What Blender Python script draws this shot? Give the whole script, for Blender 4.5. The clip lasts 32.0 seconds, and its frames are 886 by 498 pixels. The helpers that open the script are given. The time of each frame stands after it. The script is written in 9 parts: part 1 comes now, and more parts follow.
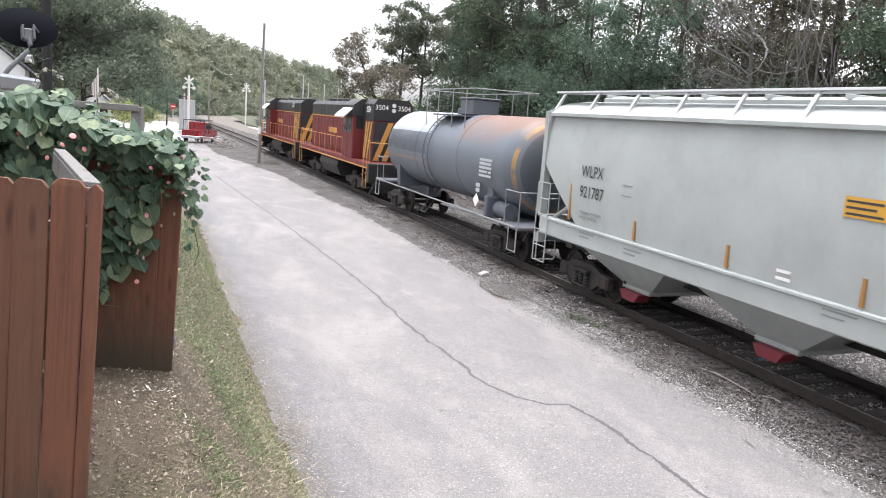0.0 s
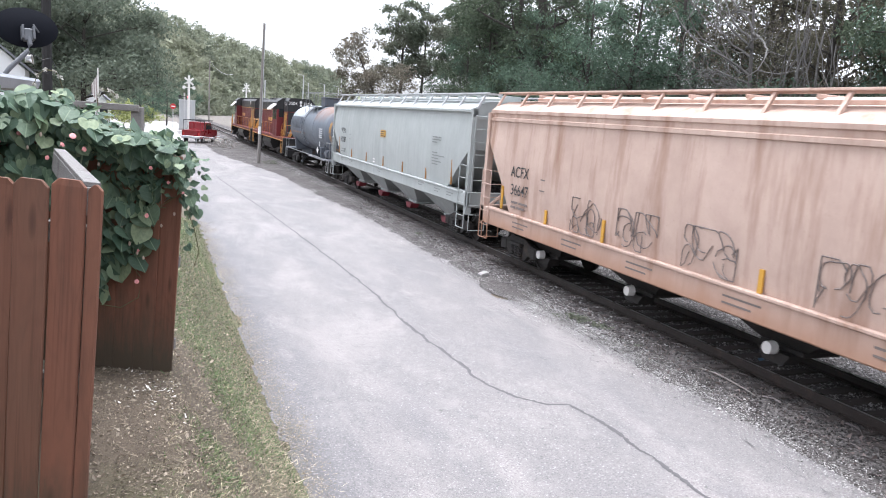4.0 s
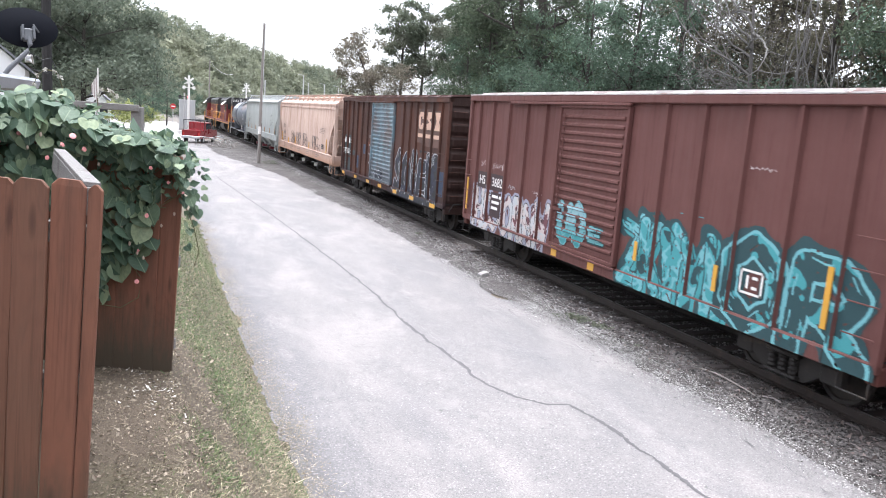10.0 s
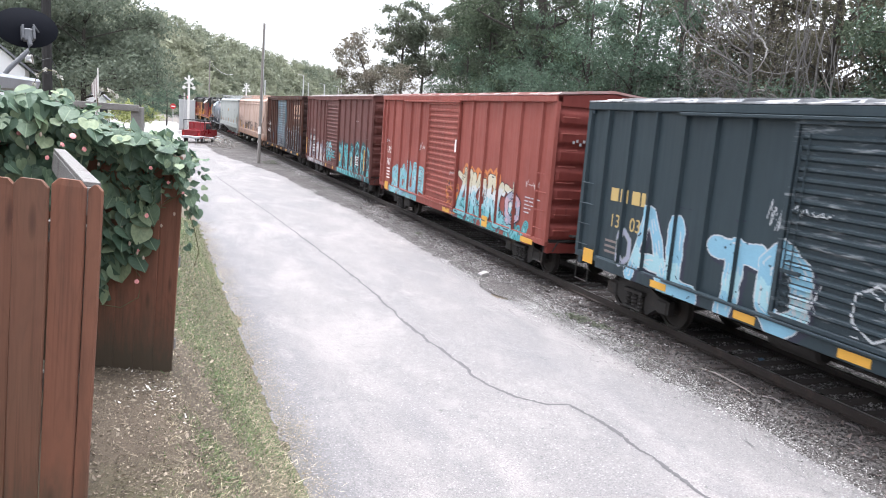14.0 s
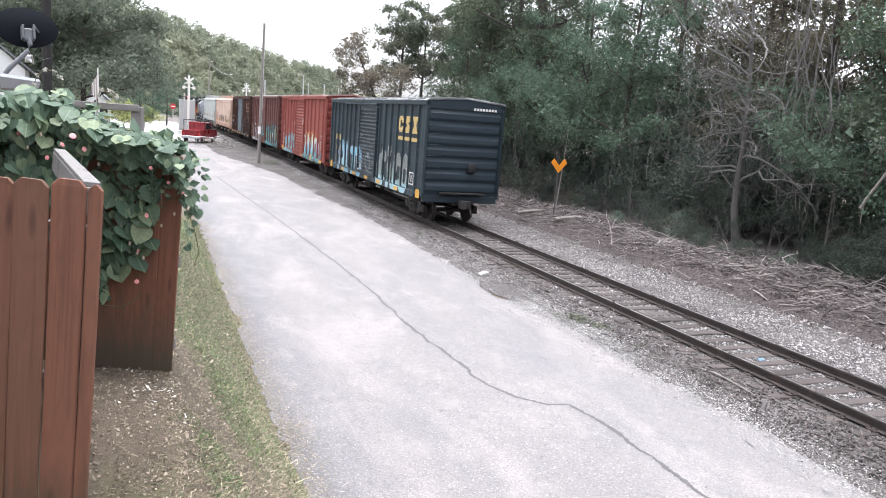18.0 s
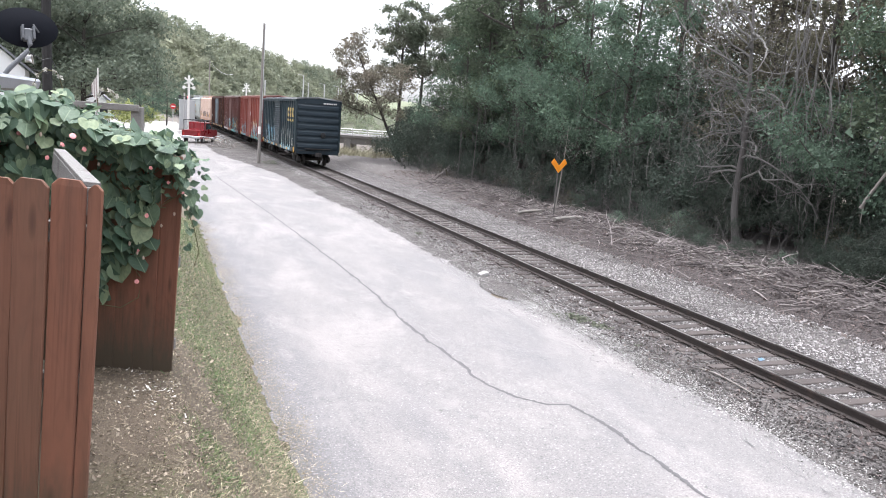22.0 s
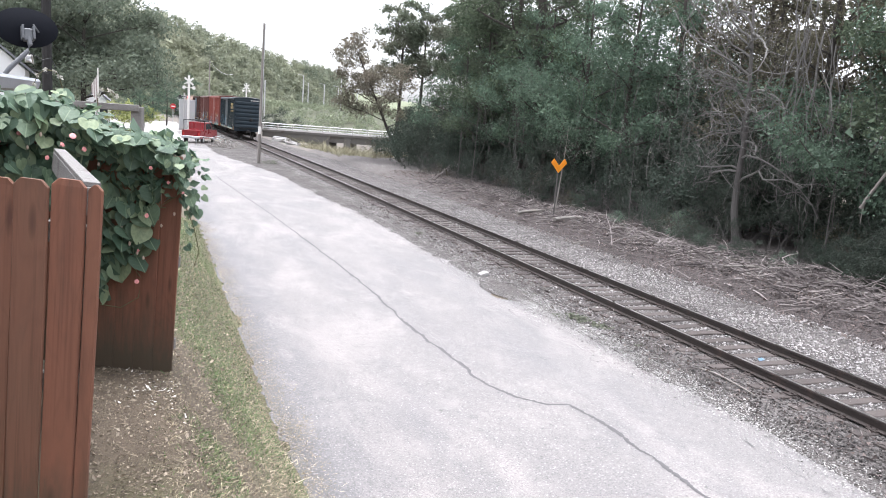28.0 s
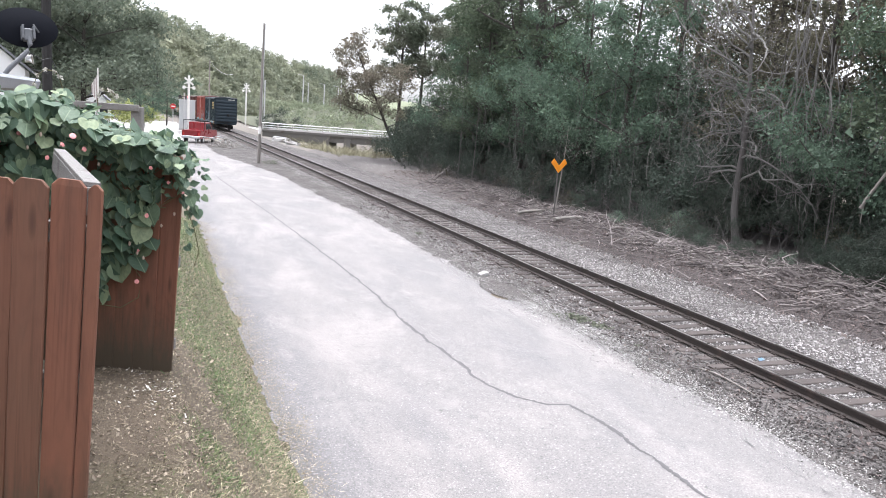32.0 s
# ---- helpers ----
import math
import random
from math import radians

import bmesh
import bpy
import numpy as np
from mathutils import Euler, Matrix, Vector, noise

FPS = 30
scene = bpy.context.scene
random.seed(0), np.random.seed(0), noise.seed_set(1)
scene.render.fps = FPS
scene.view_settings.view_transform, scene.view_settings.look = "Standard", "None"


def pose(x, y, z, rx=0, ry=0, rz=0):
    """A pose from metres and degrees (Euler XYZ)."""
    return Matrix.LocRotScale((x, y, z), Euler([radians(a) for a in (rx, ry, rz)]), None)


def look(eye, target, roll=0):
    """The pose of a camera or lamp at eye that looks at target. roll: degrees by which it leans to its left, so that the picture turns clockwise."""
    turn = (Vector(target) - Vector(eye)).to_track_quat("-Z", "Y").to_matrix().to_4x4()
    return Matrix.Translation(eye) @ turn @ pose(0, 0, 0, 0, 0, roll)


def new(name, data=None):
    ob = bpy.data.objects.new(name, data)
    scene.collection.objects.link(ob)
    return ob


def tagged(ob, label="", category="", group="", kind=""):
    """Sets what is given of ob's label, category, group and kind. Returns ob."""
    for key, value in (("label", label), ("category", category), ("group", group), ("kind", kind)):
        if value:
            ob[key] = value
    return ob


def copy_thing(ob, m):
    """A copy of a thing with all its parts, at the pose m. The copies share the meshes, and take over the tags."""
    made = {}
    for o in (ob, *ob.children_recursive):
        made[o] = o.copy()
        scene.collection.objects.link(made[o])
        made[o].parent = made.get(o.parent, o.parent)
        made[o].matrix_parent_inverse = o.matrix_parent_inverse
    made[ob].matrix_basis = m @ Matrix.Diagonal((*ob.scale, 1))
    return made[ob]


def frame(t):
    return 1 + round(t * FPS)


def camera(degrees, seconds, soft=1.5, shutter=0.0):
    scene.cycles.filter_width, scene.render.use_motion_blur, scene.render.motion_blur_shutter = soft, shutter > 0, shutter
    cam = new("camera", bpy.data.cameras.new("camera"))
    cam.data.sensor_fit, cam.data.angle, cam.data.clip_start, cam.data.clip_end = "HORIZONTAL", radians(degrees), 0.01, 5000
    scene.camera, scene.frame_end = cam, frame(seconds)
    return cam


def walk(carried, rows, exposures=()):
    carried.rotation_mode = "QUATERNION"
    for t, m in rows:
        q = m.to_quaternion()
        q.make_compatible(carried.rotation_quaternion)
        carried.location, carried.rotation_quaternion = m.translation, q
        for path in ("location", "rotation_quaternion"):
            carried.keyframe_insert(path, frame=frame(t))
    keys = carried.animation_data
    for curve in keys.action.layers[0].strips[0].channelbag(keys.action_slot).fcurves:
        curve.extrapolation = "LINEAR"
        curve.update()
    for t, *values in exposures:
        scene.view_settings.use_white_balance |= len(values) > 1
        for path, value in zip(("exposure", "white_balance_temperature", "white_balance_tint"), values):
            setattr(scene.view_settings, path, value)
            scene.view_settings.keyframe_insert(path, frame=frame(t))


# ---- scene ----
cam = camera(61.2, 32.0, 1.0, 0.2)
EYE = Vector((-10.909, 0.0, 3.943))
YAW, PITCH = radians(21.687), radians(9.838)
AIM = EYE + Vector((math.sin(YAW) * math.cos(PITCH), math.cos(YAW) * math.cos(PITCH), -math.sin(PITCH)))
walk(cam, [(0.0, look(EYE, AIM, 4.22)), (32.0, look(EYE, AIM, 4.22))],
     [(0.0, 1.65, 6350, 12), (5.5, 1.74, 5950, 12), (8.5, 1.87, 6050, 12), (15.0, 1.89, 6150, 12), (19.0, 1.83, 6200, 12), (32.0, 1.82, 6200, 12)])

# ---- light: a bright white evening sky, no sharp shadows ----
world = bpy.data.worlds.new("sky")
world.use_nodes = True
scene.world = world
wn = world.node_tree
sky = wn.nodes.new("ShaderNodeTexSky")
sky.sky_type, sky.sun_disc = "NISHITA", False
sky.sun_elevation, sky.sun_rotation = radians(80), radians(304)
sky.air_density, sky.dust_density = 1.0, 3.0
soft_sky = wn.nodes.new("ShaderNodeHueSaturation")
soft_sky.inputs["Saturation"].default_value = 0.12
wn.links.new(sky.outputs[0], soft_sky.inputs["Color"])
wn.links.new(soft_sky.outputs[0], wn.nodes["Background"].inputs[0])
wn.nodes["Background"].inputs[1].default_value = 0.145
sun = new("sun", bpy.data.lights.new("sun", "SUN"))
sun.data.energy, sun.data.angle, sun.data.color = 1.3, radians(40), (1.0, 0.98, 0.97)
sun.matrix_world = look((0.5, 4, 40), (0, 0, 0))


# ---- mesh building ----
class Mesh:
    """Gathers vertices and faces, and makes one mesh of them."""

    def __init__(self):
        self.v, self.f = [], []

    def add(self, verts, faces):
        n = len(self.v)
        self.v.extend(verts)
        self.f.extend([tuple(n + i for i in q) for q in faces])
        return self

    def box(self, x0, x1, y0, y1, z0, z1, c=0.0):
        """A box; c cuts its edges."""
        if c <= 0:
            return self.add([(x, y, z) for z in (z0, z1) for y in (y0, y1) for x in (x0, x1)],
                            [(0, 2, 3, 1), (4, 5, 7, 6), (0, 1, 5, 4), (2, 6, 7, 3), (0, 4, 6, 2), (1, 3, 7, 5)])
        c = min(c, 0.45 * min(x1 - x0, y1 - y0, z1 - z0))
        vs, idx = [], {}
        for sx in (0, 1):
            for sy in (0, 1):
                for sz in (0, 1):
                    x, y, z = (x0, x1)[sx], (y0, y1)[sy], (z0, z1)[sz]
                    dx, dy, dz = (c, -c)[sx], (c, -c)[sy], (c, -c)[sz]
                    for k, p in enumerate(((x, y + dy, z + dz), (x + dx, y, z + dz), (x + dx, y + dy, z))):
                        idx[sx, sy, sz, k] = len(vs)
                        vs.append(p)
        fs = []
        for s in (0, 1):
            fs.append([idx[s, a, b, 0] for a, b in ((0, 0), (0, 1), (1, 1), (1, 0))][::1 if s == 0 else -1])
            fs.append([idx[a, s, b, 1] for a, b in ((0, 0), (1, 0), (1, 1), (0, 1))][::1 if s == 0 else -1])
            fs.append([idx[a, b, s, 2] for a, b in ((0, 0), (0, 1), (1, 1), (1, 0))][::1 if s == 0 else -1])
        for a in (0, 1):
            for b in (0, 1):
                fs.append([idx[a, b, 0, 0], idx[a, b, 1, 0], idx[a, b, 1, 1], idx[a, b, 0, 1]])
                fs.append([idx[a, 0, b, 0], idx[a, 1, b, 0], idx[a, 1, b, 2], idx[a, 0, b, 2]])
                fs.append([idx[0, a, b, 1], idx[1, a, b, 1], idx[1, a, b, 2], idx[0, a, b, 2]])
                for d in (0, 1):
                    fs.append([idx[a, b, d, k] for k in range(3)])
        return self.add(vs, fs)

    def tube(self, pts, r, n=6, r1=None):
        """A round bar through the points, tapering to r1."""
        pts = [Vector(p) for p in pts]
        rings = []
        for i, p in enumerate(pts):
            d = (pts[min(i + 1, len(pts) - 1)] - pts[max(i - 1, 0)]).normalized()
            a = d.cross(Vector((0.13, 0.21, 1)) if abs(d.z) < 0.9 else Vector((1, 0.1, 0))).normalized()
            b = d.cross(a)
            rr = r if r1 is None else r + (r1 - r) * i / (len(pts) - 1)
            rings.append([tuple(p + (a * math.cos(2 * math.pi * k / n) + b * math.sin(2 * math.pi * k / n)) * rr) for k in range(n)])
        vs = [q for ring in rings for q in ring]
        fs = [(i * n + k, i * n + (k + 1) % n, (i + 1) * n + (k + 1) % n, (i + 1) * n + k) for i in range(len(pts) - 1) for k in range(n)]
        fs += [tuple(range(n))[::-1], tuple((len(pts) - 1) * n + k for k in range(n))]
        return self.add(vs, fs)

    def prism(self, pts, axis, a, b):
        """A polygon pts drawn across the axis and pulled along it from a to b. The two coordinates follow in the order x, y, z."""
        def at(p, w):
            return {"x": (w, p[0], p[1]), "y": (p[0], w, p[1]), "z": (p[0], p[1], w)}[axis]
        n = len(pts)
        vs = [at(p, a) for p in pts] + [at(p, b) for p in pts]
        return self.add(vs, [tuple(range(n))[::-1], tuple(range(n, 2 * n))] + [(i, (i + 1) % n, n + (i + 1) % n, n + i) for i in range(n)])

    def loft(self, rings, closed=True, caps=True):
        n = len(rings[0])
        vs = [tuple(q) for ring in rings for q in ring]
        m = n if closed else n - 1
        fs = [(i * n + k, i * n + (k + 1) % n, (i + 1) * n + (k + 1) % n, (i + 1) * n + k) for i in range(len(rings) - 1) for k in range(m)]
        if caps:
            fs += [tuple(range(n))[::-1], tuple((len(rings) - 1) * n + k for k in range(n))]
        return self.add(vs, fs)

    def lathe(self, prof, axis, c, n=20):
        """A profile of (distance along the axis, radius) turned round the axis through c."""
        rings = []
        for w, r in prof:
            ring = []
            for k in range(n):
                u, v = r * math.cos(2 * math.pi * k / n), r * math.sin(2 * math.pi * k / n)
                ring.append({"x": (c[0] + w, c[1] + u, c[2] + v), "y": (c[0] + u, c[1] + w, c[2] + v), "z": (c[0] + u, c[1] + v, c[2] + w)}[axis])
            rings.append(ring)
        return self.loft(rings)

    def data(self, name, material, smooth=False):
        me = bpy.data.meshes.new(name)
        me.from_pydata(self.v, [], self.f)
        bm = bmesh.new()
        bm.from_mesh(me)
        if len(self.f) < 60000:
            bmesh.ops.recalc_face_normals(bm, faces=bm.faces)
        if smooth:
            for q in bm.faces:
                q.smooth = True
            for e in bm.edges:
                if len(e.link_faces) == 2 and e.calc_face_angle(0) > 0.6:
                    e.smooth = False
        bm.to_mesh(me)
        bm.free()
        if material:
            me.materials.append(material)
        return me


def part(name, mesh, material, parent, label="", smooth=False):
    """One mesh object under a thing or a part."""
    ob = new(name, mesh.data(name, material, smooth) if isinstance(mesh, Mesh) else mesh)
    ob.parent = parent
    if label:
        ob["label"] = label
    return ob


def thing(name, label, category, group="", kind="", mesh=None, material=None, smooth=False):
    ob = new(name, mesh.data(name, material, smooth) if mesh else None)
    return tagged(ob, label, category, group, kind)


# ---- materials ----
def shader(name, rough=0.8, metal=0.0):
    m = bpy.data.materials.new(name)
    m.use_nodes = True
    b = m.node_tree.nodes["Principled BSDF"]
    b.inputs["Roughness"].default_value, b.inputs["Metallic"].default_value = rough, metal
    return m, m.node_tree, b


def link(t, a, b):
    t.links.new(a, b)


def coords(t, scale=(1, 1, 1), generated=False, world_space=False):
    if world_space:
        src = t.nodes.new("ShaderNodeNewGeometry").outputs["Position"]
    else:
        src = t.nodes.new("ShaderNodeTexCoord").outputs["Object"]
    mp = t.nodes.new("ShaderNodeMapping")
    mp.inputs["Scale"].default_value = scale
    link(t, src, mp.inputs["Vector"])
    return mp.outputs[0]


def noise_node(t, vec, scale, detail=4, rough=0.6, distort=0.0):
    n = t.nodes.new("ShaderNodeTexNoise")
    n.inputs["Scale"].default_value, n.inputs["Detail"].default_value = scale, detail
    n.inputs["Roughness"].default_value, n.inputs["Distortion"].default_value = rough, distort
    link(t, vec, n.inputs["Vector"])
    return n.outputs[0]


def ramp(t, fac, stops):
    r = t.nodes.new("ShaderNodeValToRGB")
    while len(r.color_ramp.elements) < len(stops):
        r.color_ramp.elements.new(0.5)
    for e, (p, c) in zip(r.color_ramp.elements, stops):
        e.position = p
        e.color = (*c, 1) if isinstance(c, tuple) else (c, c, c, 1)
    link(t, fac, r.inputs[0])
    return r.outputs[0]


def mix(t, fac, a, b, mode="MIX"):
    n = t.nodes.new("ShaderNodeMix")
    n.data_type, n.blend_type = "RGBA", mode
    for sock, val in ((n.inputs[0], fac), (n.inputs[6], a), (n.inputs[7], b)):
        if isinstance(val, (int, float)):
            sock.default_value = val
        elif isinstance(val, tuple):
            sock.default_value = (*val, 1)
        else:
            link(t, val, sock)
    return n.outputs[2]


def calc(t, op, a, b=0.0, clamp=False):
    n = t.nodes.new("ShaderNodeMath")
    n.operation, n.use_clamp = op, clamp
    for sock, val in zip(n.inputs, (a, b)):
        if isinstance(val, (int, float)):
            sock.default_value = val
        else:
            link(t, val, sock)
    return n.outputs[0]


def bump(t, b, height, strength=0.4, dist=0.02):
    n = t.nodes.new("ShaderNodeBump")
    n.inputs["Strength"].default_value, n.inputs["Distance"].default_value = strength, dist
    link(t, height, n.inputs["Height"])
    link(t, n.outputs[0], b.inputs["Normal"])


def island(t):
    return t.nodes.new("ShaderNodeNewGeometry").outputs["Random Per Island"]


def each(t):
    return t.nodes.new("ShaderNodeObjectInfo").outputs["Random"]


def shade(c, k):
    return tuple(min(1.0, v * k) for v in c)


def plain(name, c, rough=0.7, metal=0.0, scale=6.0, vary=0.25, bumps=0.2, world_space=False, fine=45.0, dirt=None, dirt_at=0.62):
    """A surface with two sizes of variation, and dirt or rust in patches where given."""
    m, t, b = shader(name, rough, metal)
    v = coords(t, world_space=world_space)
    big, small = noise_node(t, v, scale, 5), noise_node(t, v, fine, 3)
    col = mix(t, big, shade(c, 1 - vary), shade(c, 1 + vary))
    col = mix(t, 0.5, col, ramp(t, small, [(0.3, shade(c, 1 - vary * 0.8)), (0.7, shade(c, 1 + vary * 0.6))]))
    if dirt:
        d = noise_node(t, v, scale * 0.7, 6, 0.7)
        col = mix(t, ramp(t, d, [(dirt_at - 0.06, 0.0), (dirt_at + 0.08, 0.85)]), col, dirt)
    link(t, col, b.inputs["Base Color"])
    link(t, ramp(t, big, [(0.2, max(0.05, rough - 0.12)), (0.8, min(1.0, rough + 0.12))]), b.inputs["Roughness"])
    if bumps:
        bump(t, b, small, bumps, 0.01)
    return m


def weathered(name, c, rust=(0.11, 0.05, 0.03), rough=0.55, amount=0.55, streak=(9, 9, 0.5), fade=None, lower=None):
    """Car paint with runs of rust and dust."""
    m, t, b = shader(name, rough)
    b.inputs["Specular IOR Level"].default_value = 0.25
    v = coords(t)
    runs = noise_node(t, coords(t, streak), 1.0, 5, 0.65)
    blot = noise_node(t, v, 0.9, 6, 0.65)
    small = noise_node(t, v, 30, 4)
    col = mix(t, blot, shade(c, 0.78), shade(fade or c, 1.2))
    col = mix(t, ramp(t, runs, [(amount, 0.0), (amount + 0.2, 0.7)]), col, rust)
    col = mix(t, ramp(t, small, [(0.62, 0.0), (0.75, 0.35)]), col, shade(rust, 0.8))
    sep = t.nodes.new("ShaderNodeSeparateXYZ")
    link(t, v, sep.inputs[0])
    if lower:
        low = calc(t, "ADD", sep.outputs[2], calc(t, "MULTIPLY", runs, 0.9))
        col = mix(t, ramp(t, calc(t, "MULTIPLY", low, 0.25), [(lower[1] * 0.25 - 0.04, 0.8), (lower[1] * 0.25 + 0.1, 0.0)]), col, lower[0])
    link(t, col, b.inputs["Base Color"])
    link(t, ramp(t, runs, [(0.3, rough - 0.1), (0.8, min(1.0, rough + 0.3))]), b.inputs["Roughness"])
    bump(t, b, small, 0.12, 0.01)
    return m


M = {}
M["rail"] = plain("rail_steel", (0.03, 0.022, 0.0195), 0.6, 0.0, 4, 0.35, 0.2, dirt=(0.062, 0.039, 0.032))
M["soot"] = plain("sooty_black_steel", (0.012, 0.012, 0.013), 0.7, 0, 3, 0.3, 0.2)
M["rail_top"] = plain("rail_running_band", (0.42, 0.4, 0.39), 0.3, 0.9, 3, 0.2, 0.05)
M["black_steel"] = plain("dirty_black_steel", (0.028, 0.025, 0.024), 0.75, 0.2, 3, 0.45, 0.3, dirt=(0.07, 0.05, 0.038))
M["wheel"] = plain("wheel_steel", (0.024, 0.02, 0.018), 0.7, 0.2, 5, 0.3, 0.15, dirt=(0.04, 0.027, 0.021))
M["yellow"] = plain("yellow_reflective", (0.55, 0.29, 0.035), 0.5, 0, 9, 0.12, 0.1, dirt=(0.35, 0.2, 0.06), dirt_at=0.66)
M["white"] = plain("white_lettering", (0.72, 0.7, 0.68), 0.6, 0, 9, 0.1, 0.05)
M["blackp"] = plain("black_lettering", (0.03, 0.03, 0.032), 0.6, 0, 9, 0.2, 0.05)
M["goldp"] = plain("gold_lettering", (0.42, 0.3, 0.11), 0.6, 0, 9, 0.15, 0.05)
M["red_gate"] = plain("red_painted_outlet", (0.17, 0.02, 0.03), 0.5, 0, 6, 0.3, 0.1, dirt=(0.12, 0.05, 0.045))
M["galv"] = plain("galvanised_steel", (0.5, 0.5, 0.51), 0.45, 0.6, 5, 0.15, 0.1)
M["glass"] = plain("dark_cab_glass", (0.02, 0.025, 0.03), 0.08, 0, 3, 0.1, 0)


# ---- the lie of the land ----
def smooth(a, b, v):
    k = min(1.0, max(0.0, (v - a) / (b - a)))
    return k * k * (3 - 2 * k)


def bend(y):
    """How far the track has swung aside at y."""
    return -1e-4 * max(0.0, y - 20) ** 2


def ground_z(x, y):
    z = -0.33
    foot = 0.05 * noise.noise((3, y * 0.35, 7))
    k = min(1.0, max(0.0, (-9.25 - 0.09 * smooth(7.5, 10.0, y) + foot - x) / (1.45 + foot)))
    z += 2.06 * (0.8 * k + 0.2 * k * k * (3 - 2 * k)) * (1 - smooth(14, 34, y))
    z += 0.42 * smooth(2.9, 5.0, x) * (1 - smooth(70, 90, y))
    z += 0.10 * math.sin(x * 1.3 + y * 0.41) * smooth(4.5, 7.5, x) * (1 - smooth(60, 80, y))
    z -= 2.6 * smooth(4.5, 10, x) * (1 - smooth(34, 42, x)) * smooth(66, 84, y) * (1 - smooth(118, 132, y))
    z += 0.02 * noise.noise((x * 0.5, y * 0.5, 0)) * smooth(-9.2, -9.9, x)
    return z


def soil_material():
    """Earth with tufts of grass and straw."""
    m, t, b = shader("soil_and_grass", 0.95)
    v = coords(t, world_space=True)
    big, mid, small = noise_node(t, v, 0.45, 4), noise_node(t, v, 3.5, 6, 0.7), noise_node(t, v, 38, 4, 0.7)
    soil = mix(t, mid, (0.06, 0.046, 0.033), (0.17, 0.134, 0.096))
    grass = mix(t, small, (0.06, 0.07, 0.028), (0.17, 0.165, 0.085))
    col = mix(t, ramp(t, big, [(0.45, 0.0), (0.65, 0.8)]), soil, grass)
    col = mix(t, ramp(t, small, [(0.3, 0.6), (0.45, 0.0)]), col, (0.04, 0.03, 0.022))
    col = mix(t, ramp(t, small, [(0.62, 0.0), (0.7, 0.5)]), col, (0.33, 0.28, 0.21))
    link(t, col, b.inputs["Base Color"])
    bump(t, b, small, 0.8, 0.03)
    return m


def road_material():
    m, t, b = shader("old_pale_asphalt", 0.88)
    v = coords(t, world_space=True)
    big, mid = noise_node(t, v, 0.22, 5, 0.6), noise_node(t, coords(t, (1, 0.25, 1), world_space=True), 0.9, 6, 0.65)
    small, grit = noise_node(t, v, 9, 6, 0.8), noise_node(t, v, 44, 4, 0.75)
    col = mix(t, big, (0.164, 0.157, 0.158), (0.228, 0.211, 0.205))
    col = mix(t, ramp(t, mid, [(0.34, 0.6), (0.54, 0.0)]), col, (0.148, 0.144, 0.150))
    col = mix(t, ramp(t, noise_node(t, coords(t, (1.2, 0.5, 1), world_space=True), 0.5, 3, 0.5, 0.8), [(0.48, 0.0), (0.66, 0.6)]), col, (0.288, 0.264, 0.256))
    # older bluish surface, less bleached, along the bank
    sep = t.nodes.new("ShaderNodeSeparateXYZ")
    link(t, v, sep.inputs[0])
    old = calc(t, "ADD", sep.outputs[0], calc(t, "MULTIPLY", noise_node(t, coords(t, (1, 0.35, 1), world_space=True), 0.8, 5, 0.65), 2.4))
    old = ramp(t, calc(t, "MULTIPLY", calc(t, "ADD", old, 9.0), 0.25), [(0.3, 0.75), (0.52, 0.0)])
    col = mix(t, old, col, (0.120, 0.118, 0.126))
    col = mix(t, ramp(t, small, [(0.34, 0.6), (0.47, 0.0)]), col, (0.120, 0.116, 0.118))
    col = mix(t, ramp(t, grit, [(0.36, 0.8), (0.52, 0.0)]), col, (0.088, 0.084, 0.085))
    col = mix(t, ramp(t, noise_node(t, v, 30, 4, 0.75), [(0.57, 0.0), (0.66, 0.85)]), col, (0.400, 0.384, 0.376))
    pits = noise_node(t, coords(t, (1, 0.7, 1), world_space=True), 5.5, 8, 0.85)
    col = mix(t, ramp(t, pits, [(0.33, 0.85), (0.4, 0.0)]), col, (0.072, 0.068, 0.068))
    dust = noise_node(t, coords(t, (1.0, 0.6, 1), world_space=True), 1.7, 6, 0.75)
    col = mix(t, ramp(t, dust, [(0.5, 0.0), (0.7, 0.4)]), col, (0.296, 0.276, 0.264))
    link(t, col, b.inputs["Base Color"])
    bump(t, b, grit, 0.6, 0.012)
    return m


def gravel_material(name, lo, hi, scale=22, stain=(0.06, 0.05, 0.045)):
    m, t, b = shader(name, 0.92)
    v = coords(t, world_space=True)
    cell = t.nodes.new("ShaderNodeTexVoronoi")
    cell.inputs["Scale"].default_value = scale
    link(t, v, cell.inputs["Vector"])
    sc = t.nodes.new("ShaderNodeSeparateColor")
    link(t, cell.outputs["Color"], sc.inputs[0])
    col = mix(t, sc.outputs[0], lo, hi)
    col = mix(t, ramp(t, noise_node(t, v, 0.8, 5, 0.7), [(0.42, 0.0), (0.66, 0.75)]), col, stain)
    link(t, col, b.inputs["Base Color"])
    bump(t, b, cell.outputs["Distance"], 1.0, 0.03)
    return m


def stones_material(name, lo, hi):
    m, t, b = shader(name, 0.9)
    col = mix(t, island(t), lo, hi)
    col = mix(t, ramp(t, noise_node(t, coords(t, world_space=True), 0.7, 4), [(0.4, 0.0), (0.7, 0.6)]), col, shade(lo, 0.8))
    link(t, col, b.inputs["Base Color"])
    return m


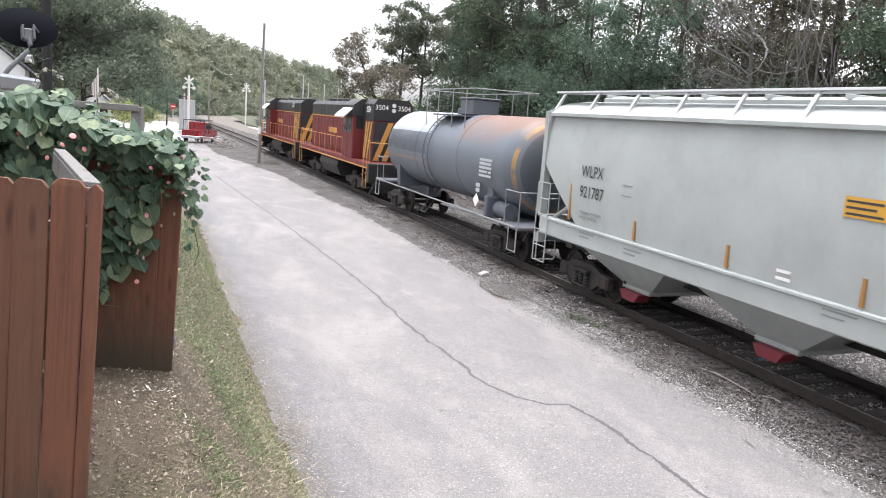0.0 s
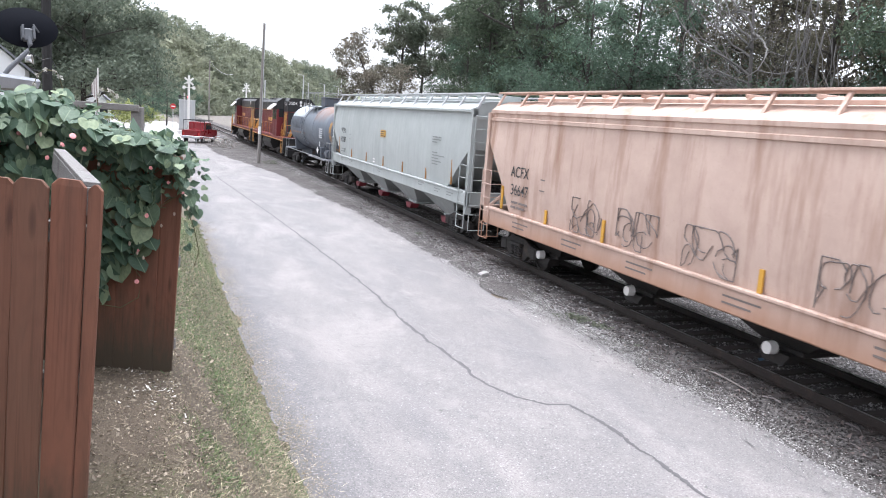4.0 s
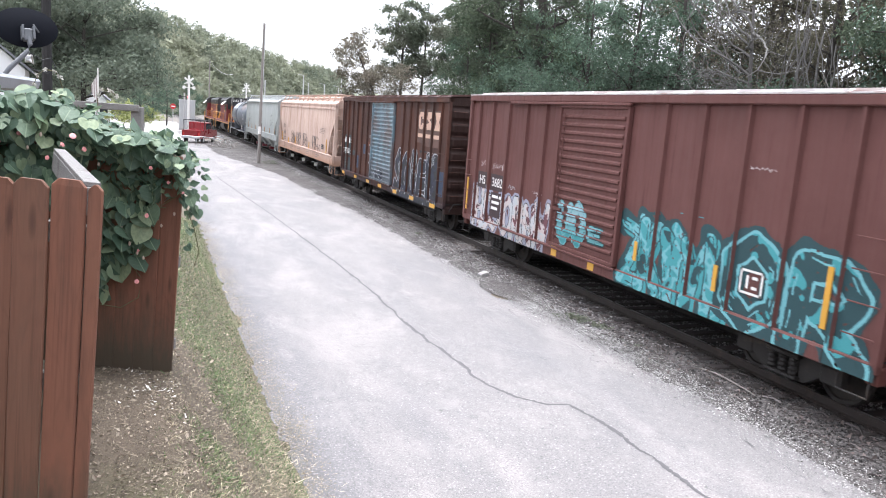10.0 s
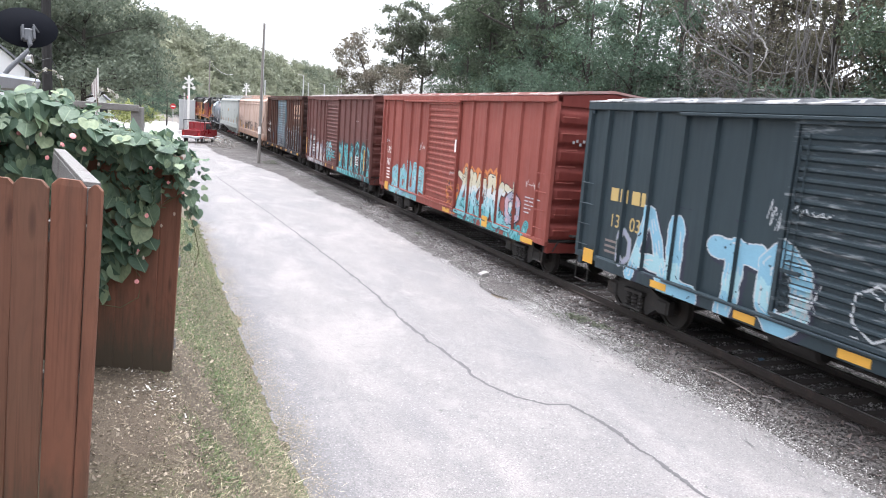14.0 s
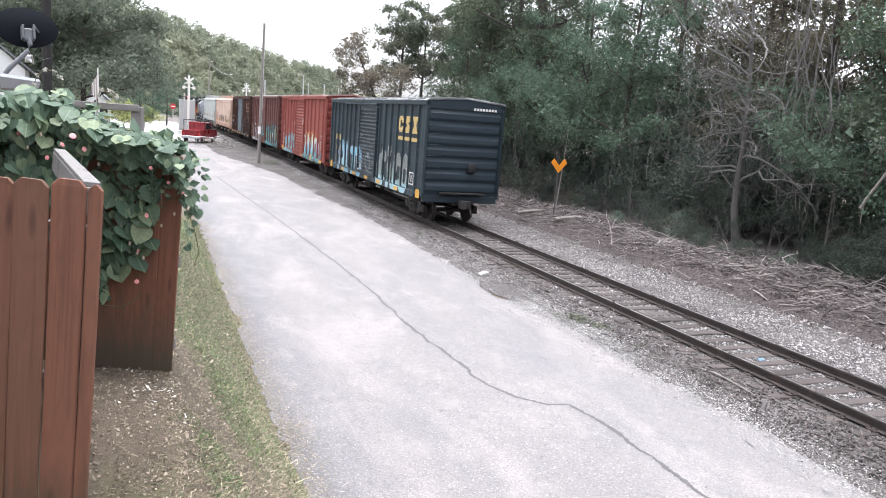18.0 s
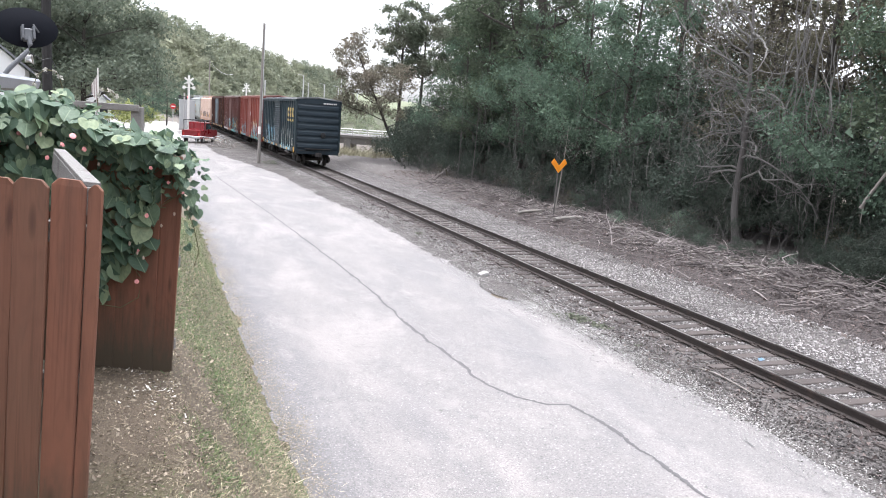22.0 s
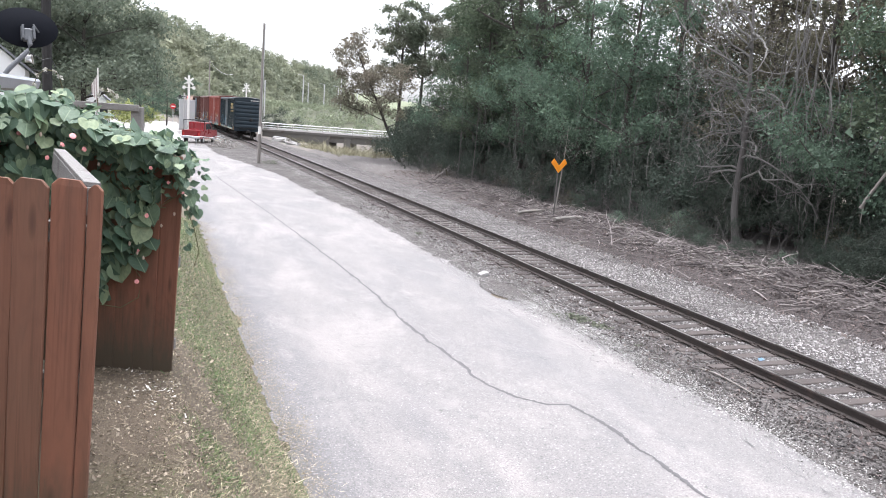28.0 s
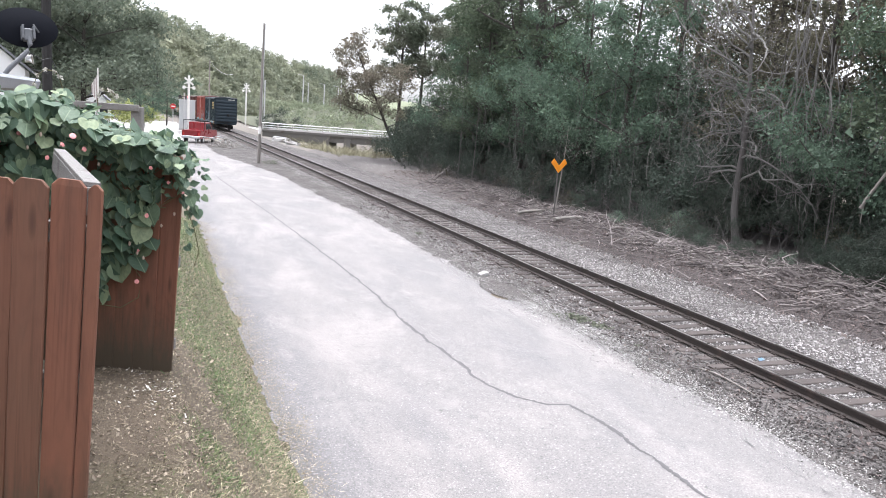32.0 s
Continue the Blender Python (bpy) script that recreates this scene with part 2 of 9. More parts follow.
M["soil"], M["road"] = soil_material(), road_material()
M["ballast"] = gravel_material("ballast_bed", (0.022, 0.019, 0.018), (0.18, 0.163, 0.158), 30, (0.026, 0.022, 0.02))
M["stones"] = stones_material("ballast_stones", (0.075, 0.068, 0.067), (0.5, 0.475, 0.468))
M["dark_stones"] = stones_material("dirty_ballast_stones", (0.016, 0.014, 0.0135), (0.17, 0.156, 0.15))
M["chips"] = stones_material("pale_limestone_chips", (0.11, 0.105, 0.1), (0.62, 0.6, 0.585))
M["dirt"] = gravel_material("cinder_dirt", (0.028, 0.024, 0.023), (0.17, 0.154, 0.149), 36, (0.04, 0.034, 0.03))
M["tar"] = plain("crack_filler", (0.095, 0.091, 0.094), 0.9, 0, 8, 0.4, 0.4, world_space=True)
M["concrete"] = plain("pale_concrete", (0.36, 0.35, 0.34), 0.9, 0, 1.2, 0.15, 0.2, world_space=True)


def build_ground():
    def steps(*stretches):
        out = []
        for a, b, n in stretches:
            out += [a + (b - a) * i / n for i in range(n)]
        return out + [stretches[-1][1]]
    xs = steps((-3000, -200, 6), (-200, -30, 10), (-30, -12, 12), (-12, -9, 40), (-9, 10, 38), (10, 50, 26), (50, 200, 8), (200, 3000, 6))
    ys = steps((-3000, -100, 6), (-100, -4, 14), (-4, 40, 200), (40, 140, 66), (140, 400, 14), (400, 4000, 8))
    vs = [(x, y, ground_z(x, y)) for y in ys for x in xs]
    n = len(xs)
    g = Mesh().add(vs, [(j * n + i, j * n + i + 1, (j + 1) * n + i + 1, (j + 1) * n + i) for j in range(len(ys) - 1) for i in range(n - 1)])
    thing("ground", "brown earth with worn grass and straw", "ground", kind="structure", mesh=g, material=M["soil"], smooth=True)
    # the road beside the track, with frayed edges
    ys = [-40 + 0.5 * i for i in range(0, 88)] + [4 + 0.1 * i for i in range(0, 360)] + [40 + 0.5 * i for i in range(0, 140)]
    ring = []
    for y in ys:
        wob = 0.2 * noise.noise((0, y * 0.7, 3)) + 0.16 * noise.noise((2, y * 2.3, 3)) + 0.09 * noise.noise((2, y * 6.1, 5))
        wob2 = 0.42 * noise.noise((5, y * 0.4, 3)) + 0.22 * noise.noise((2, y * 1.5, 8)) + 0.1 * noise.noise((2, y * 5.1, 8)) - 0.55 * math.exp(-((y - 17.0) / 1.3) ** 2)
        lx, rx = -9.33 + wob + 1.2 * smooth(22, 70, y), -2.15 + wob2 - 0.75 * smooth(28, 42, y) - 2.7 * smooth(44, 70, y)
        ring.append([(lx + (rx - lx) * k / 6, y, -0.31 + 0.02 * math.sin(math.pi * k / 6)) for k in range(7)])
    r = Mesh().loft(ring, closed=False, caps=False)
    thing("road", "pale worn asphalt road with a long filled crack", "road", kind="structure", mesh=r, material=M["road"], smooth=True)
    # the side street and the open paved lot over by the crossing
    lot = Mesh().box(-90, -6.4, 84, 152, -0.36, -0.3).box(6.4, 26, 130, 150, -0.36, -0.3)
    thing("pavement", "pale concrete paving of the side street", "pavement", kind="structure", mesh=lot, material=M["concrete"])
    rows = []
    for i in range(480):
        y = -10 + 0.2 * i
        a = -2.4 - 0.6 * smooth(28, 42, y) - 2.7 * smooth(44, 70, y) - 0.15 * smooth(14, 20, y) + 0.26 * noise.noise((9, y * 0.42, 1)) + 0.24 * noise.noise((9, y * 1.7, 1)) + 0.1 * noise.noise((9, y * 5, 1)) - 0.4 * math.exp(-((y - 17.0) / 1.2) ** 2)
        rows.append([(x, y, z) for x, z in ((a, -0.302), (a + 0.18, -0.283), (a + 0.6, -0.275), (-1.45, -0.235))])
    thing("track_edge", "dark dirt and cinders between road and ballast", "dirt", kind="structure", mesh=Mesh().loft(rows, closed=False, caps=False), material=M["dirt"], smooth=True)
    # the filled crack
    pts = [(-7.34, 44.6), (-6.8, 35.7), (-6.43, 30.0), (-6.1, 22.9), (-5.98, 20.2), (-5.9, 17.4), (-5.93, 15.0), (-5.95, 13.75), (-5.83, 12.0),
           (-5.77, 10.6), (-5.5, 9.95), (-5.2, 9.6), (-4.79, 9.54), (-4.68, 8.85), (-4.66, 8.1), (-4.64, 7.47), (-4.68, 6.54), (-4.5, 5.2)]
    ribbon, hair = [], Mesh()
    for (xa, ya), (xb, yb) in zip(pts, pts[1:]):
        n = max(3, int(math.hypot(xb - xa, yb - ya) / 0.022))
        for i in range(n):
            k = i / n
            x, y = xa + (xb - xa) * k, ya + (yb - ya) * k
            d = Vector((-(yb - ya), xb - xa, 0)).normalized()
            x += 0.06 * noise.noise((x * 2, y * 2.2, 1)) + 0.025 * noise.noise((x * 7, y * 9, 1)) + 0.014 * noise.noise((x * 21, y * 24, 1))
            w = max(0.01, 0.03 + 0.022 * noise.noise((x * 2, y * 3, 7)) + 0.02 * noise.noise((x * 9, y * 13, 7)) + 0.016 * noise.noise((x * 27, y * 33, 7)))
            if y > 24:
                w *= 0.9
            ribbon.append([(x + d.x * w, y + d.y * w, -0.2875), (x - d.x * w, y - d.y * w, -0.2875)])
    for line in (((-3.3, 17.6), (-3.25, 15.0), (-3.05, 12.4), (-2.95, 10.2), (-2.9, 8.4), (-3.0, 6.6), (-2.9, 5.0)), ((-6.0, 14.4), (-5.2, 14.1), (-4.3, 14.3))):
        for (xa, ya), (xb, yb) in zip(line, line[1:]):
            n = max(3, int(math.hypot(xb - xa, yb - ya) / 0.06))
            d = Vector((-(yb - ya), xb - xa, 0)).normalized()
            strip = []
            for i in range(n + 1):
                x, y = xa + (xb - xa) * i / n, ya + (yb - ya) * i / n
                x += 0.09 * noise.noise((x * 1.4, y * 1.7, 9)) + 0.04 * noise.noise((x * 6, y * 8, 2))
                w = max(0.001, 0.003 + 0.012 * noise.noise((x * 4, y * 5, 3)))
                strip.append([(x + d.x * w, y + d.y * w, -0.2877), (x - d.x * w, y - d.y * w, -0.2877)])
            hair.loft(strip, closed=False, caps=False)
    thing("hairline_cracks", "thin dark hairline cracks in the asphalt", "crack", kind="structure", mesh=hair, material=M["tar"])
    thing("road_crack", "dark filled crack wandering along the asphalt road", "crack", kind="structure",
          mesh=Mesh().loft(ribbon, closed=False, caps=False), material=M["tar"])


def stones_mesh(places, size, seed, small=False):
    """Loose stones, each a bent eight-sided lump (four-sided where small), at (x, y, z) places."""
    rng = np.random.default_rng(seed)
    n = len(places)
    base = np.array([(1, 0, 0), (-1, 0, 0), (0, 1, 0), (0, -1, 0), (0, 0, 1), (0, 0, -1)], float)
    v = base[None] * rng.uniform(0.55, 1.15, (n, 6, 1)) * (size * rng.lognormal(0, 0.35, (n, 1, 1))) + rng.normal(0, 0.12, (n, 6, 3)) * size
    a = rng.uniform(0, 6.28, n)
    c, s = np.cos(a)[:, None], np.sin(a)[:, None]
    v = np.stack([v[..., 0] * c - v[..., 1] * s, v[..., 0] * s + v[..., 1] * c, v[..., 2] * 0.75], -1) + np.array(places)[:, None]
    f = np.array([(0, 2, 4), (2, 1, 4), (1, 3, 4), (3, 0, 4), (2, 0, 5), (1, 2, 5), (3, 1, 5), (0, 3, 5)])
    f = (f[None] + 6 * np.arange(n)[:, None, None]).reshape(-1, 3)
    if small:
        v = v[:, [0, 2, 4, 1]]
        f = (np.array([(0, 1, 2), (1, 3, 2), (3, 0, 2), (0, 3, 1)])[None] + 4 * np.arange(n)[:, None, None]).reshape(-1, 3)
    me = bpy.data.meshes.new("stones")
    me.from_pydata(v.reshape(-1, 3).tolist(), [], f.tolist())
    return me


def bed_z(x, y=0.0):
    """Height of the ballast across the track; it buries most of the tie ends on the road's side."""
    a = abs(x)
    if -1.7 < x < -0.85:
        heap = 0.006 + 0.03 * noise.noise((x * 2.5, y * 1.3, 17)) + 0.022 * noise.noise((x * 5, y * 4.1, 17))
        return -0.205 + heap * smooth(0.85, 1.0, a) * (1 - smooth(1.4, 1.7, a)) - 0.125 * smooth(1.45, 2.5, a)
    if a < 1.45:
        return -0.205
    if x < 0:
        return -0.205 - 0.125 * smooth(1.45, 2.5, a)
    return -0.205 - 0.03 * smooth(1.45, 2.4, a) + 0.09 * smooth(2.6, 4.0, a)


def build_track():
    ys = [-60 + 1.0 * i for i in range(0, 63)] + [3 + 0.12 * i for i in range(0, 250)] + [33 + 1.0 * i for i in range(0, 248)]
    xs = [-2.75, -2.4, -2.0, -1.7, -1.5, -1.38, -1.26, -1.14, -1.02, -0.9, -0.7, 0, 0.7, 1.3, 1.6, 2.2, 2.8, 3.4, 3.9]
    rows = []
    for y in ys:
        rows.append([(bend(y) + x + (0.25 * noise.noise((x, y * 0.6, 2)) if i in (0, len(xs) - 1) else 0), y,
                      (bed_z(x, y) if 0 < i < len(xs) - 1 else ground_z(x, y) - 0.02) + 0.02 * noise.noise((x * 2, y * 1.5, 0))) for i, x in enumerate(xs)])
    thing("ballast", "grey crushed-stone ballast under the railway track", "gravel", kind="structure",
          mesh=Mesh().loft(rows, closed=False, caps=False), material=M["ballast"], smooth=True)
    track = thing("railway_track", "single railway track with brown steel rails on weathered wooden ties", "railway track", kind="structure")
    for side in (-1, 1):
        prof = [(-0.07, -0.17), (0.07, -0.17), (0.07, -0.155), (0.012, -0.135), (0.012, -0.05), (0.036, -0.04), (0.036, -0.006), (0.03, 0), (-0.03, 0),
                (-0.036, -0.006), (-0.036, -0.04), (-0.012, -0.05), (-0.012, -0.135), (-0.07, -0.155)]
        rr = [[(bend(y) + side * 0.7535 + x, y, z) for x, z in prof] for y in ([-60.0] + [20 + 4.0 * i for i in range(66)])]
        rail = part("rail", Mesh().loft(rr), M["rail"], track, "brown rusty steel rail")
        bb = [[(bend(y) + side * 0.7535 + x, y, z) for x, z in ((-0.024, -0.001), (0.024, -0.001), (0.024, 0.0015), (-0.024, 0.0015))] for y in ([-60.0] + [20 + 4.0 * i for i in range(66)])]
        part("running_band", Mesh().loft(bb), M["rail_top"], rail, "polished band along the rail head")
    m, t, b = shader("weathered_tie_wood", 0.95)
    v = coords(t, (1, 14, 14))
    g = noise_node(t, v, 1.6, 5, 0.7)
    col = mix(t, g, (0.018, 0.0145, 0.0135), (0.14, 0.118, 0.111))
    col = mix(t, 0.55, col, mix(t, each(t), (0.022, 0.0175, 0.016), (0.085, 0.071, 0.066)))
    link(t, col, b.inputs["Base Color"])
    bump(t, b, g, 0.8, 0.015)
    M["tie"] = m
    tie_ys = []
    variants = []
    for k in range(4):
        rng = random.Random(k)
        q = Mesh()
        rings = []
        for i in range(7):
            x = -1.3 + 2.6 * i / 6
            w, top = 0.112 + rng.uniform(-0.012, 0.012), -0.172 + rng.uniform(-0.012, 0.004)
            rings.append([(x, -w, -0.34), (x, w, -0.34), (x, w, top - 0.015), (x, w - 0.015, top), (x, -w + 0.015, top), (x, -w, top - 0.015)])
        variants.append(q.loft(rings).data("tie", m))
    plate = Mesh()
    for side in (-1, 1):
        plate.box(side * 0.7535 - 0.17, side * 0.7535 + 0.17, -0.09, 0.09, -0.172, -0.158)
        for dx in (-0.09, 0.09):
            for dy in (-0.05, 0.05):
                plate.box(side * 0.7535 + dx - 0.015, side * 0.7535 + dx + 0.015, dy - 0.015, dy + 0.015, -0.16, -0.13)
    plates = plate.data("tie_plates", M["rail"])
    rng = random.Random(4)
    y, n = 3.0, 0
    far = Mesh()
    while y < 240:
        m4 = pose(bend(y) + rng.uniform(-0.06, 0.06), y, rng.uniform(-0.012, 0.008), 0, 0, rng.uniform(-1.6, 1.6))
        if n < 280:
            o = part("tie", variants[n % 4], None, track)
            o.matrix_basis = m4
            if y < 40:
                pl = part("tie_plates", plates, None, o)
        else:
            far.box(bend(y) - 1.3, bend(y) + 1.3, y - 0.11, y + 0.11, -0.34, -0.172)
        tie_ys.append(y)
        y += 0.5 + rng.uniform(-0.03, 0.03)
        n += 1
    far.box(-1.3, 1.3, -30, -29.8, -0.34, -0.172)
    tagged(part("far_ties", far, M["tie"], track), kind="stuff")
    # loose stones of the ballast
    rg = np.random.default_rng(5)
    n = 82000
    yy = 3.5 + 62 * rg.random(n) ** 1.9
    xx = rg.uniform(-2.45, 3.7, n)
    bare = np.array([noise.noise((x * 0.9, y * 0.45, 6)) for x, y in zip(xx, yy)])
    keep = (rg.random(n) < np.where(xx < -0.9, 0.7 + 0.9 * np.clip(bare, 0, 1), 1.0)) & (np.abs(np.abs(xx) - 0.7535) > 0.09) & ~((np.abs(xx) < 1.28) & (rg.random(n) < 0.15))
    near_tie = np.abs(yy[:, None] - np.array(tie_ys)[None, :]).min(1) < 0.125
    keep &= ~((np.abs(xx) < 1.33) & near_tie & (rg.random(n) < np.where(xx < -0.85, 0.45, 0.93)))
    clean = (xx > -0.72) | (rg.random(n) < 0.9 * np.clip((yy - 10.5) / 5.0, 0, 1))
    for sel, mt, label in ((clean, "stones", "loose pale grey ballast stones between and beside the rails"), (~clean, "dark_stones", "loose dirty ballast stones among cinders")):
        for close in (True, False):
            now = keep & sel & ((yy < 20) == close)
            me = stones_mesh([(x + bend(y), y, bed_z(x, y) + 0.012) for x, y in zip(xx[now], yy[now])], 0.0195 if close else 0.024, 6, not close)
            me.materials.append(M[mt])
            tagged(new("ballast_stones", me), label, "gravel", kind="stuff")
    pl = []
    for cx, cy, sx, sy, k in ((-2.3, 15.2, 0.17, 0.6, 3200), (-2.2, 13.2, 0.12, 0.9, 1900), (-2.2, 11.2, 0.13, 1.2, 1300), (-2.25, 8.6, 0.15, 1.1, 800), (-2.3, 6.2, 0.2, 0.9, 450), (-2.75, 18.4, 0.25, 0.4, 200), (-2.5, 22, 0.4, 1.5, 160), (-2.4, 30, 0.4, 5, 200), (2.5, 14, 0.5, 6, 1500), (2.6, 30, 0.45, 9, 1500), (3.5, 42, 0.7, 8, 2000), (4.9, 57, 0.9, 7, 3500), (-1.8, 19, 0.3, 4, 2600), (-2.0, 30, 0.4, 6, 2200), (-2.6, 40, 0.5, 8, 1800), (-3.4, 58, 0.7, 8, 1500)):
        for x, y in zip(rg.normal(cx, sx, k), rg.normal(cy, sy, k)):
            if abs(x) > 1.4 and y > 3:
                pl.append((x, y, (ground_z(x, y) + 0.085 if x > 3.4 else max(bed_z(x), -0.3)) + 0.012))
    n = 24000
    for x, y in zip(rg.normal(0, 0.3, n), np.where(rg.random(n) < 0.6, rg.normal(13.8, 3.4, n), 4 + 40 * rg.random(n) ** 1.8)):
        x += -2.22 - 0.2 * smooth(14, 20, y) - 0.75 * smooth(28, 42, y) + 0.3 * noise.noise((9, y * 0.42, 1))
        if x < -1.8 and y > 3:
            pl.append((x, y, max(bed_z(x), -0.295) + 0.008))
    me = stones_mesh(pl, 0.0125, 9, True)
    me.materials.append(M["chips"])
    tagged(new("limestone_chips", me), "scattered white limestone chips at the road's edge", "gravel", kind="stuff")


build_ground()
build_track()


# ---- the train ----
WHEELSETS = []
CARS = []


def letters(parent, text, height, y, z, x, material, name="lettering", wide=1.0, gap=1.0, face="side"):
    """Words on the camera's side of a car (reading towards its rear), or on its rear end."""
    cu = bpy.data.curves.new(name, "FONT")
    cu.body, cu.size, cu.space_character = text, height / 0.72, gap
    cu.offset = 0.002 * height / 0.3
    tmp = bpy.data.objects.new(name, cu)
    me = bpy.data.meshes.new_from_object(tmp)
    bpy.data.objects.remove(tmp)
    bpy.data.curves.remove(cu)
    me.name = name
    if face == "side":
        me.transform(Matrix(((0, 0, -1, x), (-wide, 0, 0, y), (0, 1, 0, z), (0, 0, 0, 1))))
    else:
        me.transform(Matrix(((wide, 0, 0, x), (0, 0, -1, y), (0, 1, 0, z), (0, 0, 0, 1))))
    me.materials.append(material)
    return part(name, me, material, parent)


def bars(parent, rows, y, z, x, material, h=0.07, gap=0.13, name="stencil_line"):
    """Writing too small to read: a bar for each line, of the lengths given."""
    for i, row in enumerate(rows):
        yy = y
        for w in row:
            part(name, Mesh().box(x - 0.004, x, yy - w, yy, z - i * gap - h, z - i * gap), material, parent)
            yy -= w + 0.08


def wheelset_mesh(r):
    q = Mesh()
    for s in (-1, 1):
        prof = [(-0.055, r - 0.1), (-0.06, r - 0.01), (-0.05, r + 0.025), (-0.03, r + 0.028), (-0.022, r + 0.004), (0.065, r - 0.003), (0.065, r - 0.065), (0.03, r - 0.08), (0.01, 0.17), (0.06, 0.14), (0.06, 0.08)]
        q.lathe([(s * (0.7535 + w), rad) for w, rad in prof], "x", (0, 0, 0), 22)
        q.lathe([(s * 0.94, 0.0), (s * 0.94, 0.1), (s * 1.08, 0.1), (s * 1.1, 0.07), (s * 1.1, 0.0)], "x", (0, 0, 0), 12)
        for k in range(3):
            a = 2.1 * k
            yb, zb = 0.055 * math.cos(a), 0.055 * math.sin(a)
            q.box(min(s * 1.1, s * 1.12), max(s * 1.1, s * 1.12), yb - 0.015, yb + 0.015, zb - 0.015, zb + 0.015)
    q.lathe([(-0.95, 0.08), (0.95, 0.08)], "x", (0, 0, 0), 12)
    return q.data("wheelset", M["wheel"], True)


WHEEL = wheelset_mesh(0.457)


def bogie(car, yc, axles=(-0.88, 0.88), r=0.457):
    q = Mesh()
    a = max(axles)
    for s in (-1, 1):
        x0, x1 = (s * 1.06 - 0.07, s * 1.06 + 0.07)
        prof = [(yc - a - 0.22, r - 0.12), (yc - a - 0.22, r + 0.16), (yc - a + 0.15, r + 0.2), (yc - 0.38, r + 0.33), (yc + 0.38, r + 0.33), (yc + a - 0.15, r + 0.2),
                (yc + a + 0.22, r + 0.16), (yc + a + 0.22, r - 0.12), (yc + a - 0.18, r - 0.08), (yc + 0.42, r - 0.27), (yc - 0.42, r - 0.27), (yc - a + 0.18, r - 0.08)]
        q.prism(prof, "x", x0, x1)
        for yy in axles:
            q.box(x0 - 0.03, x1 + 0.03, yc + yy - 0.17, yc + yy + 0.17, r - 0.13, r + 0.16, 0.03)
        xs = s * 1.16
        for yy in (-0.22, 0, 0.22):
            q.lathe([(w, 0.085 if i % 2 else 0.06) for i, w in enumerate(np.linspace(0, 0.3, 9))], "z", (xs, yc + yy, r - 0.2), 10)
        q.box(xs - 0.1, xs + 0.1, yc - 0.34, yc + 0.34, r + 0.1, r + 0.18, 0.02)
        q.box(xs - 0.1, xs + 0.1, yc - 0.34, yc + 0.34, r - 0.25, r - 0.2, 0.02)
    q.box(-1.0, 1.0, yc - 0.2, yc + 0.2, r + 0.1, r + 0.36, 0.03)
    for yy in axles:
        e = yy + (0.56 if yy < 0 else -0.56)
        q.tube([(-0.95, yc + e, r - 0.1), (0.95, yc + e, r - 0.1)], 0.035)
    b = part("bogie", q, M["black_steel"], car, "grimy cast-steel wheel truck")
    for yy in axles:
        w = part("wheelset", WHEEL, None, b)
        w.matrix_parent_inverse = Matrix.Translation((0, yc + yy, r))
        WHEELSETS.append(w)
    return b


def couplers(car, y0, y1, z=0.85):
    for y, s in ((y0, -1), (y1, 1)):
        q = Mesh()
        q.box(-0.1, 0.1, min(y, y + s * 0.5), max(y, y + s * 0.5), z - 0.09, z + 0.09, 0.02)
        q.prism([(-0.2, y + s * 0.42), (-0.17, y + s * 0.72), (-0.05, y + s * 0.8), (0.02, y + s * 0.66), (0.16, y + s * 0.7), (0.16, y + s * 0.45)], "z", z - 0.14, z + 0.14)
        part("coupler", q, M["black_steel"], car)
        h = Mesh().tube([(0.3, y, z + 0.05), (0.32, y + s * 0.3, z - 0.25), (0.25, y + s * 0.62, z - 0.42), (0.12, y + s * 0.85, z - 0.3)], 0.028)
        h.tube([(0.1, y - s * 0.05, z + 0.25), (-1.2, y + s * 0.06, z + 0.22), (-1.35, y + s * 0.06, z - 0.05)], 0.018)
        part("brake_hose", h, M["black_steel"], car)


def ladder(car, material, pts_a, pts_b, n, r=0.013, rails=True, name="rung"):
    """Rungs between two lines, each a bar of its own, with the two stiles where asked."""
    a0, a1, b0, b1 = (Vector(p) for p in (*pts_a, *pts_b))
    for i in range(n):
        k = i / (n - 1)
        part(name, Mesh().tube([a0.lerp(a1, k), b0.lerp(b1, k)], r, 5), material, car)
    if rails:
        part("stile", Mesh().tube([a0, a1], r * 1.3, 5), material, car)
        part("stile", Mesh().tube([b0, b1], r * 1.3, 5), material, car)


def car_root(name, label, y0, y1, category="rail car"):
    ob = thing(name, label, category)
    CARS.append((ob, 0.5 * (y0 + y1)))
    return ob


